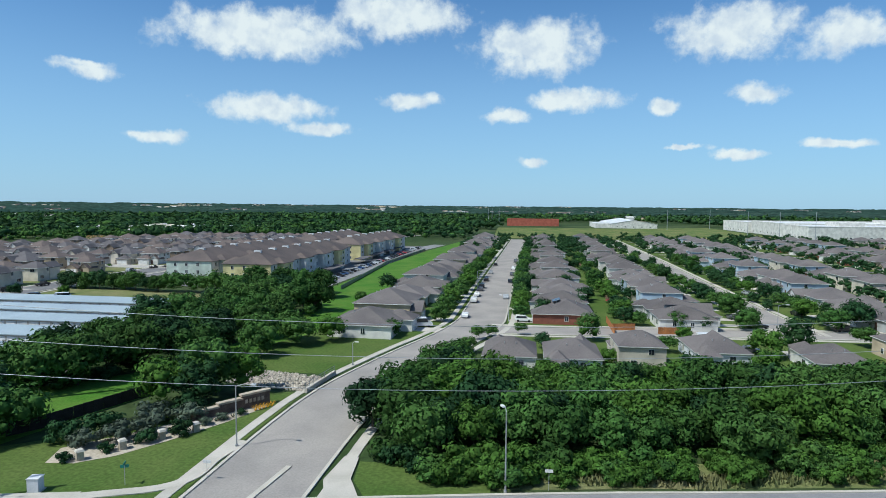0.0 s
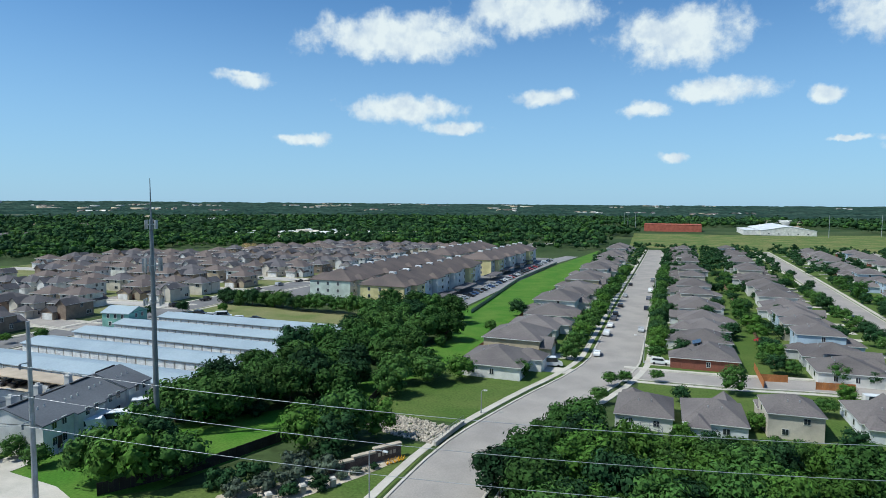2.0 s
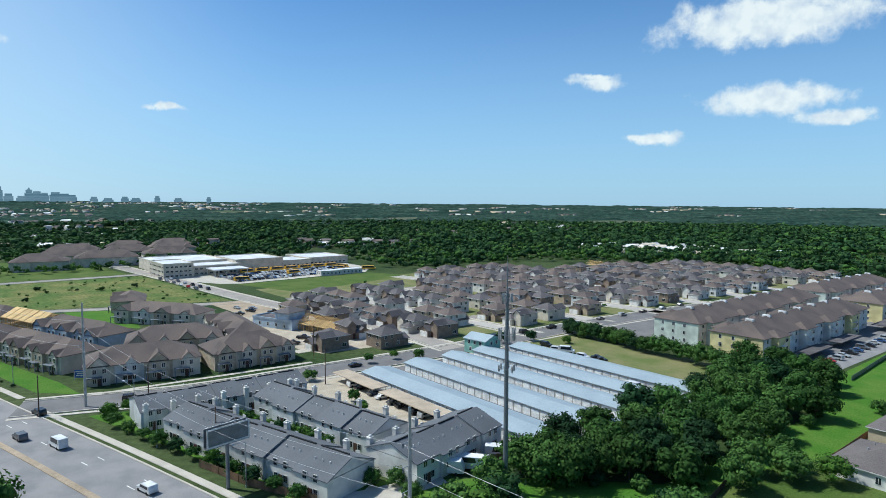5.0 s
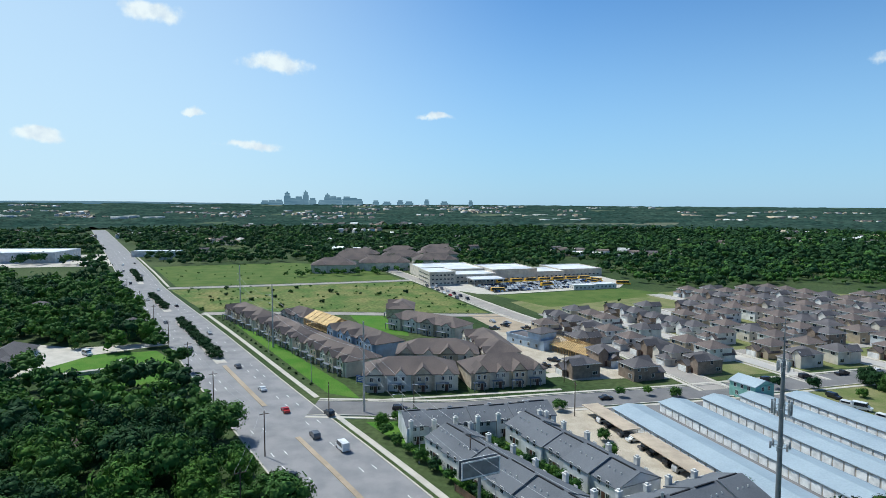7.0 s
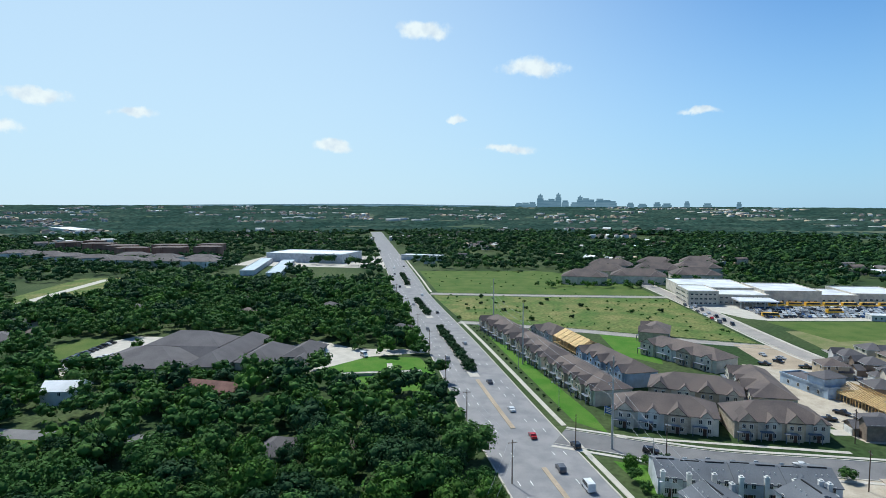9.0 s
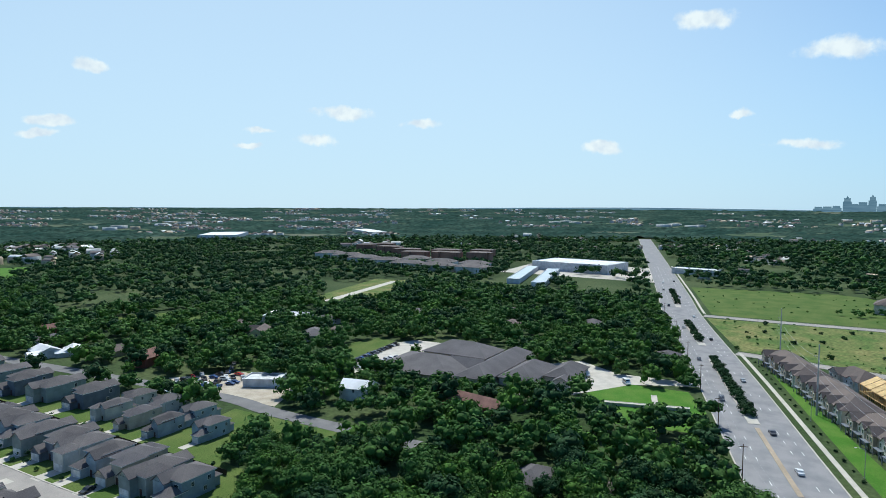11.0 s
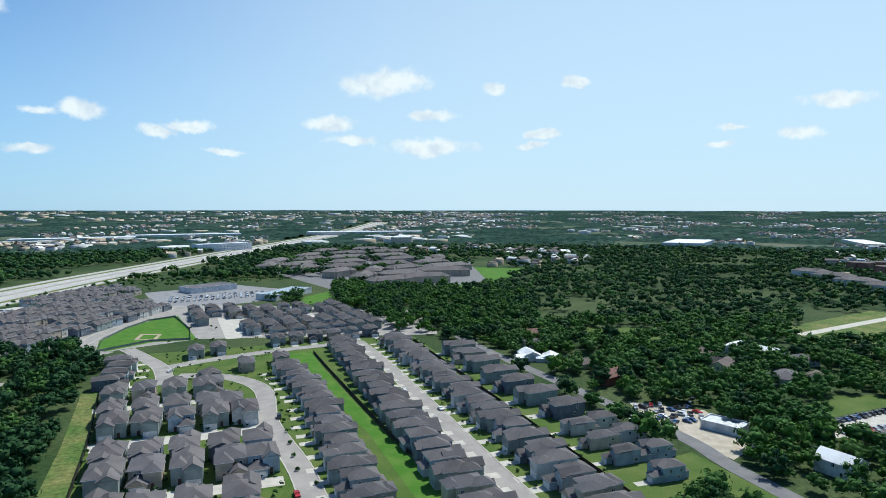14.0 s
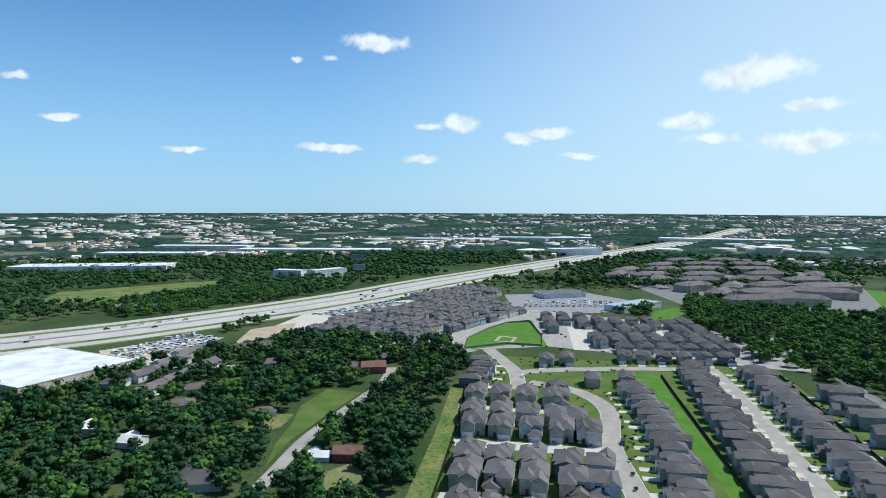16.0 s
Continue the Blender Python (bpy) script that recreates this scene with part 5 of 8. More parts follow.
apartment((-106, 224), 19, 104, "siding_yellow", "long three-storey yellow apartment block with a brown hipped roof")
apartment((-134, 232), 19, 118, "siding_palegreen", "long three-storey pale green apartment block with a brown hipped roof")
apartment((-105, 345), 20, 100, "siding_yellow", "long three-storey yellow apartment block with a brown hipped roof")
apartment((-136, 366), 19, 90, "siding_palegreen", "long three-storey pale green apartment block with a brown hipped roof")

# school
block("school", "long white flat-roofed school with three-storey front wing", "school", (-470, 130), 0, [(-35, 0, 0, 21, 10.2, "flat", 0), (-92, -35.05, 6, 58, 8.2, "flat", 0), (-34, -6, 21.05, 58, 7.0, "flat", 0), (-62, -15, 58.05, 98, 9.0, "flat", 0), (-56, -20, 98.05, 126, 5.6, "flat", 0), (-70, -26, 126.05, 166, 6.2, "flat", 0)], "siding_beige", "metal_white",
      [(0, "s", -34, -1, 10, 1.0, 1), (0, "s", -34, -1, 10, 4.2, 1), (0, "s", -34, -1, 10, 7.4, 1), (0, "e", 1, 20, 6, 1.0, 1), (0, "e", 1, 20, 6, 4.2, 1), (0, "e", 1, 20, 6, 7.4, 1), (2, "e", 23, 56, 9, 1.0, 1), (2, "e", 23, 56, 9, 4.4, 1), (3, "e", 60, 96, 8, 1.2, 1), (4, "e", 100, 124, 6, 1.2, 1), (5, "e", 128, 164, 9, 1.2, 1)])
cp = thing("entrance_canopy", "white flat canopy on slim posts before the school", "canopy")
bm = bmesh.new(); box(bm, -9, 9, -13, 13, 5.0, 5.8); bmesh.ops.bevel(bm, geom=bm.edges[:], offset=0.1, segments=1); part("roof", bm, "metal_white", cp)
for px, py in itertools.product((-8, 8), (-12, -4, 4, 12)):
    bm = bmesh.new(); tube(bm, (px, py, 0), (px, py, 5.0), 0.3, 0.3, 8); part("post", bm, "trim", cp)
cp.matrix_basis = pose(-465, 174, 0)
for k in range(2):
    block("portable_classroom", "low white portable classroom with a flat roof", "classroom", (-422 - 2.2 * k, 236 + 19 * k), -5, [(-4.5, 4.5, -8.6, 8.6, 3.6, "flat", 0)], "siding_white", "metal_white", [(0, "e", -8, 8, 5, 1.0, 0), (0, "s", -4, 4, 2, 1.0, 0)], "portable classrooms", parapet=0.15)
# clinic with joined hipped roofs
block("clinic", "low sprawling clinic with dark grey hipped roofs", "clinic", (-276, -142), 0, [(-12, 24, -40, 4, 3.8, "hip", 5.4), (-38, -15, -34, 3, 4.4, "hip", 5.4), (-40, 20, 5, 21, 4.1, "hip", 4.6), (-22, 10, 22.5, 39, 3.7, "hip", 4.4), (-29, -3, 40, 53, 3.5, "hip", 3.8), (-2.9, 3, 46, 54, 3.4, "x", 2.2), (-6, 6, -8, 10, 3.9, "y", 4.2)], "siding_beige", "shingle_dark", [(0, "e", -44, -6, 8, 1.1, 0), (2, "e", 6, 20, 3, 1.1, 0), (3, "e", 24, 38, 3, 1.1, 0)])
block("retention_wall", "low concrete pond wall on the lawn", "wall", (-266, -52), 14, [(-1, 1, -18, 16, 1.2, "flat", 0), (-14, 0, 2, 4, 1.2, "flat", 0)], "concrete", "concrete", parapet=0.1)

# homes among the trees
GREENWOOD = [house(lbl, v, w, r, wn, None, (1, -5), vents=False) for lbl, v, w, r, wn in (
    ("old low house with a brown hipped roof", [(-8, 8, -5, 6, 3.1, "hip", 2.6)], "siding_beige", "shingle_brown", [("s", -4, 1, 1), ("s", 5, 1, 1), ("e", 0, 1, 0)]),
    ("old low house with a white metal roof", [(-7, 7, -5, 6, 3.4, "x", 2.2), (2, 8, -9, -3, 3.0, "y", 1.4)], "siding_white", "metal_white", [("s", -4, 1, 1), ("w", 0, 1, 0)]),
    ("old red brick house with a rust-brown gabled roof", [(-8, 8, -5, 6, 4.8, "x", 2.8)], "brick", "roof_rust", [("s", -4, 1, 1), ("s", 4, 1, 1), ("s", 0, 3.3, 0)]),
    ("grey house with a dark hipped roof", [(-8, 8, -6, 6, 3.2, "hip", 2.8), (2, 8, -10, -4, 3.0, "hip", 1.8)], "siding_grey", "shingle_dark", [("s", -4, 1, 1), ("e", 2, 1, 0)]),
    ("tall white house with a white metal gable roof", [(-5, 5, -7, 7, 5.6, "y", 2.6), (-8, -5.02, -4, 4, 3.0, "y", 1.0)], "siding_white", "metal_white", [("e", 0, 3.6, 0), ("e", 3, 1, 0), ("s", 0, 3.6, 1), ("n", 0, 3.6, 1)]),
    ("tall pale yellow house with brown gabled roofs", [(-9, 9, -5, 5, 5.6, "x", 2.8), (-7, -1, -8, 0, 5.6, "y", 2.6), (2, 8, -7, 0, 5.4, "y", 2.6)], "siding_yellow", "shingle_brown", [("n", -4, 3.6, 1), ("n", 4, 3.6, 1), ("e", 0, 3.6, 0), ("n", 0, 1, 0)]))]
for x, y, r, i, s in ((-217, -163, 10, 4, 1.0), (-282, -290, 30, 5, 1.0), (-331, -303, 20, 4, 1.1), (-300, -262, 40, 3, 1.2), (-322, -262, 40, 0, 0.8), (-190, -360, 80, 1, 1.1), (-201, -352, 60, 1, 0.9), (-207, -296, 20, 2, 1.0), (-228, -118, 80, 2, 0.9), (-226, -106, 80, 2, 0.9),
                      (-176, -66, 0, 3, 0.9), (-177, -44, 0, 0, 0.8), (-218, -47, 20, 0, 0.8), (-330, -330, 30, 1, 1.2), (-300, -330, 80, 0, 1.1), (-345, -290, 70, 3, 1.0),
                      (-395, -170, 20, 0, 1.0), (-420, -120, 50, 3, 1.1), (-440, -190, 10, 0, 1.0), (-400, -250, 10, 3, 1.0), (-350, -60, 0, 3, 1.0), (-215, -330, 0, 0, 1.0), (-210, -390, 0, 3, 1.0), (-226, -420, 0, 2, 0.9),
                      (137, -216, 20, 3, 1.1), (148, -216, 20, 3, 0.7), (126, -397, 20, 2, 1.0), (140, -400, 20, 0, 1.0), (90, -254, 10, 2, 0.8), (102, -251, 8, 1, 0.7), (194, -248, 0, 1, 0.9), (205, -300, 30, 0, 1.0), (215, -330, 30, 0, 1.0),
                      (218, -372, 35, 1, 1.0), (200, -398, 35, 0, 1.0), (130, -430, 20, 0, 0.9), (155, -300, 30, 0, 0.8), (190, -420, 30, 0, 1.1), (270, -330, 20, 3, 1.0), (225, -260, 10, 1, 0.9)):
    h = copy_thing(GREENWOOD[i], Matrix.LocRotScale((x, y, 0), Euler((0, 0, radians(r))), (s, s, s)))
    tagged(h, group="old houses among the trees")
    HOMES.append((x, y, 8.0 * s))
    if y < -100:
        HOMES.append((x * 0.96, y * 0.96, 5.5 * s)); HOMES.append((x * 0.93, y * 0.93, 3.0 * s))
for p in GREENWOOD:
    for o in (*p.children_recursive, p):
        bpy.data.objects.remove(o)

# wide white flat building beside the freeway
block("warehouse", "wide low warehouse with a white flat roof", "warehouse", (337, -340), -14, [(-46, 46, -38, 38, 7.5, "flat", 0)], "siding_beige", "metal_white", parapet=0.3)

for x, y, w, r in ((238, -317, 26, 88), (238, -346, 26, 88), (239, -375, 26, 85), (263, -352, 26, 80), (267, -381, 26, 80), (272, -409, 24, 78), (236, -436, 34, 41)):
    block("long_house", "long low white house with a grey gabled roof", "house", (x, y), r, [(-w / 2, w / 2, -5.5, 5.5, 4.6, "x", 2.6)], "siding_white", "shingle", [(0, "n", -w / 2 + 2, w / 2 - 2, 6, 1, 0), (0, "n", -w / 2 + 2, w / 2 - 2, 6, 3.0, 0), (0, "e", -3, 3, 1, 1, 0)], group="long low houses")

# ---- trees ----
def array_mesh(name, verts, faces, mats, midx=None):
    """A mesh from arrays of corners and triangles."""
    me = bpy.data.meshes.new(name)
    n = len(faces)
    me.vertices.add(len(verts)); me.vertices.foreach_set("co", np.asarray(verts, np.float32).ravel())
    me.loops.add(n * 3); me.loops.foreach_set("vertex_index", np.asarray(faces, np.int32).ravel())
    me.polygons.add(n); me.polygons.foreach_set("loop_start", np.arange(0, n * 3, 3, dtype=np.int32))
    if midx is not None:
        me.polygons.foreach_set("material_index", np.asarray(midx, np.int32))
    for m in mats:
        me.materials.append(MAT[m])
    me.update(calc_edges=True)
    return me


def ico(sub):
    bm = bmesh.new()
    bmesh.ops.create_icosphere(bm, subdivisions=sub, radius=1.0)
    v = np.array([tuple(p.co) for p in bm.verts]); f = np.array([[q.index for q in p.verts] for p in bm.faces])
    bm.free()
    return v, f


ICO1, ICO2 = ico(1), ico(2)


def crown(seed, lobes, leaves, leaf, core, shape):
    """A crown of radius 1 round z = 0: lobes of foliage, each a rough core covered with leaf clumps. shape: round, tall, spread or bush."""
    g = np.random.RandomState(seed)
    V, F, at = [], [], 0
    flat = {"round": 0.98, "tall": 1.3, "spread": 0.78, "bush": 0.75}[shape]
    for k in range(lobes):
        if k == 0:
            c, r = np.array([0, 0, 0.08 * flat]), 0.62
        else:
            # the lobes wind up the crown as a loose spiral
            up = -0.6 + 1.45 * (k - 0.5) / max(1, lobes - 1) + g.uniform(-0.12, 0.12)
            a = k * 2.4 + g.uniform(-0.4, 0.4)
            out = math.sqrt(max(0.06, 1 - up * up)) * g.uniform(0.46, 0.66)
            c, r = np.array([math.cos(a) * out, math.sin(a) * out, up * 0.6 * flat]), g.uniform(0.32, 0.47)
        v, f = core
        vv = v * r * (0.5 if leaves > 120 else 0.6 if leaves > 50 else 0.66) * (1 + g.uniform(-0.18, 0.18, (len(v), 1))) * (1, 1, 0.85 * min(flat, 1)) + c
        V.append(vv); F.append(f + at); at += len(vv)
        d = g.normal(size=(leaves, 3)); d[:, 2] += 0.3
        d /= np.linalg.norm(d, axis=1, keepdims=True)
        p = c + d * r * g.uniform(0.66, 1.2, (leaves, 1)) * (1, 1, 0.85 * min(flat, 1))
        # each clump: one ragged triangle, turned at random about the outward way
        t = np.cross(d, g.normal(size=(leaves, 3))); t /= np.linalg.norm(t, axis=1, keepdims=True) + 1e-6
        b = np.cross(d, t) + d * g.uniform(-0.45, 0.45, (leaves, 1))
        s = leaf * g.uniform(0.6, 1.35, (leaves, 1))
        tri = np.stack([p + t * s, p - t * s * 0.6 + b * s * 0.8, p - t * s * 0.5 - b * s * 0.8], 1).reshape(-1, 3)
        V.append(tri); F.append(np.arange(leaves * 3).reshape(-1, 3) + at); at += leaves * 3
    return np.concatenate(V), np.concatenate(F)


SHAPES = ["round", "spread", "round", "tall", "spread", "round"]
HIGH = [crown(20 + k, 13, 150, 0.072, ICO1, s) for k, s in enumerate(SHAPES)]
BUSH = [crown(60 + k, 7, 90, 0.095, ICO1, "bush") for k in range(3)]
NEARC = [crown(140 + k, 13, 86, 0.07, ICO1, s) for k, s in enumerate(SHAPES)]
MIDC = [crown(40 + k, 9, 16, 0.135, ICO1, s) for k, s in enumerate(SHAPES)]
GARDENC = [crown(240 + k, 6, 12, 0.15, ICO1, s) for k, s in enumerate(SHAPES)]
LOWC = [crown(80 + k, 2, 9, 0.24, ICO1, s) for k, s in enumerate(SHAPES)]
TINYC = [crown(180 + k, 1, 10, 0.26, ICO1, s) for k, s in enumerate(SHAPES)]
TINYC = [(v * (1.45, 1.45, 1.2), f) for v, f in TINYC]


def trunk_mesh(seed):
    """A tapered trunk that forks into limbs; height 1 up to the crown's middle."""
    g = random.Random(seed)
    bm = bmesh.new()
    tube(bm, (0, 0, -0.02), (0.01, 0.01, 0.42), 0.045, 0.03, 7)
    for k in range(5):
        a = k * 1.26 + g.uniform(-0.4, 0.4)
        e = (math.cos(a) * g.uniform(0.25, 0.42), math.sin(a) * g.uniform(0.25, 0.42), g.uniform(0.75, 1.1))
        tube(bm, (0.01, 0.01, 0.38), e, 0.026, 0.01, 5)
    me = bpy.data.meshes.new("trunk")
    bm.to_mesh(me); bm.free()
    me.materials.append(MAT["bark"])
    return me


TRUNKS = [trunk_mesh(k) for k in range(3)]
CROWN_MESH = {}
for mat in ("leaf", "leaf_deep", "leaf_bright", "leaf_grey"):
    for k, (v, f) in enumerate(HIGH):
        CROWN_MESH[mat, k] = array_mesh("crown", v, f, [mat])
    for k, (v, f) in enumerate(BUSH):
        CROWN_MESH[mat, "b%d" % k] = array_mesh("foliage", v, f, [mat])
TREE_LABEL = {"leaf": "broad green shade tree with a full crown", "leaf_deep": "dark green live oak with a dense crown", "leaf_bright": "bright green young tree with a light crown", "leaf_grey": "grey-green olive-leaved tree"}
trees_made, OVERFLOW = [0], []


def tree(x, y, r, h, mat="leaf", k=None, group="trees"):
    """A tree of crown radius r, whose crown's middle is h up."""
    if trees_made[0] >= 300:
        OVERFLOW.append((x, y, r, h))
        return
    k = rng.randrange(6) if k is None else k
    t = thing("tree", TREE_LABEL[mat], "tree", group)
    shared("trunk", TRUNKS[k % 3], t, Matrix.Diagonal((r * 0.95 if r < h else h, r * 0.95 if r < h else h, h, 1)))
    shared("crown", CROWN_MESH[mat, k], t, Matrix.LocRotScale((0, 0, h), None, (r, r, r * rng.uniform(0.9, 1.1))))
    t.matrix_basis = pose(x, y, 0, 0, 0, rng.uniform(0, 360))
    trees_made[0] += 1
    return t


def bush(x, y, r, mat="leaf_deep", group="shrubs", label="dense rounded green shrub"):
    s = thing("shrub", label, "shrub", group)
    shared("foliage", CROWN_MESH[mat, "b%d" % rng.randrange(3)], s, Matrix.LocRotScale((0, 0, r * 0.5), None, (r, r, r)))
    s.matrix_basis = pose(x, y, 0, 0, 0, rng.uniform(0, 360))
    return s


def scatter(poly, spacing, seed, road_gap=0.0, home_gap=0.0, keep=1.0):
    """Places for trees over a patch, on a shaken grid, clear of roads, lawns and houses."""
    g = np.random.RandomState(seed)
    P = np.array(poly, float)
    xs = np.arange(P[:, 0].min(), P[:, 0].max(), spacing); ys = np.arange(P[:, 1].min(), P[:, 1].max(), spacing)
    X, Y = [a.ravel() for a in np.meshgrid(xs, ys)]
    X = X + g.uniform(-0.45, 0.45, len(X)) * spacing; Y = Y + g.uniform(-0.45, 0.45, len(X)) * spacing
    ok = inside(P, X, Y) & (g.rand(len(X)) < keep)
    X, Y = X[ok], Y[ok]
    ok = free_mask(X, Y, road_gap, home_gap)
    return X[ok], Y[ok]


class Woods:
    """Many trees joined into one object."""
    def __init__(self, name, label, mats):
        self.name, self.label, self.mats, self.V, self.F, self.M, self.n = name, label, mats, [], [], [], 0
    def add(self, kinds, X, Y, r0, r1, g, hscale=1.0, mats=None, trunks=True):
        for x, y in zip(X, Y):
            v, f = kinds[g.randint(len(kinds))]
            r = g.uniform(r0, r1)
            a = g.uniform(0, 6.28)
            c, s = math.cos(a), math.sin(a)
            h = r * g.uniform(0.66, 1.0) * hscale
            w = np.empty_like(v)
            w[:, 0] = (v[:, 0] * c - v[:, 1] * s) * r + x; w[:, 1] = (v[:, 0] * s + v[:, 1] * c) * r + y; w[:, 2] = np.maximum(v[:, 2] * r * g.uniform(0.8, 1.1) + h, 0.02)
            m = g.randint(len(self.mats)) if mats is None else mats
            self.V.append(w); self.F.append(f + self.n); self.M.append(np.full(len(f), m)); self.n += len(w)
    def done(self):
        me = array_mesh(self.name, np.concatenate(self.V), np.concatenate(self.F), self.mats, np.concatenate(self.M))
        return tagged(new(self.name, me), self.label, "woods", kind="stuff")


# thicket in front of the northern houses
X, Y = scatter([(-23, 76), (-10, 74), (0, 75), (60, 85), (170, 110), (170, 146), (66, 126), (-2, 116), (-20, 114)], 5.6, 3, -2.6, -2.6)
for x, y in zip(X, Y):
    r = min(rng.uniform(3.4, 5.0), max(1.3, ((1.2 if x > -11 else 6) + (119 + 0.15 * max(x, 0) - y) * 0.33) / 1.75))
    tree(x, y, r, r * rng.uniform(0.8, 1.0), rng.choice(["leaf", "leaf", "leaf_bright", "leaf", "leaf_deep"]), group="thicket beside the avenue")
for k in range(48):
    bush(-8 + k * 3.3 + rng.uniform(-1.5, 1.5), 73.2 + k * 0.61 + rng.uniform(-1, 2.2), rng.uniform(1.8, 3.4), rng.choice(["leaf_bright", "leaf", "leaf_bright"]), "scrub in front of the thicket", "bright green roadside scrub bush")
for k in range(9):
    bush(-18.6 + 0.9 * k + rng.uniform(-0.5, 0.5), 76.2 - 0.5 * k + rng.uniform(-0.5, 0.8), rng.uniform(1.6, 2.6), rng.choice(["leaf", "leaf_deep"]), "scrub in front of the thicket", "bright green roadside scrub bush")
for k in range(110):
    x = -11 + 78 * rng.random() ** 1.3
    bush(x, 69.6 + 0.19 * max(x, 0) + rng.uniform(0, 5.5), rng.uniform(1.2, 2.5), rng.choice(["leaf_bright", "leaf", "leaf_bright"]), "scrub in front of the thicket", "bright green roadside scrub bush")
# creek trees
for p in ((-72, 118), (-70, 132), (-69, 146), (-68, 160), (-68, 172), (-70, 186), (-75, 198), (-80, 210), (-78, 124), (-78, 138), (-78, 153), (-77, 168), (-79, 180), (-84, 192), (-92, 206), (-98, 214), (-88, 216), (-80, 112), (-84, 104), (-86, 118), (-85, 132), (-86, 146), (-84, 160), (-85, 176), (-88, 188), (-73, 110), (-66, 124), (-64, 140), (-64, 154), (-63, 178), (-92, 112), (-92, 124), (-91, 140), (-91, 170), (-90, 182), (-75, 132), (-75, 146), (-73, 160), (-73, 176), (-82, 126), (-81, 144), (-81, 168), (-80, 196), (-86, 204), (-94, 198), (-70, 204), (-74, 214), (-66, 116), (-82, 94), (-78, 98), (-88, 94), (-85, 100), (-77, 105)):
    tree(*p, rng.uniform(4.4, 6.0), rng.uniform(3.8, 5.4), rng.choice(["leaf", "leaf", "leaf_deep", "leaf"]), group="creek trees")
    if rng.random() < 0.6:
        bush(p[0] + rng.uniform(-4, 5), p[1] + rng.uniform(-4, 4), rng.uniform(2.0, 3.2), rng.choice(["leaf", "leaf_deep"]), "creek undergrowth", "loose green creek-side bush")
for k in range(15):
    tree(-172 + 5 * k, 212.5 - 0.6 * k + rng.uniform(-1.5, 1.5), rng.uniform(3.4, 4.8), rng.uniform(2.8, 3.8), rng.choice(["leaf_deep", "leaf"]), group="hedge trees below the apartments")
# lawn trees and shrubs at the street mouth
for x, y, r, h, m in ((-33.2, 147.2, 3.0, 3.8, "leaf_deep"), (-51.5, 134, 4.9, 4.2, "leaf_deep"), (-45.6, 139.5, 4.0, 3.9, "leaf_deep"), (-56.5, 122.5, 4.8, 4.2, "leaf_deep"), (-58.5, 131, 4.6, 4.2, "leaf_deep"), (-55, 139, 4.2, 3.8, "leaf"), (-52, 95, 5.0, 3.4, "leaf_deep"), (-47.5, 99, 4.2, 3.0, "leaf_deep"), (-57, 90, 4.6, 3.2, "leaf_deep"), (-56, 98, 4.6, 3.2, "leaf"), (-51, 90, 4.2, 2.8, "leaf_deep"),
                      (-62, 170, 2.2, 2.6, "leaf_deep"), (-54, 196, 2.4, 3.2, "leaf"), (-52, 226, 4.0, 5.2, "leaf"), (-47, 236, 2.6, 3.2, "leaf"), (-74, 69.5, 6.2, 5.6, "leaf"), (-69, 74, 5.0, 4.4, "leaf"), (-80, 69, 5.0, 4.6, "leaf_bright"), (-76, 77, 4.8, 4.4, "leaf"), (-86, 84, 4.6, 4.4, "leaf"), (-103, 67.5, 2.2, 1.8, "leaf_deep"), (-99.7, 71, 2.4, 2.0, "leaf_deep")):
    tree(x, y, r, h, m, group="trees at the street mouth")
for x, y, r, m in ((-56.5, 68.2, 1.2, "leaf_deep"), (-61, 74, 2.8, "leaf_deep"), (-57.5, 72.5, 2.2, "leaf_grey"), (-55, 75.5, 2.6, "leaf_grey"), (-52.2, 78.6, 2.9, "leaf_grey"), (-53.4, 71.8, 1.3, "leaf_deep"), (-50.3, 75.4, 1.7, "leaf_deep"), (-47.4, 79, 2.0, "leaf_deep"), (-49, 83.4, 2.6, "leaf_grey"), (-58.5, 78, 3.0, "leaf_deep"), (-54, 83, 3.0, "leaf_grey"), (-46.0, 83.2, 1.2, "leaf_grey"), (-44.6, 85.4, 1.1, "leaf_grey"), (-43, 88.0, 0.9, "leaf_deep"), (-51.5, 87.5, 2.8, "leaf_deep")):
    bush(x, y, r, m, "shrubs along the entrance wall", "clipped entrance shrub in a gravel bed")

# street trees of the northern rows
def row(x, y0, y1, step, r0, r1, mat, group, jitter=2.0, chance=1.0):
    y = y0
    while y < y1:
        if rng.random() < chance:
            r = rng.uniform(r0, r1)
            tree(x + rng.uniform(-jitter, jitter), y + rng.uniform(-2, 2), r, r * rng.uniform(0.9, 1.1), rng.choice(mat), group=group)
        y += step
row(-23.8, 170, 400, 10.5, 3.0, 4.6, ["leaf_deep", "leaf", "leaf"], "street trees", 1.0)
row(-3.0, 176, 400, 7.6, 2.8, 3.9, ["leaf_deep", "leaf", "leaf"], "street trees", 0.8)
row(26, 172, 380, 13, 2.2, 4.2, ["leaf_deep", "leaf", "leaf_bright"], "garden trees", 2.5)
row(58, 176, 380, 13, 2.4, 3.8, ["leaf_deep", "leaf", "leaf"], "street trees", 1.0)
row(79, 176, 380, 13, 2.6, 4.4, ["leaf_deep", "leaf", "leaf_bright"], "street trees", 1.0)
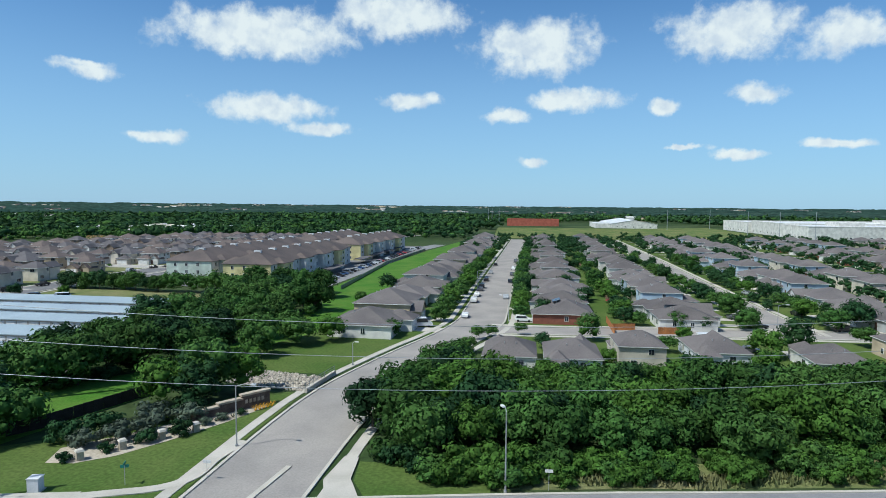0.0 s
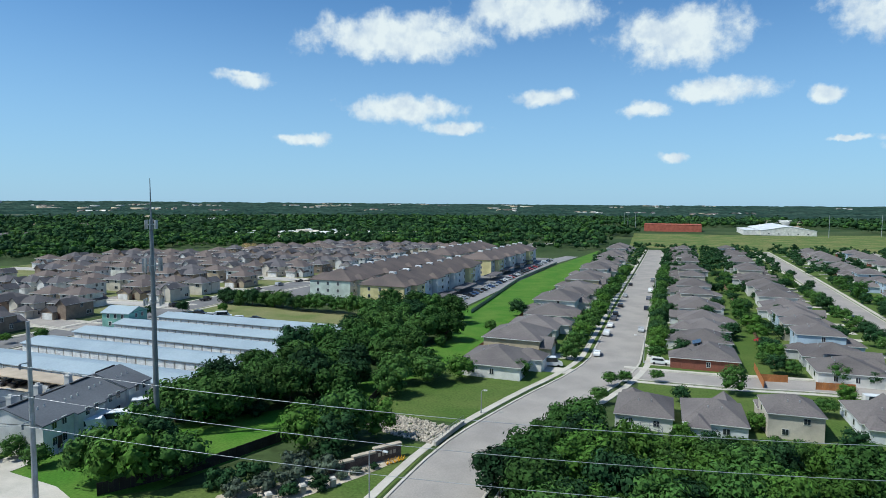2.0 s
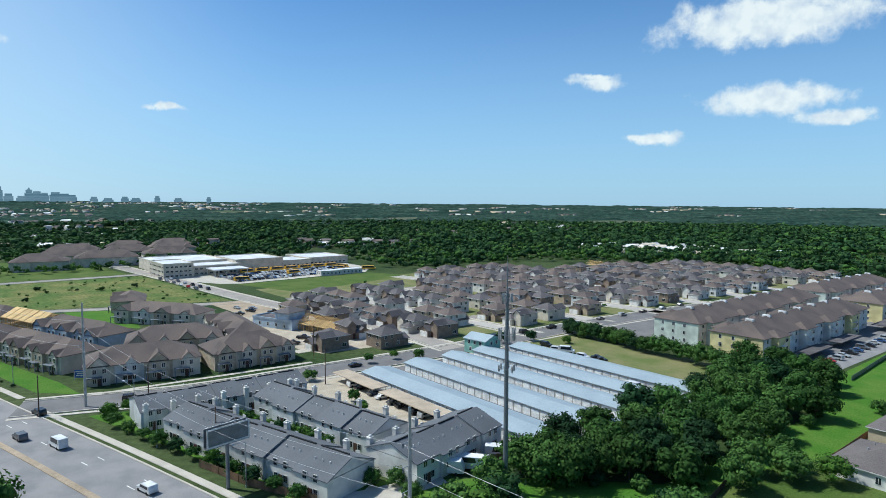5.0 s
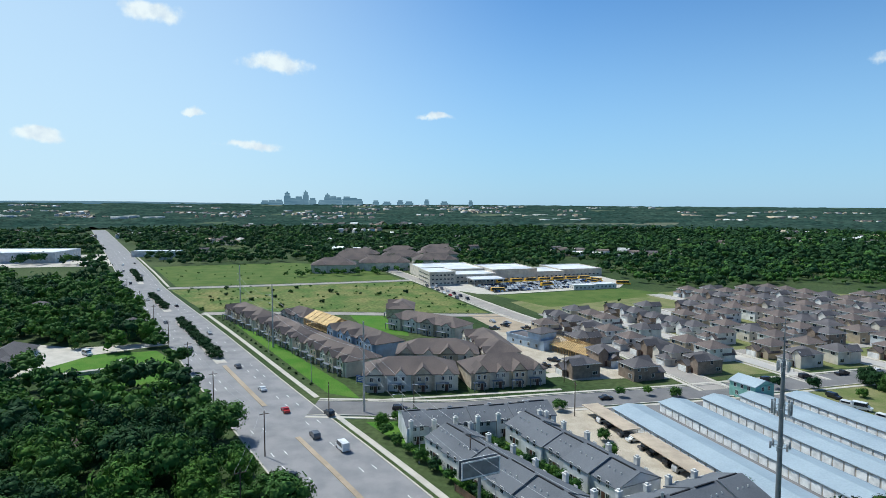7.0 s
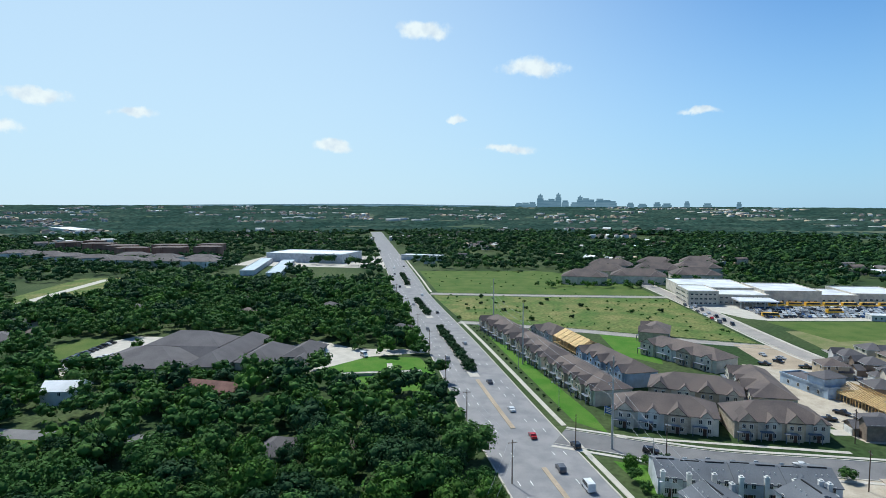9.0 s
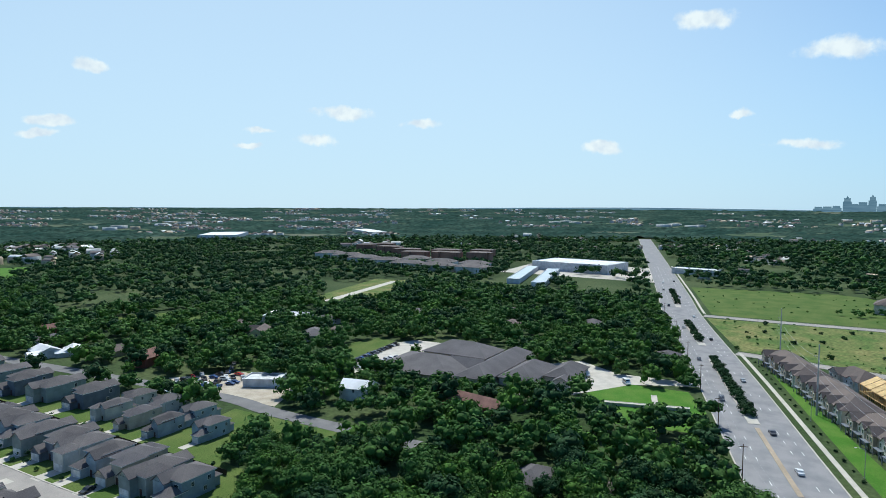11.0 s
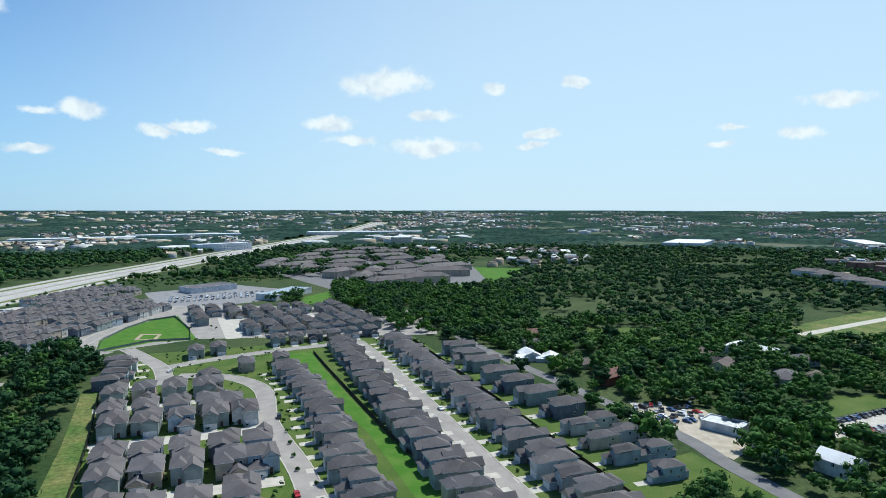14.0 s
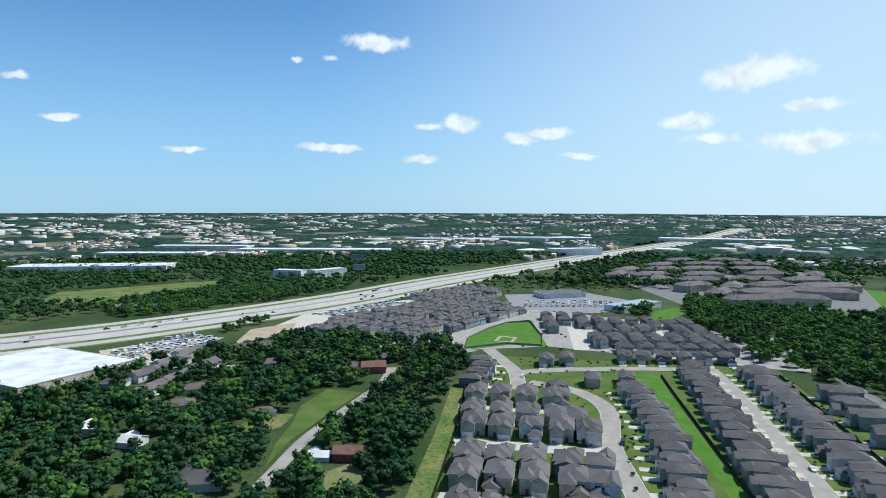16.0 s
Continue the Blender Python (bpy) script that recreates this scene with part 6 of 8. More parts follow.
for x, y, r, m in ((-9, 151, 2.0, "leaf_bright"), (-12, 147, 2.2, "leaf"), (-2, 154, 2.0, "leaf_deep"), (3, 140, 2.4, "leaf_bright"), (14, 150, 3.4, "leaf"), (16, 128, 2.6, "leaf"), (3, 117, 2.2, "leaf_bright"), (30, 141, 2.8, "leaf"), (36, 152, 2.4, "leaf_bright"), (50, 140, 4.6, "leaf_grey"), (29, 172, 3.0, "leaf"), (38, 168, 3.2, "leaf_deep"), (45, 168, 2.8, "leaf_deep"), (56, 170, 3.8, "leaf_bright"), (61, 152, 4.4, "leaf_deep"), (58, 190, 4.8, "leaf_deep"), (78, 172, 4.4, "leaf_deep"), (86, 178, 4.8, "leaf_deep"), (76, 154, 3.4, "leaf_deep"), (94, 160, 4.0, "leaf_bright"), (26, 190, 3.2, "leaf_bright"), (24, 182, 2.4, "leaf"), (-13, 133, 2.4, "leaf"), (30, 120, 3.0, "leaf"), (44, 122, 3.2, "leaf")):
    tree(x, y, r, r * 0.95, m, group="garden trees")
# condo trees
for k in range(11):
    tree(-170 + 6.4 * k, 35.5 + 1.75 * k, rng.uniform(1.9, 2.6), rng.uniform(2.2, 3.0), rng.choice(["leaf_bright", "leaf_deep", "leaf_bright"]), group="garden trees in front of the town houses")
for k in range(9):
    tree(-154 + 3.8 * k, 60.5 + 1.05 * k, rng.uniform(2.0, 2.6), rng.uniform(4.6, 5.8), "leaf", 3, group="narrow trees between town houses")
for x, y, r in ((-181, 46, 2.6), (-178, 36, 2.8), (-179, 41, 2.4), (-176, 92, 2.8), (-150, 92, 2.2), (-140, 88, 2.4), (-112, 104, 2.6), (-183, 118, 2.2), (-182, 128, 2.0), (-178, 136, 2.4), (-172, 188, 3.0), (-160, 196, 2.2), (-93, 70, 2.6), (-176, 176, 2.6)):
    tree(x, y, r, r * 1.2, rng.choice(["leaf_deep", "leaf"]), group="trees beside the collector street")
# hedges in the avenue's medians
for xa, xb, n in ((-362, -270, 16), (-466, -404, 8), (-636, -546, 8)):
    for k in range(n):
        x, y = along(avenue, xa + (xb - xa) * k / n)
        bush(x, y, rng.uniform(2.8, 3.7), "leaf_deep", "median hedges", "dark clipped hedge bush in the median")
# verge shrubs
for k in range(20):
    x, y = along(avenue, -380 + 8 * k)
    bush(x + 2, y + 22, rng.uniform(0.5, 0.9), "leaf_deep", "shrubs along the town houses", "small dark shrub in the verge")
for k in range(24):
    bush(-500 + rng.uniform(6, 115), rng.uniform(-40, 110), rng.uniform(1.0, 2.6), rng.choice(["leaf", "leaf_deep"]), "bushes in the meadow", "loose green meadow bush")
for k in range(15):
    bush(-131 + 1.75 * k + rng.uniform(-0.4, 0.4), 47.6 + 0.92 * k + rng.uniform(-0.5, 0.5), rng.uniform(1.5, 2.5), rng.choice(["leaf_bright", "leaf", "leaf_deep"]), "shrubs in front of the town houses", "full green shrub before the town houses")
# young trees beside the southern lanes
for k in range(17):
    y = -176 - 14.2 * k
    tree(-106.5, y, 0.9, 2.0, "leaf", group="young lane trees")
    tree(-34.5 + (-y - 230 > 0) * 5, y, 1.1, 2.2, "leaf_bright", group="young lane trees")

# woods south of the avenue, and round about
GROVE = Woods("woods", "dense green woods of broad crowns", ["leaf", "leaf_deep", "leaf", "leaf", "leaf_bright"])
gw = np.random.RandomState(11)
WEST = [(-52, 40), (-190, 6), (-330, -32), (-500, -80), (-560, -96), (-560, -330), (-420, -420), (-250, -470), (-196, -470), (-168, -400), (-170, -320), (-172, -172), (-138, -166), (-134, -138), (-60, -108)]
X, Y = scatter(WEST, 8.8, 21, 0.5, -0.3, 0.95)
# gaps with gardens among the trees farther from the avenue
gap = np.array([noise.noise((x * 0.022, y * 0.022, 1.7)) + 0.4 * noise.noise((x * 0.06, y * 0.06, 5.2)) for x, y in zip(X, Y)])
ok = (gap < 0.38) | (Y > -165)
X, Y = X[ok], Y[ok]
near = np.hypot(X, Y) < 190
GROVE.add(NEARC, X[near], Y[near], 4.4, 7.6, gw)
far = (np.hypot(X, Y) >= 190) & (np.hypot(X, Y) < 470)
GROVE.add(MIDC, X[far], Y[far], 4.0, 7.8, gw)
far = np.hypot(X, Y) >= 470
GROVE.add(GARDENC, X[far], Y[far], 4.4, 8.0, gw)
for k in range(46):
    x, y = -176 + 6.4 * (k % 7) + gw.uniform(-2.4, 2.4), -158 + 7.2 * (k // 7) + gw.uniform(-2.4, 2.4)
    if (y > -150 or x < -150) and not (x < -161 and y < -126):
        GROVE.add(NEARC, [x], [y], 3.6, 5.8, gw)
EAST = [(56, -150), (120, -150), (240, -150), (330, -280), (300, -350), (268, -396), (255, -440), (226, -492), (180, -498), (110, -488), (85, -470), (66, -440), (70, -380), (62, -300)]
X, Y = scatter(EAST, 9.2, 22, 3.2, 0.0, 0.88)
for k, tone in enumerate((1, 0, 1)):
    GROVE.add(MIDC, X[k::3], Y[k::3], 4.0, 8.2, gw, mats=tone)
X, Y = scatter([(-168, -400), (-196, -470), (-250, -470), (-330, -640), (-310, -730), (-230, -735), (-140, -810), (-122, -742), (-120, -668), (-104, -642), (-127, -575), (-128, -486), (-152, -470)], 10.0, 23, -1, -1, 0.86)
GROVE.add(MIDC, X, Y, 4.2, 8.0, gw)
for poly in ([(-46, -690), (-72, -642), (-90, -700), (-70, -730)], [(284, -490), (300, -500), (304, -560), (286, -560)], [(436, -540), (346, -690), (330, -800), (372, -830), (470, -760), (510, -640), (500, -580)]):
    X, Y = scatter(poly, 8.4, 27, -1, -1, 0.9)
    GROVE.add(MIDC, X, Y, 3.6, 6.2, gw)
X, Y = scatter([(-556, 40), (-790, 50), (-800, 270), (-560, 250)], 13, 28, -1, -1, 0.75)
GROVE.add(GARDENC, X, Y, 3.6, 5.6, gw)
X, Y = scatter([(-138, -150), (50, -150), (60, -455), (-138, -455)], 5.5, 41, 0.3, -2.0, 0.55)
ok = (X < -80) | (X > -48)
GROVE.add(LOWC, X[ok], Y[ok], 0.9, 1.9, gw, mats=1)
for poly, sp in (([(-397, -12), (-500, -58), (-500, 122), (-345, 132), (-377, 40)], 11.0), ([(-516, -58), (-680, -98), (-690, 30), (-640, 105), (-515, 118)], 17.0)):
    P = np.array(poly, float)
    X, Y = [a.ravel() for a in np.meshgrid(np.arange(P[:, 0].min(), P[:, 0].max(), sp), np.arange(P[:, 1].min(), P[:, 1].max(), sp))]
    X, Y = X + gw.uniform(-0.48, 0.48, len(X)) * sp, Y + gw.uniform(-0.48, 0.48, len(X)) * sp
    ok = inside(P, X, Y) & (np.array([noise.noise((x * 0.02, y * 0.02, 9.1)) for x, y in zip(X, Y)]) > -0.05)
    GROVE.add(LOWC, X[ok], Y[ok], 0.5, 1.9, gw, 0.6, mats=0)
X = np.concatenate([-562 - 0.06 * np.arange(0, 190, 9.0), -556 + np.zeros(8)]); Y = np.concatenate([24 + np.arange(0, 190, 9.0), gw.uniform(30, 118, 8)])
GROVE.add(GARDENC, X + gw.uniform(-3, 3, len(X)), Y + gw.uniform(-3, 3, len(X)), 2.8, 4.8, gw)
X, Y = scatter([(-398, 300), (-440, 296), (-520, 305), (-560, 330), (-520, 480), (-300, 620), (-140, 560), (-140, 512), (-262, 545), (-402, 425)], 11.0, 33, 0.0, 1.0, 0.85)
GROVE.add(LOWC, X, Y, 3.6, 7.0, gw)
# trees between the houses, the depot and the freeway
X, Y = scatter([(205, -560), (222, -700), (140, -960), (-70, -1010), (-90, -850), (60, -830), (100, -760), (180, -690)], 12.0, 34, -1.0, -1.5, 0.5)
GROVE.add(LOWC, X, Y, 2.8, 5.4, gw)
# garden trees between the farther northern houses
X, Y = scatter([(-50, 400), (-50, 600), (270, 640), (270, 170), (100, 170), (100, 395)], 9.5, 24, -2.0, -3.5, 0.8)
GROVE.add(GARDENC, X, Y, 2.6, 4.6, gw, mats=1)
X, Y = scatter([(-4, 180), (100, 180), (100, 400), (-4, 400)], 10, 29, -2.0, -3.5, 0.6)
GROVE.add(NEARC, X, Y, 2.0, 3.8, gw, mats=1)
X, Y = scatter([(-200, 165), (-375, 165), (-375, 420), (-180, 520)], 17, 25, -1.0, -2, 0.4)
GROVE.add(LOWC, X, Y, 1.4, 2.4, gw)
X, Y = scatter([(-190, -470), (60, -470), (230, -520), (60, -720), (-190, -600)], 16, 26, -1.0, -2, 0.5)
GROVE.add(LOWC, X, Y, 1.8, 3.0, gw)
for x, y, r, h in OVERFLOW:
    GROVE.add(NEARC, [x], [y], r, r * 1.01, gw, 1.05)
GROVE.done()

FAR = Woods("woods", "far green woods", ["woods", "leaf_deep", "woods", "leaf"])
gf = np.random.RandomState(12)
for poly, sp in (([(-500, -100), (-1000, -210), (-1000, -760), (-300, -760), (-250, -470), (-420, -420)], 10.5),
                 ([(-300, -660), (-1000, -760), (-900, -1000), (-480, -1000), (-400, -860)], 11.5),
                 ([(-640, 130), (-1000, 40), (-1000, 700), (-400, 900), (-130, 900), (-45, 640), (-62, 560), (-140, 500), (-260, 540), (-400, 420), (-400, 330), (-480, 310), (-560, 260)], 10.5),
                 ([(-680, -96), (-1000, -180), (-1000, 60), (-640, 120), (-690, 40)], 11.0),
                 ([(330, -700), (480, -560), (620, -300), (950, -300), (950, -900), (240, -1000)], 11.5),
                 ([(640, -150), (480, -350), (330, -280), (240, -150), (300, -60), (700, -60)], 11.0)):
    X, Y = scatter(poly, sp * 1.18, 31, -3.0, 0.0, 0.96)
    gap = np.array([noise.noise((x * 0.014, y * 0.014, 1.7)) + 0.4 * noise.noise((x * 0.05, y * 0.05, 5.2)) for x, y in zip(X, Y)])
    X, Y = X[gap < 0.3], Y[gap < 0.3]
    FAR.add(LOWC, X, Y, 5.2, 8.8, gf, 0.9)

INNER = np.array([(-1000, 60), (-1000, 700), (-400, 900), (-130, 900), (-40, 900), (-40, 620), (330, 640), (300, 1000), (-40, 930), (-420, 930), (-1020, 720), (-1020, -800), (-900, -1010), (-480, -1010), (-300, -900), (0, -900), (240, -1010), (970, -910), (970, -280), (500, -280), (0, 0)])
FARLINES = ((np.array(fline), 60), (np.array(avenue), 22))


def clear_of_lines(x, y):
    ok = np.ones(len(x), bool)
    for line, half in FARLINES:
        for p, q in zip(line[:-1], line[1:]):
            d = q - p
            t = np.clip(((x - p[0]) * d[0] + (y - p[1]) * d[1]) / (d @ d), 0, 1)
            ok &= np.hypot(x - p[0] - t * d[0], y - p[1] - t * d[1]) > half
    return ok


def openness(x, y):
    """Low where the plain lies open: fields, yards and settlements."""
    return np.array([noise.noise((u * 0.0034, v * 0.0034, 3.1)) + 0.5 * noise.noise((u * 0.011, v * 0.011, 7.7)) for u, v in zip(x, y)])


# single crowns between the near woods and the joined canopy
R, X, Y = [800.0], [], []
while R[-1] < 1560:
    step = 12 + (R[-1] - 800) * 0.011
    a = np.radians(np.arange(-38, 234, np.degrees(step / R[-1])))
    a = a + gf.uniform(-0.45, 0.45, len(a)) * step / R[-1]
    q = R[-1] + gf.uniform(-0.45, 0.45, len(a)) * step
    X.append(-np.sin(a) * q); Y.append(np.cos(a) * q)
    R.append(R[-1] + step)
X, Y = np.concatenate(X), np.concatenate(Y)
ok = clear_of_lines(X, Y) & ~inside(INNER, X, Y) & free_mask(X, Y)
X, Y = X[ok], Y[ok]
ok = openness(X, Y) > -0.40
FAR.add(TINYC, X[ok], Y[ok], 5.6, 9.6, gf, 0.9)
FAR.done()


# wooded land out to the horizon: one uneven sheet of crowns with open fields in it
def wooded_sheet():
    g = np.random.RandomState(5)
    A = np.radians(np.arange(-40, 236, 0.34))
    R = [1500.0]
    while R[-1] < 4850:
        R.append(R[-1] * 1.0085 + 1)
    R = np.array(R)
    RR, AA = np.meshgrid(R, A, indexing="ij")
    RR = RR + g.uniform(-0.3, 0.3, RR.shape) * RR * 0.0085
    sx, sy = (-np.sin(AA) * RR).ravel(), (np.cos(AA) * RR).ravel()
    low = openness(sx, sy)
    open_land = low < -0.24
    z = np.where(open_land, 0.5, 4.5 + g.uniform(-4.0, 4.5, len(sx)) + 2.0 * low) + rise(sx, sy)
    gone = ~clear_of_lines(sx, sy)
    for poly in CLEAR:
        gone |= inside(poly, sx, sy)
    n, m = RR.shape
    i = np.arange(n * m).reshape(n, m)
    a, b, c, d = i[:-1, :-1].ravel(), i[1:, :-1].ravel(), i[1:, 1:].ravel(), i[:-1, 1:].ravel()
    keep = ~(gone[a] | gone[b] | gone[c] | gone[d])
    a, b, c, d = a[keep], b[keep], c[keep], d[keep]
    F = np.concatenate([np.stack([a, d, c], 1), np.stack([a, c, b], 1)])
    bare = np.tile(open_land[a] & open_land[b] & open_land[c] & open_land[d], 2)
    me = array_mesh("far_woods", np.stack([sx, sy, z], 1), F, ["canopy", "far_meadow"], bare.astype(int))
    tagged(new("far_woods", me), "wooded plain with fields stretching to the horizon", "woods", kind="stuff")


wooded_sheet()

# ---- far things ----
def ring_backdrop():
    # haze over the far hills is put into a blue that glows by itself
    m = bpy.data.materials.new("distance")
    m.use_nodes = True
    nt = m.node_tree
    N, Lk = nt.nodes.new, nt.links.new
    nt.nodes.clear()
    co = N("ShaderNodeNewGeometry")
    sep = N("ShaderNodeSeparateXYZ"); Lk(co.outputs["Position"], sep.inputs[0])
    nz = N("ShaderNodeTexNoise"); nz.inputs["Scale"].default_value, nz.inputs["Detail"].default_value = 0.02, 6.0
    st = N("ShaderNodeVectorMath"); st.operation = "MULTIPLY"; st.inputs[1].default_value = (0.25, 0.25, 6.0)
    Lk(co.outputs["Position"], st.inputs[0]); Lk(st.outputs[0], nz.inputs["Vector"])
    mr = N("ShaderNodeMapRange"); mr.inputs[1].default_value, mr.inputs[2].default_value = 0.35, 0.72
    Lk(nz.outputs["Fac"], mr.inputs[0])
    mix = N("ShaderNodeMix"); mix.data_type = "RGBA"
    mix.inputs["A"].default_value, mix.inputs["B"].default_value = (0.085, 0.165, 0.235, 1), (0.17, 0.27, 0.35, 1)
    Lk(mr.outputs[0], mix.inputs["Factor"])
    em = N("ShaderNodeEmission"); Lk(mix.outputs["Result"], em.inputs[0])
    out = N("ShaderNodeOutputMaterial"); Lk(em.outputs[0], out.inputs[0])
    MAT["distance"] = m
    V, F = [], []
    for k in range(400):
        deg = -45 + k * 0.71
        a = radians(deg)
        h = float(skyline_height(deg)) + 4 * noise.noise((k * 0.06, 1.3, 0)) + 2.0 * noise.noise((k * 0.35, 4.3, 0))
        if 85 < deg < 125:
            h += 14 * math.sin((deg - 85) / 40 * math.pi)
        x, y = -math.sin(a) * 4870, math.cos(a) * 4870
        V += [(x, y, -5), (x, y, h)]
        if k:
            i = 2 * k
            F += [(i - 2, i, i + 1), (i - 2, i + 1, i - 1)]
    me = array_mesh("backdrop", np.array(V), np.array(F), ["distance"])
    ob = tagged(new("backdrop", me), "glowing blue backdrop of hills with horizon haze painted in", "hills", kind="structure")


ring_backdrop()


def polar(az, dist):
    a = radians(az)
    return -math.sin(a) * dist, math.cos(a) * dist


# city skyline: the towers glow in the backdrop's haze colour, not their own
for az, w, h in ((87.4, 40, 120), (85.8, 36, 128), (86.4, 55, 95), (86.9, 40, 84), (88.1, 50, 72), (85.2, 44, 84), (84.4, 46, 70), (83.9, 40, 108), (83.4, 50, 100), (82.9, 40, 90), (82.2, 60, 96), (81.6, 70, 86), (81.1, 50, 78), (88.7, 60, 68), (79.6, 40, 76), (78.6, 60, 68), (77.4, 40, 78), (76.6, 60, 70), (75.0, 30, 84), (73.4, 50, 70), (71.0, 26, 78), (89.3, 50, 66)):
    h -= 9 if az < 80.5 else 0
    x, y = polar(az, 4700 + (w * 7) % 90)
    b = thing("tower_block", "city tower on the skyline glowing in a haze grey-blue", "skyscraper", "city skyline")
    bm = bmesh.new(); box(bm, -w / 2, w / 2, -w / 3, w / 3, 0, h * 0.82 + 8); part("shaft", bm, "distance", b)
    bm = bmesh.new(); box(bm, -w * 0.36, w * 0.36, -w / 4, w / 4, h * 0.82 + 8.05, h + 8)
    if w < 42 and h > 105:
        tube(bm, (0, 0, h + 8), (0, 0, h + 22), w * 0.22, 1.0, 6)
    part("crown", bm, "distance", b)
    b.matrix_basis = pose(x, y, 0, 0, 0, az + w)

# roofs on the plain: settlements of small gabled houses, and yards of wide flat halls
def roofs(name, label, spots, mats, seed):
    """spots: bearings, distances, number of settlements, houses in each, widths, wall heights, and 1 for gables or 0 for flat roofs."""
    g = np.random.RandomState(seed)
    V, F, M, n = [], [], [], 0
    bv = np.array([(x, y, z) for z in (0, 1) for x, y in ((-.5, -.5), (.5, -.5), (.5, .5), (-.5, .5))] + [(-.5, 0, 1), (.5, 0, 1)], float)
    walls = [(0, 1, 5), (0, 5, 4), (1, 2, 6), (1, 6, 5), (2, 3, 7), (2, 7, 6), (3, 0, 4), (3, 4, 7), (4, 7, 8), (5, 9, 6)]
    bf = np.array(walls + [(4, 5, 9), (4, 9, 8), (7, 8, 9), (7, 9, 6)])
    lots = []
    for az0, az1, d0, d1, towns, count, w0, w1, h0, h1, gabled in spots:
        for t in range(towns):
            cx, cy = polar(g.uniform(az0, az1), math.sqrt(g.uniform(d0 * d0, d1 * d1)))
            turn, pitch = g.uniform(0, 1.57), w1 * (1.5 if gabled else 1.9)
            side = max(2, int(math.sqrt(count * 2.2)))
            for k in g.permutation(side * side)[:count]:
                u, v = (k % side - side / 2) * pitch + g.uniform(-3, 3), (k // side - side / 2) * pitch * 0.9 + g.uniform(-3, 3)
                lots.append((cx + u * math.cos(turn) - v * math.sin(turn), cy + u * math.sin(turn) + v * math.cos(turn), turn, g.uniform(w0, w1), g.uniform(h0, h1), gabled))
    lots = np.array(lots)
    far_off = np.hypot(lots[:, 0], lots[:, 1])
    lots = lots[free_mask(lots[:, 0], lots[:, 1]) & (far_off > 720) & (far_off < 4700)]
    for (x, y, turn, w, h, gabled), up in zip(lots, rise(lots[:, 0], lots[:, 1])):
        d, a = w * g.uniform(0.5, 0.9), turn + (1.57 if g.rand() < 0.3 else 0)
        q = bv * (w, d, h)
        q[8:, 2] += d * 0.28 if gabled else 0.05
        c, s = math.cos(a), math.sin(a)
        V.append(np.stack([q[:, 0] * c - q[:, 1] * s + x, q[:, 0] * s + q[:, 1] * c + y, q[:, 2] + up], 1))
        F.append(bf + n); n += 10
        M.append(np.array([g.choice((1, 3))] * len(walls) + [g.randint(len(mats)) if gabled else g.choice((0, 3, 3, 1))] * 4))
    me = array_mesh(name, np.concatenate(V), np.concatenate(F), mats, np.concatenate(M))
    tagged(new(name, me), label, "buildings", kind="stuff")


ROOFS = ["metal_white", "siding_tan", "shingle", "clad_pale", "shingle_brown", "shingle_dark", "shingle", "shingle_brown"]
roofs("far_buildings", "roofs of far houses among trees", [(-30, 60, 1200, 4500, 34, 7, 10, 20, 6, 9, 1), (36, 130, 760, 1500, 40, 6, 10, 15, 4, 7.5, 1), (60, 130, 1500, 4600, 64, 8, 11, 22, 7, 10, 1), (125, 165, 1000, 4600, 90, 10, 11, 22, 7, 10, 1), (150, 236, 1400, 4600, 130, 13, 11, 22, 7, 10, 1)], ROOFS, 3)
roofs("far_buildings", "pale flat roofs of far halls", [(-30, 60, 1800, 4500, 7, 3, 24, 55, 8, 12, 0), (60, 150, 1800, 4600, 20, 4, 24, 55, 8, 12, 0), (150, 236, 1600, 4600, 62, 6, 26, 75, 8, 12, 0)], ROOFS, 6)
# trailer park and small roofs north-west
roofs("far_buildings", "pale trailer roofs among trees", [(22, 34, 640, 880, 5, 22, 8, 14, 3.5, 5, 1)], ["metal_white", "siding_beige", "siding_grey", "siding_white"], 4)


def steel_pole(x, y, h, arms, r=0):
    p = thing("power_pole", "tall grey steel power pole with insulator arms", "power pole", "power poles")
    bm = bmesh.new(); tube(bm, (0, 0, 0), (0, 0, h), 0.38, 0.2, 12); part("shaft", bm, "galvanised", p)
    for z in arms:
        bm = bmesh.new(); tube(bm, (0, 0, z), (0, -1.5, z + 0.15), 0.08, 0.05, 6); arm = part("arm", bm, "galvanised", p)
        bm = bmesh.new()
        for k in range(4):
            tube(bm, (0, -1.5, z + 0.1 - k * 0.16), (0, -1.5, z - k * 0.16), 0.12, 0.12, 8)
        part("insulator", bm, "steel", arm)
    p.matrix_basis = pose(x, y, 0, 0, 0, r)


def hall(label, cat, x, y, r, w, d, h, wall="siding_white", roof="metal_white", name="warehouse", rows=()):
    block(name, label, cat, (x, y), r, [(-w / 2, w / 2, -d / 2, d / 2, h, "flat", 0)], wall, roof, rows, parapet=0.5)


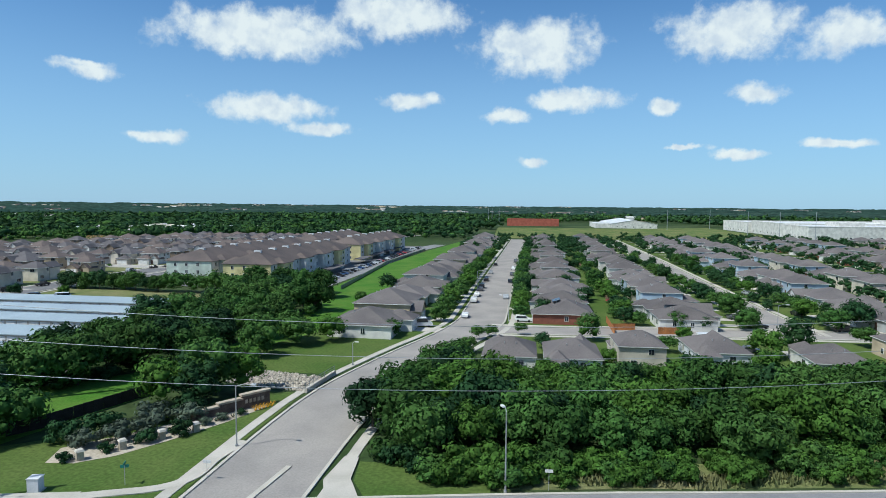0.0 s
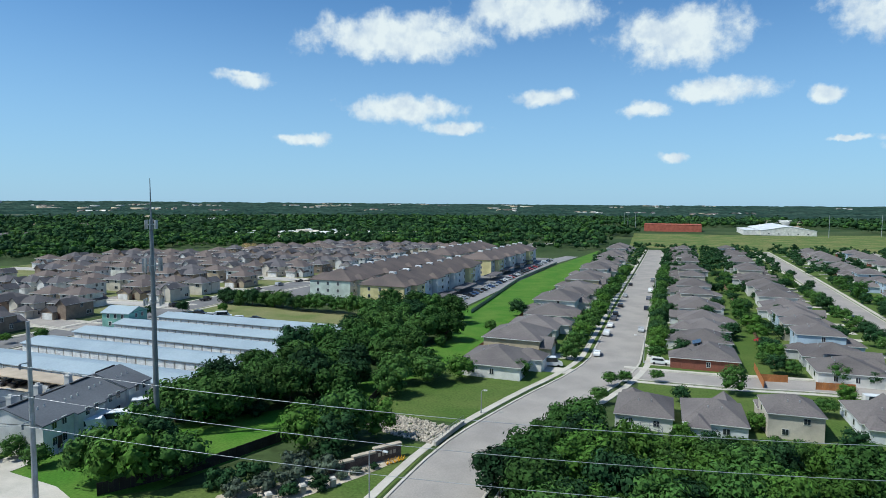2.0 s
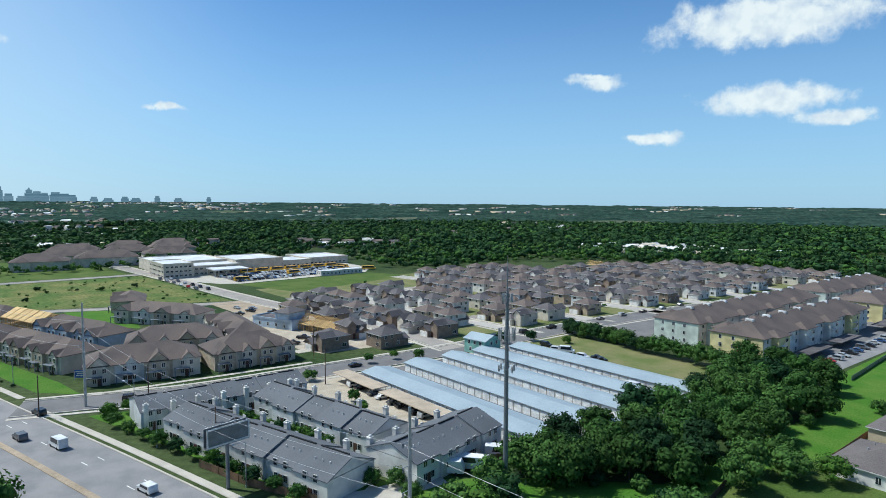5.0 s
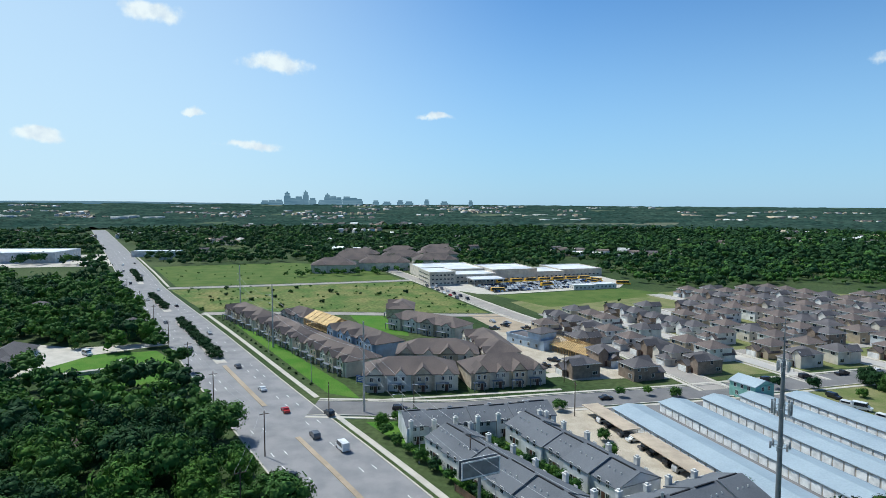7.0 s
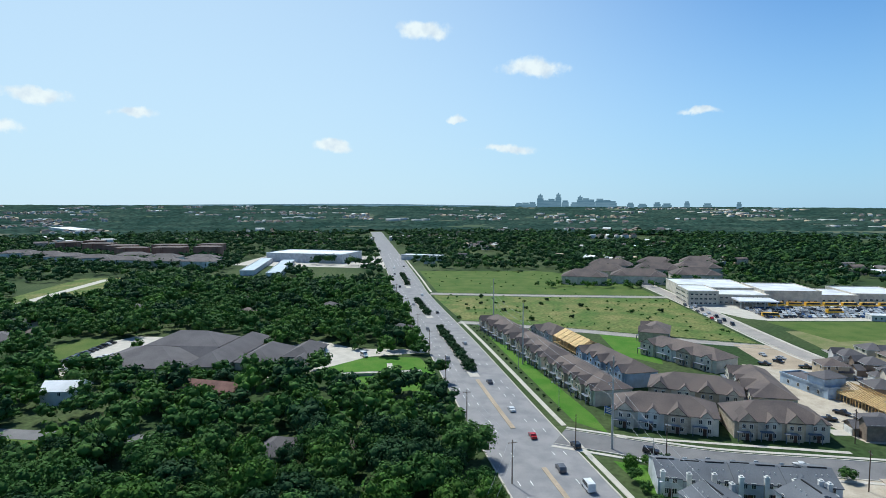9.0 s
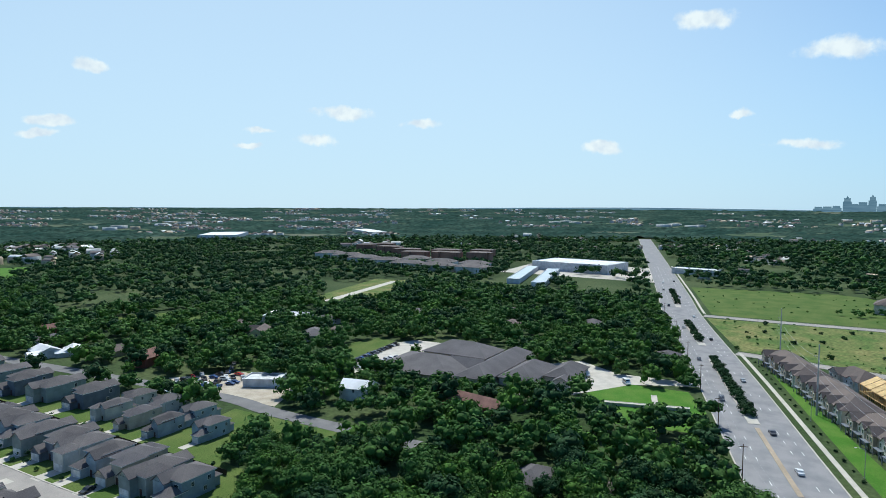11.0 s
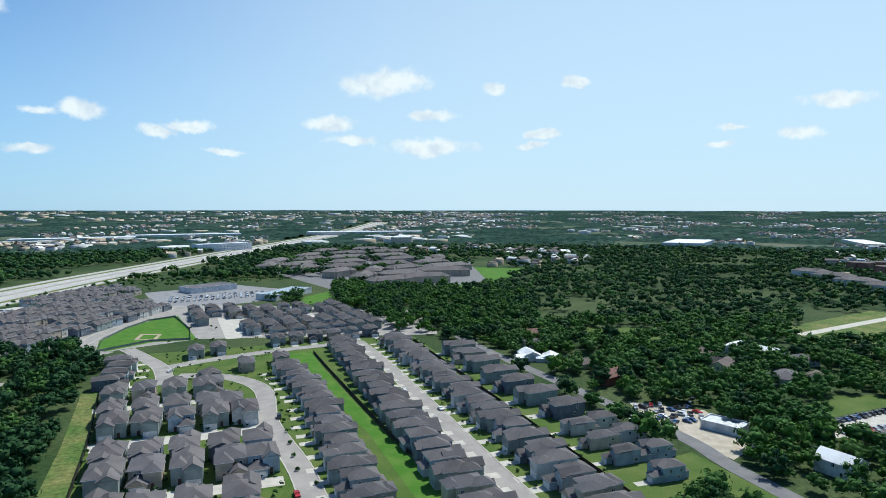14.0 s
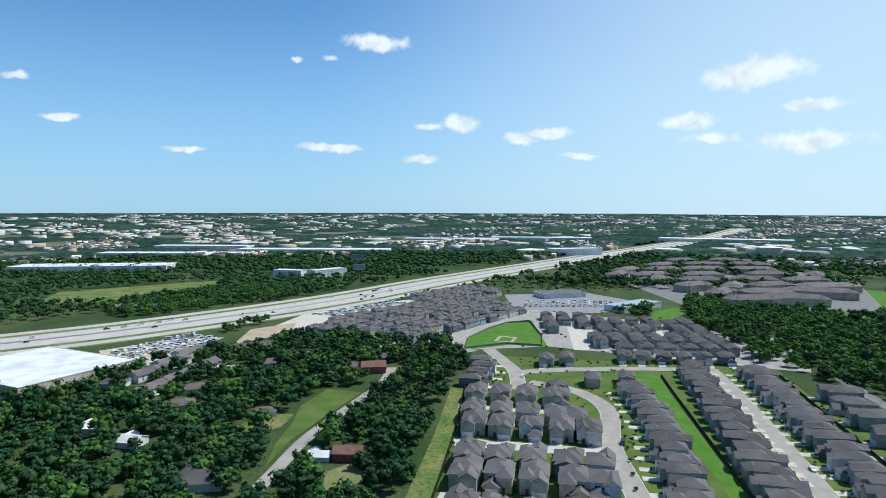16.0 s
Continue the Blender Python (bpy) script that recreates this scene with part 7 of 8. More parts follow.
hall("red-walled shop hall with a pale roof", "shop", 3, 985, 0, 78, 40, 10, "roof_red", "roof_red")
block("warehouse", "wide white hall with a low gabled metal roof", "warehouse", (143, 985), 0, [(-32, 32, -75, 75, 6.5, "y", 5.5), (-52, -32.05, -70, 20, 6.0, "flat", 0)], "siding_white", "metal_white", [(0, "s", -28, 28, 5, 1.5, 1)])
block("factory", "very long white factory with stepped parapets", "factory", (262, 640), 0, [(0, 250, 0, 70, 13.0, "flat", 0), (4, 250, 70.05, 170, 14.0, "flat", 0), (0, 250, 170.05, 268, 12.5, "flat", 0), (40, 64, 30, 60, 16.0, "flat", 0), (120, 150, 90, 130, 17.0, "flat", 0)], "siding_white", "metal_white",
      [(0, "s", 6, 240, 26, 2.0, 1), (0, "w", 4, 66, 6, 2.0, 1), (1, "w", 76, 166, 8, 2.0, 1), (2, "w", 176, 262, 8, 2.0, 1)])
for x, y in ((212, 655), (238, 645), (262, 625), (182, 880), (250, 930), (-55, 900), (-62, 930), (-48, 960)):
    steel_pole(x, y, 27, (20, 23, 26), 0)
hall("long white shopping hall with a flat roof", "shop", -790, -250, 80, 105, 60, 11, "siding_grey")
hall("low workshop with a pale flat metal roof", "workshop", -212, -214, 25, 11, 17, 3.4, "siding_grey", "galvanised", "workshop")
hall("small white roadside shop", "shop", -812, -112, 76, 54, 18, 6.5)
hall("wide grey logistics hall", "warehouse", -1080, -1250, 40, 190, 90, 14, "siding_grey", "metal_white")
hall("long white logistics hall", "warehouse", -1500, -1120, 50, 240, 50, 10)
hall("grey metal workshop hall", "workshop", 14, -798, 30, 58, 30, 6, "siding_grey", "shingle_dark", "workshop")
hall("grey metal workshop hall with a blue-grey roof", "workshop", -68, -715, 50, 68, 26, 6, "siding_grey", "metal_blue", "workshop")
hall("four-storey pale roadside hotel", "hotel", 440, -927, -8, 52, 20, 13, "siding_grey", name="hotel", rows=[(0, "n", -24, 24, 8, 2, 1), (0, "n", -24, 24, 8, 5, 1), (0, "n", -24, 24, 8, 9, 1)])
hall("four-storey pale roadside hotel wing", "hotel", 388, -952, 62, 66, 20, 13, "siding_grey", name="hotel", rows=[(0, "n", -30, 30, 9, 2, 1), (0, "n", -30, 30, 9, 5, 1), (0, "n", -30, 30, 9, 9, 1)])
hall("low grey-roofed hall beyond the freeway", "hall", 464, -598, 44, 40, 22, 5, "siding_grey", "shingle", "hall")
hall("four-storey pale roadside hotel", "hotel", 0, -1560, 25, 130, 40, 16, "siding_grey", name="hotel", rows=[(0, "n", -58, 58, 14, 4, 1), (0, "n", -58, 58, 14, 9, 1)])
for x, y, w, d, r in ((830, -960, 260, 70, 20), (900, -1280, 330, 60, 12), (640, -1480, 380, 70, 10), (420, -2150, 330, 80, 8), (120, -2300, 360, 80, 5), (1000, -1560, 260, 60, 8), (-500, -2300, 420, 90, -15)):
    hall("long white flat-roofed warehouse", "warehouse", x, y, r, w, d, 11)
for x, y in ((-690, -285), (-672, -250)):
    hall("long low shed with a grey metal roof", "shed", x, y, 14, 150, 14, 5, "siding_grey", "metal_blue", "shed")
# white round tank
tk = thing("water_tank", "wide round white water tank", "tank")
bm = bmesh.new(); tube(bm, (0, 0, 0), (0, 0, 17), 30, 30, 40); part("shell", bm, "siding_beige", tk)
bm = bmesh.new(); tube(bm, (0, 0, 17.02), (0, 0, 21), 31, 5, 40); part("roof", bm, "metal_white", tk)
tk.matrix_basis = pose(-472, -1686, 0)

# apartment groups farther off
def complex_of(spots, label, group, wall, roof, z, rise):
    for x, y, w, d, r in spots:
        block("apartment_block", label, "apartment building", (x, y), r, [(-w / 2, w / 2, -d / 2, d / 2, z, "hip", rise), (-w / 2 + 4, -w / 2 + 14, -d / 2 - 2, d / 2 + 2, z + 0.02, "hip", rise * 0.7), (w / 2 - 14, w / 2 - 4, -d / 2 - 2, d / 2 + 2, z + 0.03, "hip", rise * 0.7)], wall, roof,
              [(0, "e", -d / 2 + 2, d / 2 - 2, 2, 1, 1), (0, "n", -w / 2 + 3, w / 2 - 3, 4, 1, 1), (0, "n", -w / 2 + 3, w / 2 - 3, 4, 4, 1)], group)


complex_of([(-590, 70, 40, 22, 80), (-600, 120, 48, 22, 80), (-640, 95, 44, 22, 70), (-615, 175, 44, 24, 85), (-660, 150, 46, 22, 80), (-700, 110, 46, 22, 75), (-680, 195, 46, 22, 85), (-730, 165, 40, 22, 75), (-745, 215, 40, 22, 80)], "brown-roofed two-storey apartment block among trees", "western apartment blocks", "siding_beige", "shingle_brown", 7.5, 6.0)
complex_of(SOUTH_BLOCKS, "grey-roofed three-storey apartment block", "southern apartment blocks", "clad_sand", "shingle", 9, 4.5)
complex_of([(-690, -352, 44, 20, 85), (-690, -402, 44, 20, 95), (-696, -452, 46, 20, 100), (-720, -505, 46, 20, 110), (-738, -556, 46, 20, 105), (-762, -606, 46, 20, 110), (-780, -655, 46, 20, 105), (-732, -372, 40, 20, 85), (-738, -425, 40, 20, 95), (-760, -480, 40, 20, 100)], "grey-roofed three-storey apartment block", "grey apartment blocks", "siding_grey", "shingle", 8, 4)
complex_of([(-792, -502, 40, 16, 100), (-806, -456, 44, 16, 95), (-822, -410, 36, 16, 95), (-836, -545, 40, 16, 100), (-850, -482, 46, 16, 95), (-872, -430, 36, 16, 95), (-895, -672, 30, 18, 110), (-935, -656, 30, 18, 110), (-872, -604, 44, 16, 100)], "brick five-storey apartment block", "brick apartment blocks", "brick_far", "shingle_brown", 15, 1.5)

# ---- masts, poles and wires ----
mast = thing("radio_mast", "tall grey steel radio mast with antenna platforms", "mast")
bm = bmesh.new(); tube(bm, (0, 0, 0), (0, 0, 20), 0.52, 0.42, 14); tube(bm, (0, 0, 20), (0, 0, 39), 0.42, 0.3, 14); part("shaft", bm, "steel", mast)
bm = bmesh.new(); tube(bm, (0, 0, 39), (0, 0, 46), 0.16, 0.05, 8); part("whip", bm, "steel", mast)
for z, n, rad, ph in ((31, 12, 1.5, 2.2), (38, 6, 0.9, 1.6), (24.5, 6, 1.5, 1.2)):
    bm = bmesh.new()
    for k in range(12):
        a, b = k * math.tau / 12, (k + 1) * math.tau / 12
        tube(bm, (math.cos(a) * rad, math.sin(a) * rad, z), (math.cos(b) * rad, math.sin(b) * rad, z), 0.06, 0.06, 5)
    for k in range(3):
        a = k * math.tau / 3
        tube(bm, (0, 0, z), (math.cos(a) * rad, math.sin(a) * rad, z), 0.07, 0.07, 5)
    deck = part("platform", bm, "galvanised", mast)
    for k in range(n):
        a = k * math.tau / n
        bm = bmesh.new(); box(bm, -0.16, 0.16, -0.09, 0.09, -ph / 2, ph / 2); bmesh.ops.bevel(bm, geom=bm.edges[:], offset=0.03, segments=1)
        o = part("antenna_panel", bm, "galvanised", deck)
        o.matrix_basis = pose(math.cos(a) * rad, math.sin(a) * rad, z, 0, 0, math.degrees(a))
mast.matrix_basis = pose(-84.5, 86, 0)


def wood_pole(x, y, h=12, r=16):
    p = thing("utility_pole", "dark wooden utility pole with a crossarm", "utility pole", "utility poles")
    bm = bmesh.new(); tube(bm, (0, 0, 0), (0, 0, h), 0.17, 0.12, 8); part("shaft", bm, "pole_wood", p)
    bm = bmesh.new(); box(bm, -0.07, 0.07, -1.3, 1.3, h - 0.9, h - 0.75); arm = part("crossarm", bm, "pole_wood", p)
    for s in (-1.1, -0.4, 0.4, 1.1):
        bm = bmesh.new(); tube(bm, (0, s, h - 0.74), (0, s, h - 0.5), 0.05, 0.06, 6); part("insulator", bm, "steel", arm)
    p.matrix_basis = pose(x, y, 0, 0, 0, r)


def wire(a, b, sag, name="power_line", label="thin pale overhead power wire", r=0.03):
    cu = bpy.data.curves.new(name, "CURVE")
    cu.dimensions, cu.bevel_depth, cu.bevel_resolution = "3D", r, 1
    sp = cu.splines.new("POLY")
    sp.points.add(24)
    for k in range(25):
        s = k / 24
        p = Vector(a).lerp(Vector(b), s)
        sp.points[k].co = (p.x, p.y, p.z - sag * 4 * s * (1 - s), 1)
    cu.materials.append(MAT["galvanised"])
    tagged(new(name, cu), label, "wire", "overhead wires")


SP = [(-380, -8), (-290, 8), (-192, 33), (-68, 51), (95, 89), (260, 122)]
ARMS = (17.0, 20.4, 23.8)
for x, y in SP:
    steel_pole(x, y, 28.5, ARMS, 16)
for (ax, ay), (bx, by) in zip(SP[:-1], SP[1:]):
    for z in ARMS:
        wire((ax, ay - 1.5, z), (bx, by - 1.5, z), 4.6 if bx - ax > 120 else 2.6)
WP = [(-130, -2), (-165, 3), (-208, -12), (-255, -24), (-304, -37), (-352, -50), (-410, -66), (-480, -86)]
for x, y in WP:
    wood_pole(x, y)
for (ax, ay), (bx, by) in zip(WP[:-1], WP[1:]):
    for o in (-1.1, 1.1):
        wire((ax, ay + o, 11.5), (bx, by + o, 11.5), 0.8, r=0.015)
for x, y, h in ((-184, 47, 11), (-190, 22, 11), (-204, 108, 11), (-170, 94, 11), (-140, 50, 10)):
    wood_pole(x, y, h, 80)


def street_lamp(x, y, h, r, arm=2.2, label="grey street lamp with a curved arm"):
    l = thing("street_lamp", label, "street lamp", "street lamps")
    bm = bmesh.new(); tube(bm, (0, 0, 0), (0, 0, 0.4), 0.2, 0.2, 8); tube(bm, (0, 0, 0.4), (0, 0, h), 0.11, 0.07, 8); part("post", bm, "galvanised", l)
    bm = bmesh.new(); tube(bm, (0, 0, h - 0.05), (arm * 0.5, 0, h + 0.3), 0.06, 0.05, 6); tube(bm, (arm * 0.5, 0, h + 0.3), (arm, 0, h + 0.3), 0.05, 0.05, 6); bracket = part("arm", bm, "galvanised", l)
    bm = bmesh.new(); box(bm, arm - 0.1, arm + 0.6, -0.16, 0.16, h + 0.2, h + 0.38); bmesh.ops.bevel(bm, geom=bm.edges[:], offset=0.05, segments=2); part("lantern", bm, "metal_white", bracket)
    l.matrix_basis = pose(x, y, 0, 0, 0, r)


for x, y, h, r, a in ((-37.8, 76, 8.2, 0, 2.2), (-2.3, 68, 9.4, 120, 0.6), (-34.5, 119, 4.5, 0, 0.6), (-5.6, 172, 7, 180, 2), (-19.6, 235, 7, 0, 2), (-5.6, 300, 7, 180, 2), (62.5, 168, 7, 0, 2), (-178, 42, 9, -80, 2.4), (-150, 40, 9, -80, 2.4), (-118, 48, 9, -80, 2.4), (-230, 20, 9, -80, 2.4), (-280, 6, 9, -80, 2.4), (-192, 200, 8, 0, 2), (-186, 300, 8, 0, 2), (-92, -260, 5, 180, 1), (-106.5, -330, 5, 0, 1)):
    street_lamp(x, y, h, r, a)

# double-armed billboard stands
def billboard(x, y, z, w, h, r, label):
    b = thing("billboard", label, "billboard", "billboards")
    bm = bmesh.new(); tube(bm, (0, 0, 0), (0, 0, z), 0.4, 0.35, 10); part("post", bm, "steel", b)
    bm = bmesh.new()
    for s in (-1, 1):
        box(bm, -w / 2, w / 2, s * 0.55 - 0.06, s * 0.55 + 0.06, z, z + h)
    box(bm, -w / 2, w / 2, -0.5, 0.5, z - 0.25, z - 0.05)
    board = part("panel", bm, "steel", b)
    bm = bmesh.new()
    for s in (-1, 1):
        for e in ((-w / 2, w / 2, z + h - 0.25, z + h + 0.05), (-w / 2, w / 2, z - 0.05, z + 0.25), (-w / 2 - 0.05, -w / 2 + 0.25, z, z + h), (w / 2 - 0.25, w / 2 + 0.05, z, z + h)):
            box(bm, e[0], e[1], s * 0.66 - 0.05, s * 0.66 + 0.05, e[2], e[3])
    part("frame", bm, "trim", board)
    b.matrix_basis = pose(x, y, 0, 0, 0, r)


billboard(-119.6, 45, 9.3, 9, 3.6, 100, "dark roadside billboard in a white frame on a post")
billboard(396, -1120, 17, 24, 8, 10, "tall pale roadside billboard on a post")
billboard(308, -880, 20, 18, 8, 20, "tall pale roadside billboard on a post")

# ---- entrance wall, rubble apron, fences ----
ew = thing("entrance_wall", "low stone entrance wall with a pale coping", "wall")
for x0, x1, h in ((-7.5, -3.4, 1.2), (-3.4, 0.4, 1.6), (0.4, 5.2, 2.1)):
    bm = bmesh.new(); box(bm, x0, x1, -0.35, 0.35, 0, h); face = part("panel", bm, "wall_brick", ew)
    bm = bmesh.new(); box(bm, x0 - 0.12, x1 + 0.12, -0.5, 0.5, h + 0.004, h + 0.3); bmesh.ops.bevel(bm, geom=bm.edges[:], offset=0.05, segments=1); part("coping", bm, "limestone", face)
bm = bmesh.new()
for k in range(5):
    box(bm, 0.9 + k * 0.7, 1.35 + k * 0.7, -0.4, -0.36, 0.9, 1.5)
part("lettering", bm, "limestone", face, "pale raised lettering bars")
ew.matrix_basis = pose(-44.3, 90.0, 0, 0, 0, 54)
for x, y in ((-55, 69), (-52, 73), (-49, 77), (-46, 80.4)):
    p = thing("stone_post", "square stone post with a pale cap", "post", "entrance posts")
    bm = bmesh.new(); box(bm, -0.4, 0.4, -0.4, 0.4, 0, 1.15); part("shaft", bm, "limestone", p)
    bm = bmesh.new(); solid(bm, [(-0.52, -0.52, 1.152), (0.52, -0.52, 1.152), (0.52, 0.52, 1.152), (-0.52, 0.52, 1.152)], [(-0.35, -0.35, 1.4), (0.35, -0.35, 1.4), (0.35, 0.35, 1.4), (-0.35, 0.35, 1.4)]); part("cap", bm, "concrete", p)
    p.matrix_basis = pose(x, y, 0, 0, 0, 50)
patch("planting_bed", [(-58.5, 67.5), (-55, 67.9), (-51.4, 70.8), (-47.6, 76.8), (-43.6, 84.4), (-40.6, 92), (-42, 95), (-47, 88), (-53, 80), (-60, 72)], "gravel", 0.045, "gravel planting bed", category="planting bed")
for k in range(9):
    bm = bmesh.new()
    for j in range(7):
        a = j * 0.9 + k
        solid(bm, [(0, 0, 0.02), (0.1 * math.cos(a + 1.5), 0.1 * math.sin(a + 1.5), 0.02), (0.06 * math.cos(a), 0.06 * math.sin(a), 0.06)], [(0.42 * math.cos(a), 0.42 * math.sin(a), 0.5), (0.42 * math.cos(a) + 0.03, 0.42 * math.sin(a), 0.5), (0.44 * math.cos(a), 0.44 * math.sin(a), 0.53)])
    o = link_mesh("flower_plant" if k < 5 else "agave", bm, "flower" if k < 5 else "leaf_grey")
    tagged(o, "orange flowering plant in the bed" if k < 5 else "grey-green agave in the bed", "plant", "bed plants")
    o.matrix_basis = Matrix.LocRotScale((-41.6 + 0.4 * (k % 5), 90.0 + 0.6 * (k % 5), 0.05) if k < 5 else (-45.2 + 0.8 * (k - 5), 84.6 + 1.0 * (k - 5), 0.05), None, (1.5, 1.5, 1.5))

g = np.random.RandomState(9)
V, F, n = [], [], 0
iv, jf = ICO1
for k in range(1300):
    u, w = g.rand(), g.rand()
    x, y = -53.5 + 15.2 * u + 1.0 * w, 100.6 + 3.2 * (1 - u) + 9.0 * w
    s = g.uniform(0.14, 0.34)
    V.append(iv * s * g.uniform(0.7, 1.2, (1, 3)) * (1 + g.uniform(-0.2, 0.2, (len(iv), 1))) + (x, y, 0.03 + s * 0.2)); F.append(jf + n); n += len(iv)
tagged(new("riprap", array_mesh("riprap", np.concatenate(V), np.concatenate(F), ["stone"])), "apron of pale rubble stones", "stones", kind="stuff")
CLEAR.append(np.array([(-47, 100), (-35, 100), (-34, 112), (-46, 112)]))
hw = thing("headwall", "concrete culvert headwall with a metal rail", "headwall")
bm = bmesh.new(); box(bm, -0.25, 0.25, -6, 6, 0, 0.8); part("wall", bm, "concrete", hw)
bm = bmesh.new(); tube(bm, (0, -6, 1.7), (0, 6, 1.7), 0.04); tube(bm, (0, -6, 1.25), (0, 6, 1.25), 0.03); part("rail", bm, "steel", hw)
for k in range(9):
    bm = bmesh.new(); tube(bm, (0, -6 + 1.5 * k, 0.78), (0, -6 + 1.5 * k, 1.7), 0.035); part("post", bm, "steel", hw)
hw.matrix_basis = pose(-36.6, 106, 0, 0, 0, -6)


def fence(line, h, mat, label, step=2.4, group="fences"):
    """Posts and boarded panels along a line."""
    f = thing("fence", label, "fence", group)
    for a, b in zip(line[:-1], line[1:]):
        a, b = Vector(a), Vector(b)
        L = (b - a).length
        n = max(1, round(L / step))
        d = (b - a) / n
        ang = math.degrees(math.atan2(d.y, d.x))
        for k in range(n):
            p = a + d * k
            bm = bmesh.new()
            m = 4
            for j in range(m):
                x0 = d.length * j / m
                box(bm, x0 + 0.01, x0 + d.length / m - 0.01, -0.02 + 0.015 * (j % 2), 0.02 + 0.015 * (j % 2), 0.04, h - 0.03 * (j % 2))
            o = part("panel", bm, mat, f)
            o.matrix_basis = pose(p.x, p.y, 0, 0, 0, ang)
            if k % 2 == 0:
                bm = bmesh.new(); box(bm, -0.06, 0.06, -0.1, -0.03, 0, h + 0.08); o = part("post", bm, mat, f); o.matrix_basis = pose(p.x, p.y, 0, 0, 0, ang)
    return f


fence([(-76, 66), (-68, 78), (-62, 96), (-57, 112)], 1.9, "dark_wood", "dark stained board fence along the creek", 3.0)
fence([(-57, 112), (-60, 128)], 1.6, "dark_wood", "dark stained board fence along the creek", 3.0)
fence([(-50, 150), (-50, 330)], 1.8, "fence_wood", "weathered board fence behind houses", 6.0)
fence([(21, 158), (21, 176)], 1.8, "cedar", "orange cedar board fence", 3.0)
fence([(21, 164), (27, 165)], 1.8, "cedar", "orange cedar board fence", 3.0)
fence([(32, 161), (40, 162)], 1.8, "cedar", "orange cedar board fence", 3.0)
fence([(42, -180), (50, -290), (59, -372)], 1.9, "dark_wood", "dark board fence beside the grass strip", 6.0)
fence([(-77, -160), (-77, -198), (-71, -256), (-67, -318), (-63, -384), (-61, -425)], 1.8, "dark_wood", "dark board fence behind houses", 6.0)
fence([(-134, -150), (-136, -440)], 1.8, "dark_wood", "dark board fence behind houses", 6.0)
fence([(26, 176), (26, 400)], 1.7, "fence_wood", "weathered board fence behind houses", 8.0)
fence([(-70, 50 + 176), (-76, 330), (-72, 428)], 1.5, "steel", "black metal fence beside the parking lane", 8.0)

# utility box and road signs at the street mouth
V, F, n = [], [], 0
g = np.random.RandomState(19)
for k in range(2600):
    x = 2 + 66 * g.rand()
    y = 71.2 + 0.19 * max(x - 20, 0) + 0.06 * x + g.uniform(-0.3, 3.6)
    h, a, w = g.uniform(0.35, 1.0), g.uniform(0, 6.28), g.uniform(0.1, 0.28)
    V.append(np.array([(x - w * math.cos(a), y - w * math.sin(a), 0.03), (x + w * math.cos(a), y + w * math.sin(a), 0.03), (x + g.uniform(-0.3, 0.3), y + g.uniform(-0.3, 0.3), h)])); F.append(np.arange(3)[None] + n); n += 3
tagged(new("dry_grass", array_mesh("dry_grass", np.concatenate(V), np.concatenate(F), ["dry_grass"])), "tall dry grass beside the avenue", "grass", kind="stuff")
ub = thing("utility_box", "pale grey utility cabinet on a plinth", "utility box")
bm = bmesh.new(); box(bm, -0.75, 0.75, -0.75, 0.75, 0, 0.12); part("plinth", bm, "concrete", ub)
bm = bmesh.new(); box(bm, -0.6, 0.6, -0.6, 0.6, 0.122, 1.6); bmesh.ops.bevel(bm, geom=bm.edges[:], offset=0.05, segments=2); part("body", bm, "siding_grey", ub)
bm = bmesh.new(); box(bm, -0.66, 0.66, -0.66, 0.66, 1.6, 1.68); part("lid", bm, "metal_white", ub)
ub.matrix_basis = pose(-53.8, 60.6, 0, 0, 0, 12)
for x, y, r, mat, lbl in ((-45, 63.4, 20, "sign_green", "green street name sign on a post"), (-36.5, 66, 0, "metal_white", "small white road sign on a post"), (2.5, 69.5, 0, "paint", "slim white marker post")):
    s = thing("road_sign", lbl, "sign", "road signs")
    bm = bmesh.new(); tube(bm, (0, 0, 0), (0, 0, 2.4), 0.04, 0.04, 6); part("post", bm, "galvanised", s)
    bm = bmesh.new(); box(bm, -0.45, 0.45, -0.03, 0.03, 2.1, 2.45)
    if mat == "sign_green":
        box(bm, -0.03, 0.03, -0.45, 0.45, 2.47, 2.75)
    part("plate", bm, mat, s)
    s.matrix_basis = pose(x, y, 0, 0, 0, r)
sg = thing("estate_sign", "dark blue estate sign with pale lettering bars", "sign")
bm = bmesh.new(); box(bm, -2.4, 2.4, -0.1, 0.1, 0.6, 3.0); part("board", bm, "sign_blue", sg)
for k, w in enumerate((1.8, 1.4, 1.6)):
    bm = bmesh.new(); box(bm, -w, w, -0.14, -0.105, 2.35 - 0.6 * k, 2.65 - 0.6 * k); part("lettering", bm, "paint", sg, "pale lettering bar")
for s in (-2.2, 2.2):
    bm = bmesh.new(); box(bm, s - 0.08, s + 0.08, -0.3, -0.12, 0, 2.8); part("post", bm, "trim", sg)
sg.matrix_basis = pose(-222, 37, 0, 0, 0, 45)

# ball diamond
patch("ball_diamond", [(44, -508), (60, -512), (58, -535), (42, -530)], "dirt", 0.06, "tan ball diamond", category="ball diamond")
patch("ball_diamond", [(46.5, -512), (57, -514), (55.5, -531), (45, -527)], "lush", 0.075, "green infield of the ball diamond", category="ball diamond")
fence([(20, -500), (48, -503), (78, -478), (82, -518), (72, -562), (58, -596), (38, -610), (22, -540), (20, -500)], 1.6, "steel", "low dark fence round the park", 8.0)

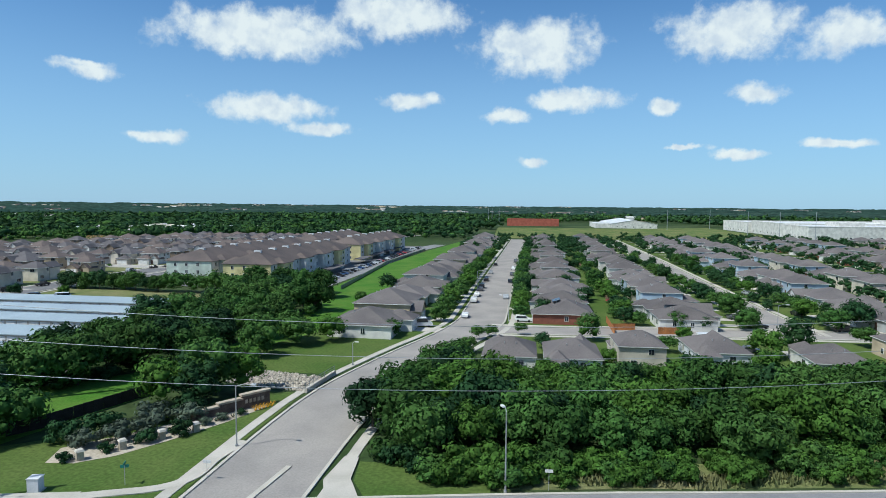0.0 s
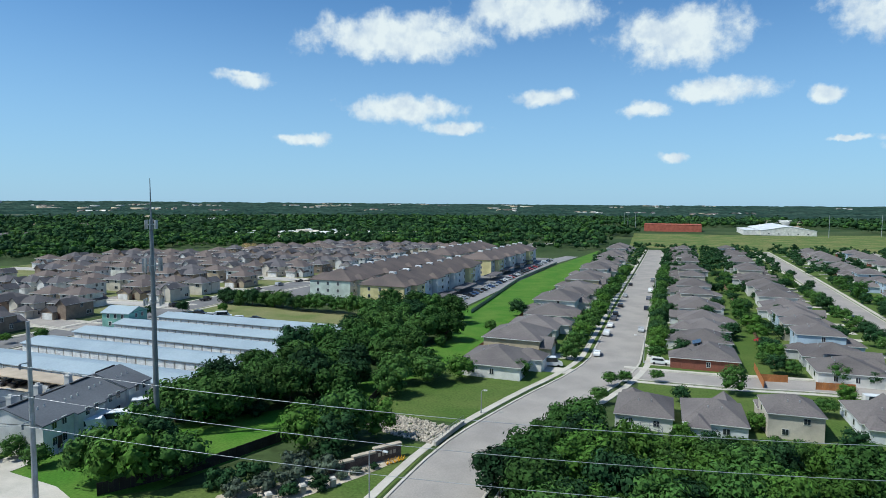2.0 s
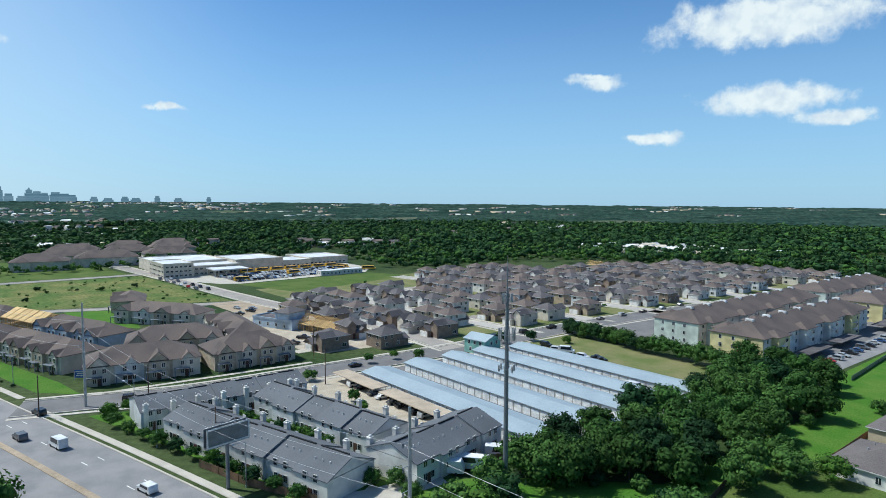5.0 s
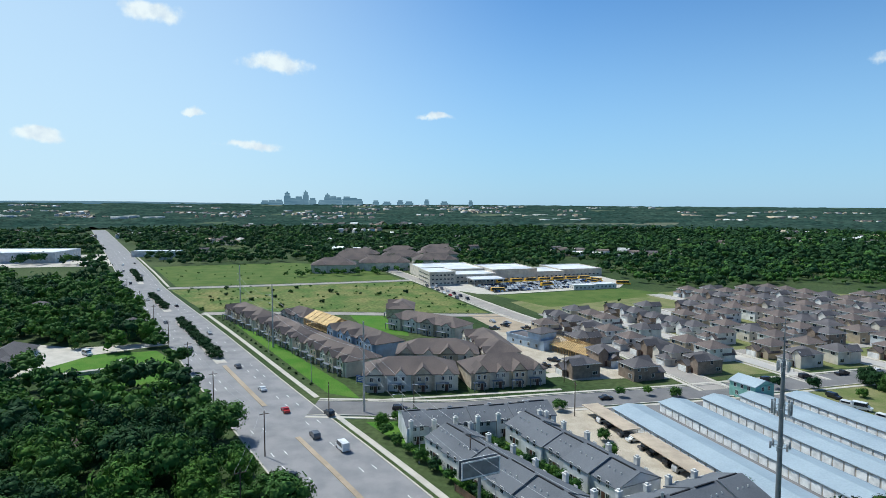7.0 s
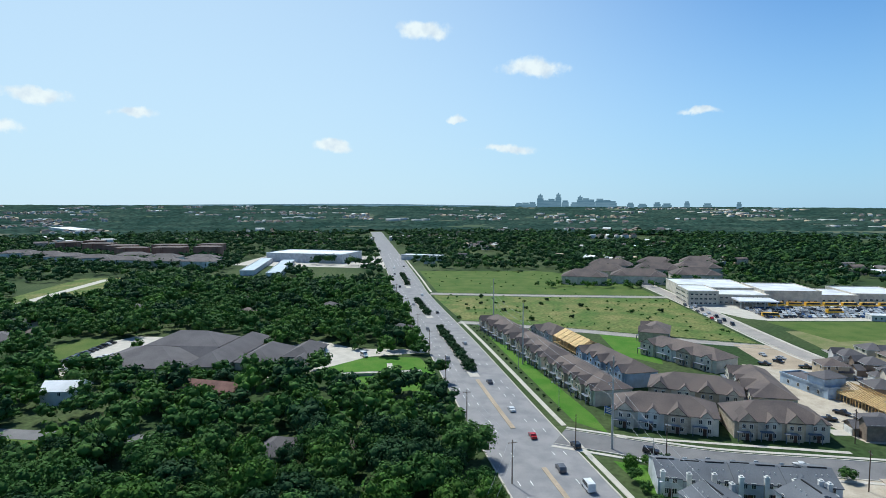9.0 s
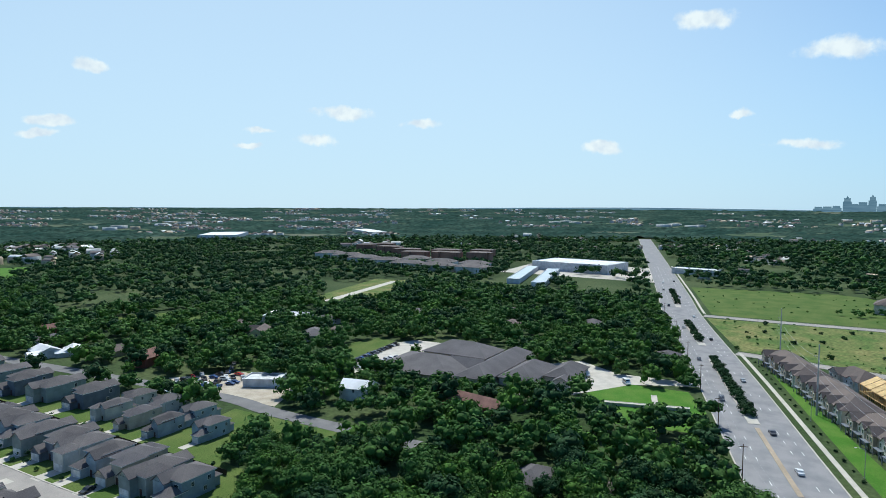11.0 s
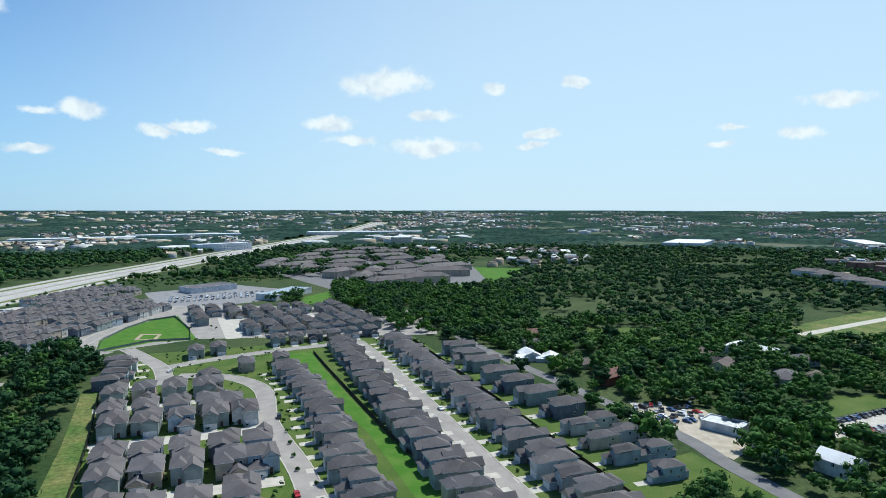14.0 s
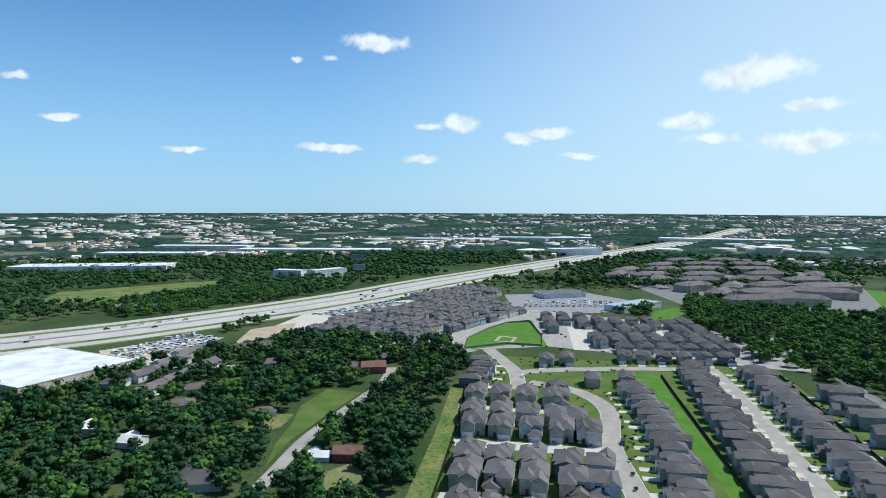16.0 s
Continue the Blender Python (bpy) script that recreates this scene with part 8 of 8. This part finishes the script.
# garden things
def patio_umbrella(x, y):
    u = thing("patio_umbrella", "open red patio umbrella in a back garden", "umbrella")
    bm = bmesh.new(); tube(bm, (0, 0, 0), (0, 0, 2.5), 0.04, 0.04, 8); part("pole", bm, "galvanised", u)
    bm = bmesh.new(); tube(bm, (0, 0, 2.05), (0, 0, 2.75), 1.9, 0.08, 8); part("canopy", bm, "car_red", u)
    u.matrix_basis = pose(x, y, 0)
def trampoline(x, y):
    t = thing("trampoline", "round black trampoline with a net enclosure", "trampoline")
    bm = bmesh.new(); tube(bm, (0, 0, 0.8), (0, 0, 0.9), 2.2, 2.2, 20); part("mat", bm, "rubber_black", t)
    bm = bmesh.new()
    for k in range(20):
        a, b = k * math.tau / 20, (k + 1) * math.tau / 20
        for z in (1.5, 2.1, 2.6):
            tube(bm, (math.cos(a) * 2.2, math.sin(a) * 2.2, z), (math.cos(b) * 2.2, math.sin(b) * 2.2, z), 0.04, 0.04, 5)
    part("net", bm, "siding_slate", t)
    for k in range(8):
        a = k * math.tau / 8
        bm = bmesh.new(); tube(bm, (math.cos(a) * 2.22, math.sin(a) * 2.22, 0), (math.cos(a) * 2.22, math.sin(a) * 2.22, 2.65), 0.05, 0.05, 6); part("post", bm, "steel", t)
    t.matrix_basis = pose(x, y, 0)
patio_umbrella(25.5, 203); trampoline(-2.5, 115.6)
for x, y, z, r, n in ((7.4, 178.5, 5.4, -90, 4), (39, 176, 5.0, 180, 5)):
    sp = thing("solar_panel", "dark blue solar panels on a shingle roof", "solar panel", "solar panels")
    for k in range(n):
        bm = bmesh.new(); box(bm, -n * 0.55 + k * 1.1, -n * 0.55 + k * 1.1 + 1.04, -1.1, 1.1, 0, 0.1); part("panel", bm, "tower_blue", sp)
    bm = bmesh.new(); box(bm, -n * 0.55, n * 0.55, -0.06, 0.06, -1.2, -0.01); part("rail", bm, "steel", sp)
    sp.matrix_basis = pose(x, y, z, 18, 0, r)
fence([(-133, 44), (-118, 48.5), (-103, 55.5)], 1.7, "fence_wood", "weathered board fence in front of the town houses", 3.0)
fence([(-102, 80), (-99, 86), (-93, 101)], 1.9, "fence_wood", "brown wooden yard fence beside the mast")

# ---- vehicles ----
def car(label, mat, kind, category="car"):
    """A vehicle along x, its nose to +x, at the origin."""
    c = thing({"van": "van", "bus": "bus", "pickup": "pickup_truck"}.get(kind, "car"), label, category)
    L, W, H, hood, belt = {"sedan": (4.6, 1.8, 1.45, 0.9, 0.95), "suv": (4.8, 1.9, 1.8, 1.05, 1.1), "van": (5.6, 2.0, 2.5, 1.2, 1.3), "pickup": (5.6, 1.95, 1.85, 1.1, 1.1), "bus": (11.5, 2.5, 3.1, 1.5, 1.6), "trailer": (8.0, 2.4, 3.0, 3.0, 1.8)}[kind]
    prof = {"sedan": [(-L / 2, 0.35), (-L / 2, belt), (-L / 2 + 0.9, belt + 0.02), (-L * 0.22, H), (L * 0.08, H), (L * 0.24, hood), (L / 2 - 0.1, hood - 0.1), (L / 2, 0.35)],
            "suv": [(-L / 2, 0.4), (-L / 2, belt), (-L / 2 + 0.25, H), (L * 0.1, H), (L * 0.24, hood), (L / 2 - 0.1, hood - 0.08), (L / 2, 0.4)],
            "van": [(-L / 2, 0.4), (-L / 2 + 0.1, H), (L * 0.2, H), (L * 0.34, hood + 0.1), (L / 2, hood - 0.15), (L / 2, 0.4)],
            "pickup": [(-L / 2, 0.45), (-L / 2, belt), (-L * 0.08, belt), (-L * 0.05, H), (L * 0.14, H), (L * 0.25, hood), (L / 2, hood - 0.08), (L / 2, 0.45)],
            "bus": [(-L / 2, 0.5), (-L / 2, H - 0.1), (-L / 2 + 0.3, H), (L * 0.36, H), (L * 0.39, hood), (L / 2, hood - 0.1), (L / 2, 0.5)],
            "trailer": [(-L / 2, 0.5), (-L / 2, H), (L / 2 - 0.6, H), (L / 2, 1.6), (L / 2, 0.5)]}[kind]
    bm = bmesh.new()
    solid(bm, [(x, -W / 2, z) for x, z in prof], [(x, W / 2, z) for x, z in prof])
    bmesh.ops.recalc_face_normals(bm, faces=bm.faces)
    bmesh.ops.bevel(bm, geom=bm.edges[:], offset=0.07, segments=1)
    part("body", bm, mat, c)
    bm = bmesh.new()
    x0, x1 = {"sedan": (-L * 0.3, L * 0.15), "suv": (-L * 0.42, L * 0.15), "van": (-L * 0.4, L * 0.26), "pickup": (-L * 0.05, L * 0.17), "bus": (-L * 0.45, L * 0.36), "trailer": (-L * 0.3, L * 0.1)}[kind]
    top = H - 0.14
    lo = belt + 0.02
    solid(bm, [(x0, -W / 2 - 0.012, lo), (x1 + 0.25, -W / 2 - 0.012, lo), (x1 - 0.1, -W / 2 - 0.012, top), (x0 + 0.25, -W / 2 - 0.012, top)], [(x0, W / 2 + 0.012, lo), (x1 + 0.25, W / 2 + 0.012, lo), (x1 - 0.1, W / 2 + 0.012, top), (x0 + 0.25, W / 2 + 0.012, top)])
    bmesh.ops.recalc_face_normals(bm, faces=bm.faces)
    part("window_band", bm, "glass", c)
    for sx in (-0.31, 0.31):
        for sy in (-1, 1):
            bm = bmesh.new(); tube(bm, (L * sx, sy * (W / 2 - 0.2), 0.34), (L * sx, sy * (W / 2 + 0.03), 0.34), 0.34, 0.34, 12); part("wheel", bm, "tyre", c)
    return c


CARS = [car("%s parked saloon car" % n if n != "grey" else "dark grey saloon car", "car_" + n, "sedan") for n in ("white", "silver", "black", "red", "blue", "grey")]
SUVS = [car("%s sport utility car" % n, "car_" + n, "suv") for n in ("white", "black", "silver", "grey")]
VAN, PICKUP, BUS = car("white passenger van with dark windows", "car_white", "van", "van"), car("dark full-size pickup truck", "car_black", "pickup", "pickup"), car("long yellow school bus at the kerb", "bus_yellow", "bus", "bus")
TRAILER = car("white travel trailer in the yard", "metal_white", "trailer", "trailer")
MODELS = CARS + SUVS + [PICKUP]


FLEETS = {}   # vehicles too far off to be things of their own


def park(x, y, r, model=None, group="parked cars"):
    if math.hypot(x, y) > 340:
        FLEETS.setdefault(group, []).append((model or rng.choice(MODELS), pose(x, y, 0.075, 0, 0, r + rng.uniform(-2, 2))))
        return
    c = copy_thing(model or rng.choice(MODELS), pose(x, y, 0.075, 0, 0, r + rng.uniform(-2, 2)))
    tagged(c, group=group)


park(-27.8, 160, 15, VAN); park(41.5, 151.5, 4, VAN)
for x, y, r, m in ((-18, 176, 90, CARS[0]), (-18, 204, 90, SUVS[0]), (-18.2, 218, 90, CARS[0]), (-18.2, 232, 90, CARS[5]), (-18.2, 240, 90, SUVS[1]), (-8, 214, -90, CARS[1]), (-8, 258, -90, CARS[2]), (-18, 262, 90, CARS[2]), (-8, 285, -90, CARS[5]), (-18, 290, 90, CARS[1]), (-8, 310, -90, SUVS[0]), (-18, 330, 90, None), (-8, 350, -90, None), (-1.5, 172, 0, SUVS[0]), (-26, 185, 0, None), (-26, 212, 0, None), (58, 186, 0, None), (60, 174, 0, CARS[2]), (80, 172, 10, PICKUP), (78, 196, 90, None), (63, 220, 90, None), (78, 240, 90, None), (63, 262, 90, None), (48, 144, 0, CARS[5])):
    park(x, y, r, m)
# on the avenue
for x, off, m, flip in ((-130, -8, SUVS[0], 0), (-166, -8, VAN, 0), (-176, -4.6, SUVS[3], 0), (-200, -4.4, CARS[3], 0), (-196, -16, SUVS[1], 0), (-225, -4.5, CARS[0], 0), (-259, -4.5, CARS[5], 0), (-146, 11, PICKUP, 1), (-290, 8, SUVS[3], 1), (-330, -8, CARS[1], 0), (-360, 8, CARS[5], 1), (-420, -8, CARS[2], 0), (-450, 5, CARS[1], 1), (-500, -8, CARS[0], 0), (-540, 8, SUVS[1], 1), (-600, -5, CARS[1], 0), (-640, 8, CARS[2], 1), (-700, 5, SUVS[0], 1), (-720, -8, CARS[2], 0)):
    x, y = along(avenue, x)
    park(x + off * 0.25 * -1, y - off, (194 if not flip else 14), m, "cars on the avenue")
park(-190, 44, 75, SUVS[1], "cars on the collector street"); park(-184, 84, 82, CARS[0], "cars on the collector street"); park(-182, 112, 85, CARS[2], "cars on the collector street")
for y in range(180, 330, 17):
    park(-184.5 + (y - 180) * 0.03, y, 88, None, "cars on the collector street")
# parking lane below the apartments
for k in range(34):
    park(-83.5 + k * 0.1, 232 + k * 6.6, rng.choice((0, 180)), None, "cars below the apartments")
# school buses and cars
for k in range(7):
    park(-472 - k * 0.6, 192 + k * 12.6, 92, BUS, "school buses")
for x, y, r in ((-426, 170, 80), (-452, 262, 30), (-460, 270, 20), (-436, 280, 60), (-445, 218, 100)):
    park(x, y, r, BUS, "school buses")
for k in range(170):
    park(-424 - (k % 5) * 8.4 - (k // 5) * 0.35 + rng.uniform(-1, 1), 166 + (k // 5) * 3.1 + rng.uniform(-0.3, 0.3), rng.choice((0, 180)), rng.choice([CARS[0], CARS[1], CARS[5], SUVS[0], SUVS[1], CARS[4], SUVS[2], CARS[2]]), "cars at the school")
for k in range(13):
    park(-396 - 6.5 * k, 136 - k * 0.35 - (k % 2) * 5, -3, None, "cars on the school road")
# clinic
for k in range(15):
    park(-258 - k * 3.7, -203.5 - k * 0.3, 84 + rng.choice((0, 180)), None, "cars at the clinic")
    if k < 9:
        park(-256 - k * 3.4, -193.5 + k * 0.6, 84, None, "cars at the clinic")
for k in range(7):
    park(-323, -172 + k * 3.3, 5, None, "cars at the clinic")
for k in range(8):
    park(-262 - k * 3.0, -99 + k * 0.9, 80, None, "cars at the clinic")
park(-296, -68, 40, VAN, "cars at the clinic"); park(-301, -88, 20, None, "cars at the clinic")
for k in range(22):
    park(-193 - (k % 6) * 4.6 + rng.uniform(-1, 1), -228 - (k // 6) * 7.5 + rng.uniform(-1.5, 1.5), rng.choice((20, 110, 60)), None, "cars in the gravel yard")
# pick-ups and cars on the building sites and lawns
for x, y, r in ((-305, 126, 20), (-312, 130, 40), (-318, 124, 10), (-296, 134, 80), (-275, 146, 0), (-300, 118, 60), (-262, 88, 95), (-257, 96, 95), (-225, 110, 80), (-232, 118, 40)):
    park(x, y, r, rng.choice([PICKUP, SUVS[1], SUVS[3], CARS[1]]), "vehicles on the building site")
for x, y, r, m in ((-162, 186, 5, SUVS[1]), (-154, 183, 20, SUVS[0]), (-150, 184, 30, VAN), (-141, 182, 10, SUVS[0]), (-137, 185, 30, CARS[2]), (-134, 182, 60, PICKUP), (-107, 163, 0, VAN), (-102, 163, 5, CARS[2])):
    park(x, y, r, m, "vehicles on the storage lawn")
for x, y in ((-98.5, 82.5), (-96.2, 88), (-96, 97)):
    park(x, y, 40, TRAILER, "trailers beside the mast")
for k in range(9):
    park(-163 + 5.2 * k + rng.uniform(-1, 1), 100, 90, None, "cars under the carports")
# southern lanes
for x, y, r, m in ((-106, -176, 10, CARS[2]), (-92, -160, 80, CARS[4]), (-89, -163, 80, SUVS[1]), (-27, -212, 95, CARS[3]), (-28, -296, 85, SUVS[1]), (-103, -282, 90, CARS[0]), (-95, -318, 90, CARS[0]), (-174, -222, 90, SUVS[0]), (-180, -236, 90, CARS[0]), (-181, -244, 90, CARS[0]), (-174, -252, 90, PICKUP), (-181, -268, 90, CARS[2]), (-40, -424, 165, CARS[2]), (27, -404, 60, CARS[0]), (-238, -262, 30, CARS[0]), (-230, -255, 50, CARS[2]), (-224, -250, 50, CARS[1]), (-216, -244, 50, CARS[2]), (-210, -238, 50, CARS[0]), (-205, -230, 40, CARS[0])):
    park(x, y, r, m)
# freeway
fl = offset_line(fline, 0)
for k in range(44):
    i = rng.randrange(4, 26) if len(fl) > 30 else rng.randrange(1, len(fl) - 2)
    a, b = Vector(fl[i]), Vector(fl[i + 1])
    d = (b - a).normalized()
    o = rng.choice((-22, -15.5, -11.5, -6, 6, 11.5, 15.5, 22))
    p = a.lerp(b, rng.random()) + Vector((d.y, -d.x)) * o
    FLEETS.setdefault("cars on the freeway", []).append((rng.choice(MODELS + [VAN]), pose(p.x, p.y, 0.36, 0, 0, math.degrees(math.atan2(d.y, d.x)) + (180 if o < 0 else 0))))
# trailers and vans in the yards
for k in range(110):
    u, v = k % 11, k // 11
    FLEETS.setdefault("white trailers in the yard", []).append((rng.choice((TRAILER, TRAILER, VAN, CARS[1])), Matrix.LocRotScale((284 + 4.2 * v + 1.4 * u + rng.uniform(-1.5, 1.5), -462 + 7.6 * u - 3.5 * v + rng.uniform(-2, 2) + 8 * (v > 4), 0.06), Euler((0, 0, radians(rng.choice((35, 125, 35, 50))))), (0.8, 0.8, 0.8))))
for k in range(70):
    park(258 - 2.3 * (k // 3) - 9 * (k % 3) + rng.uniform(-3, 3), -602 - 4.6 * (k // 3) + rng.uniform(-2, 2), 30, rng.choice([VAN, CARS[0], CARS[1], SUVS[0], TRAILER, CARS[5]]), "vehicles beside the freeway")
for k in range(85):
    park(50 - 6 * (k % 17), -702 - 9 * (k // 17) - 1.5 * (k % 17), 60, rng.choice([CARS[0], CARS[1], SUVS[0], CARS[5], VAN]), "vehicles at the depot")
FAR_ROWS.clear()
FAR_ROWS.update(FLEETS)
join_far_rows("far_vehicles", "vehicles")
for o in CARS + SUVS + [VAN, PICKUP, BUS, TRAILER]:
    for q in (*o.children_recursive, o):
        bpy.data.objects.remove(q)
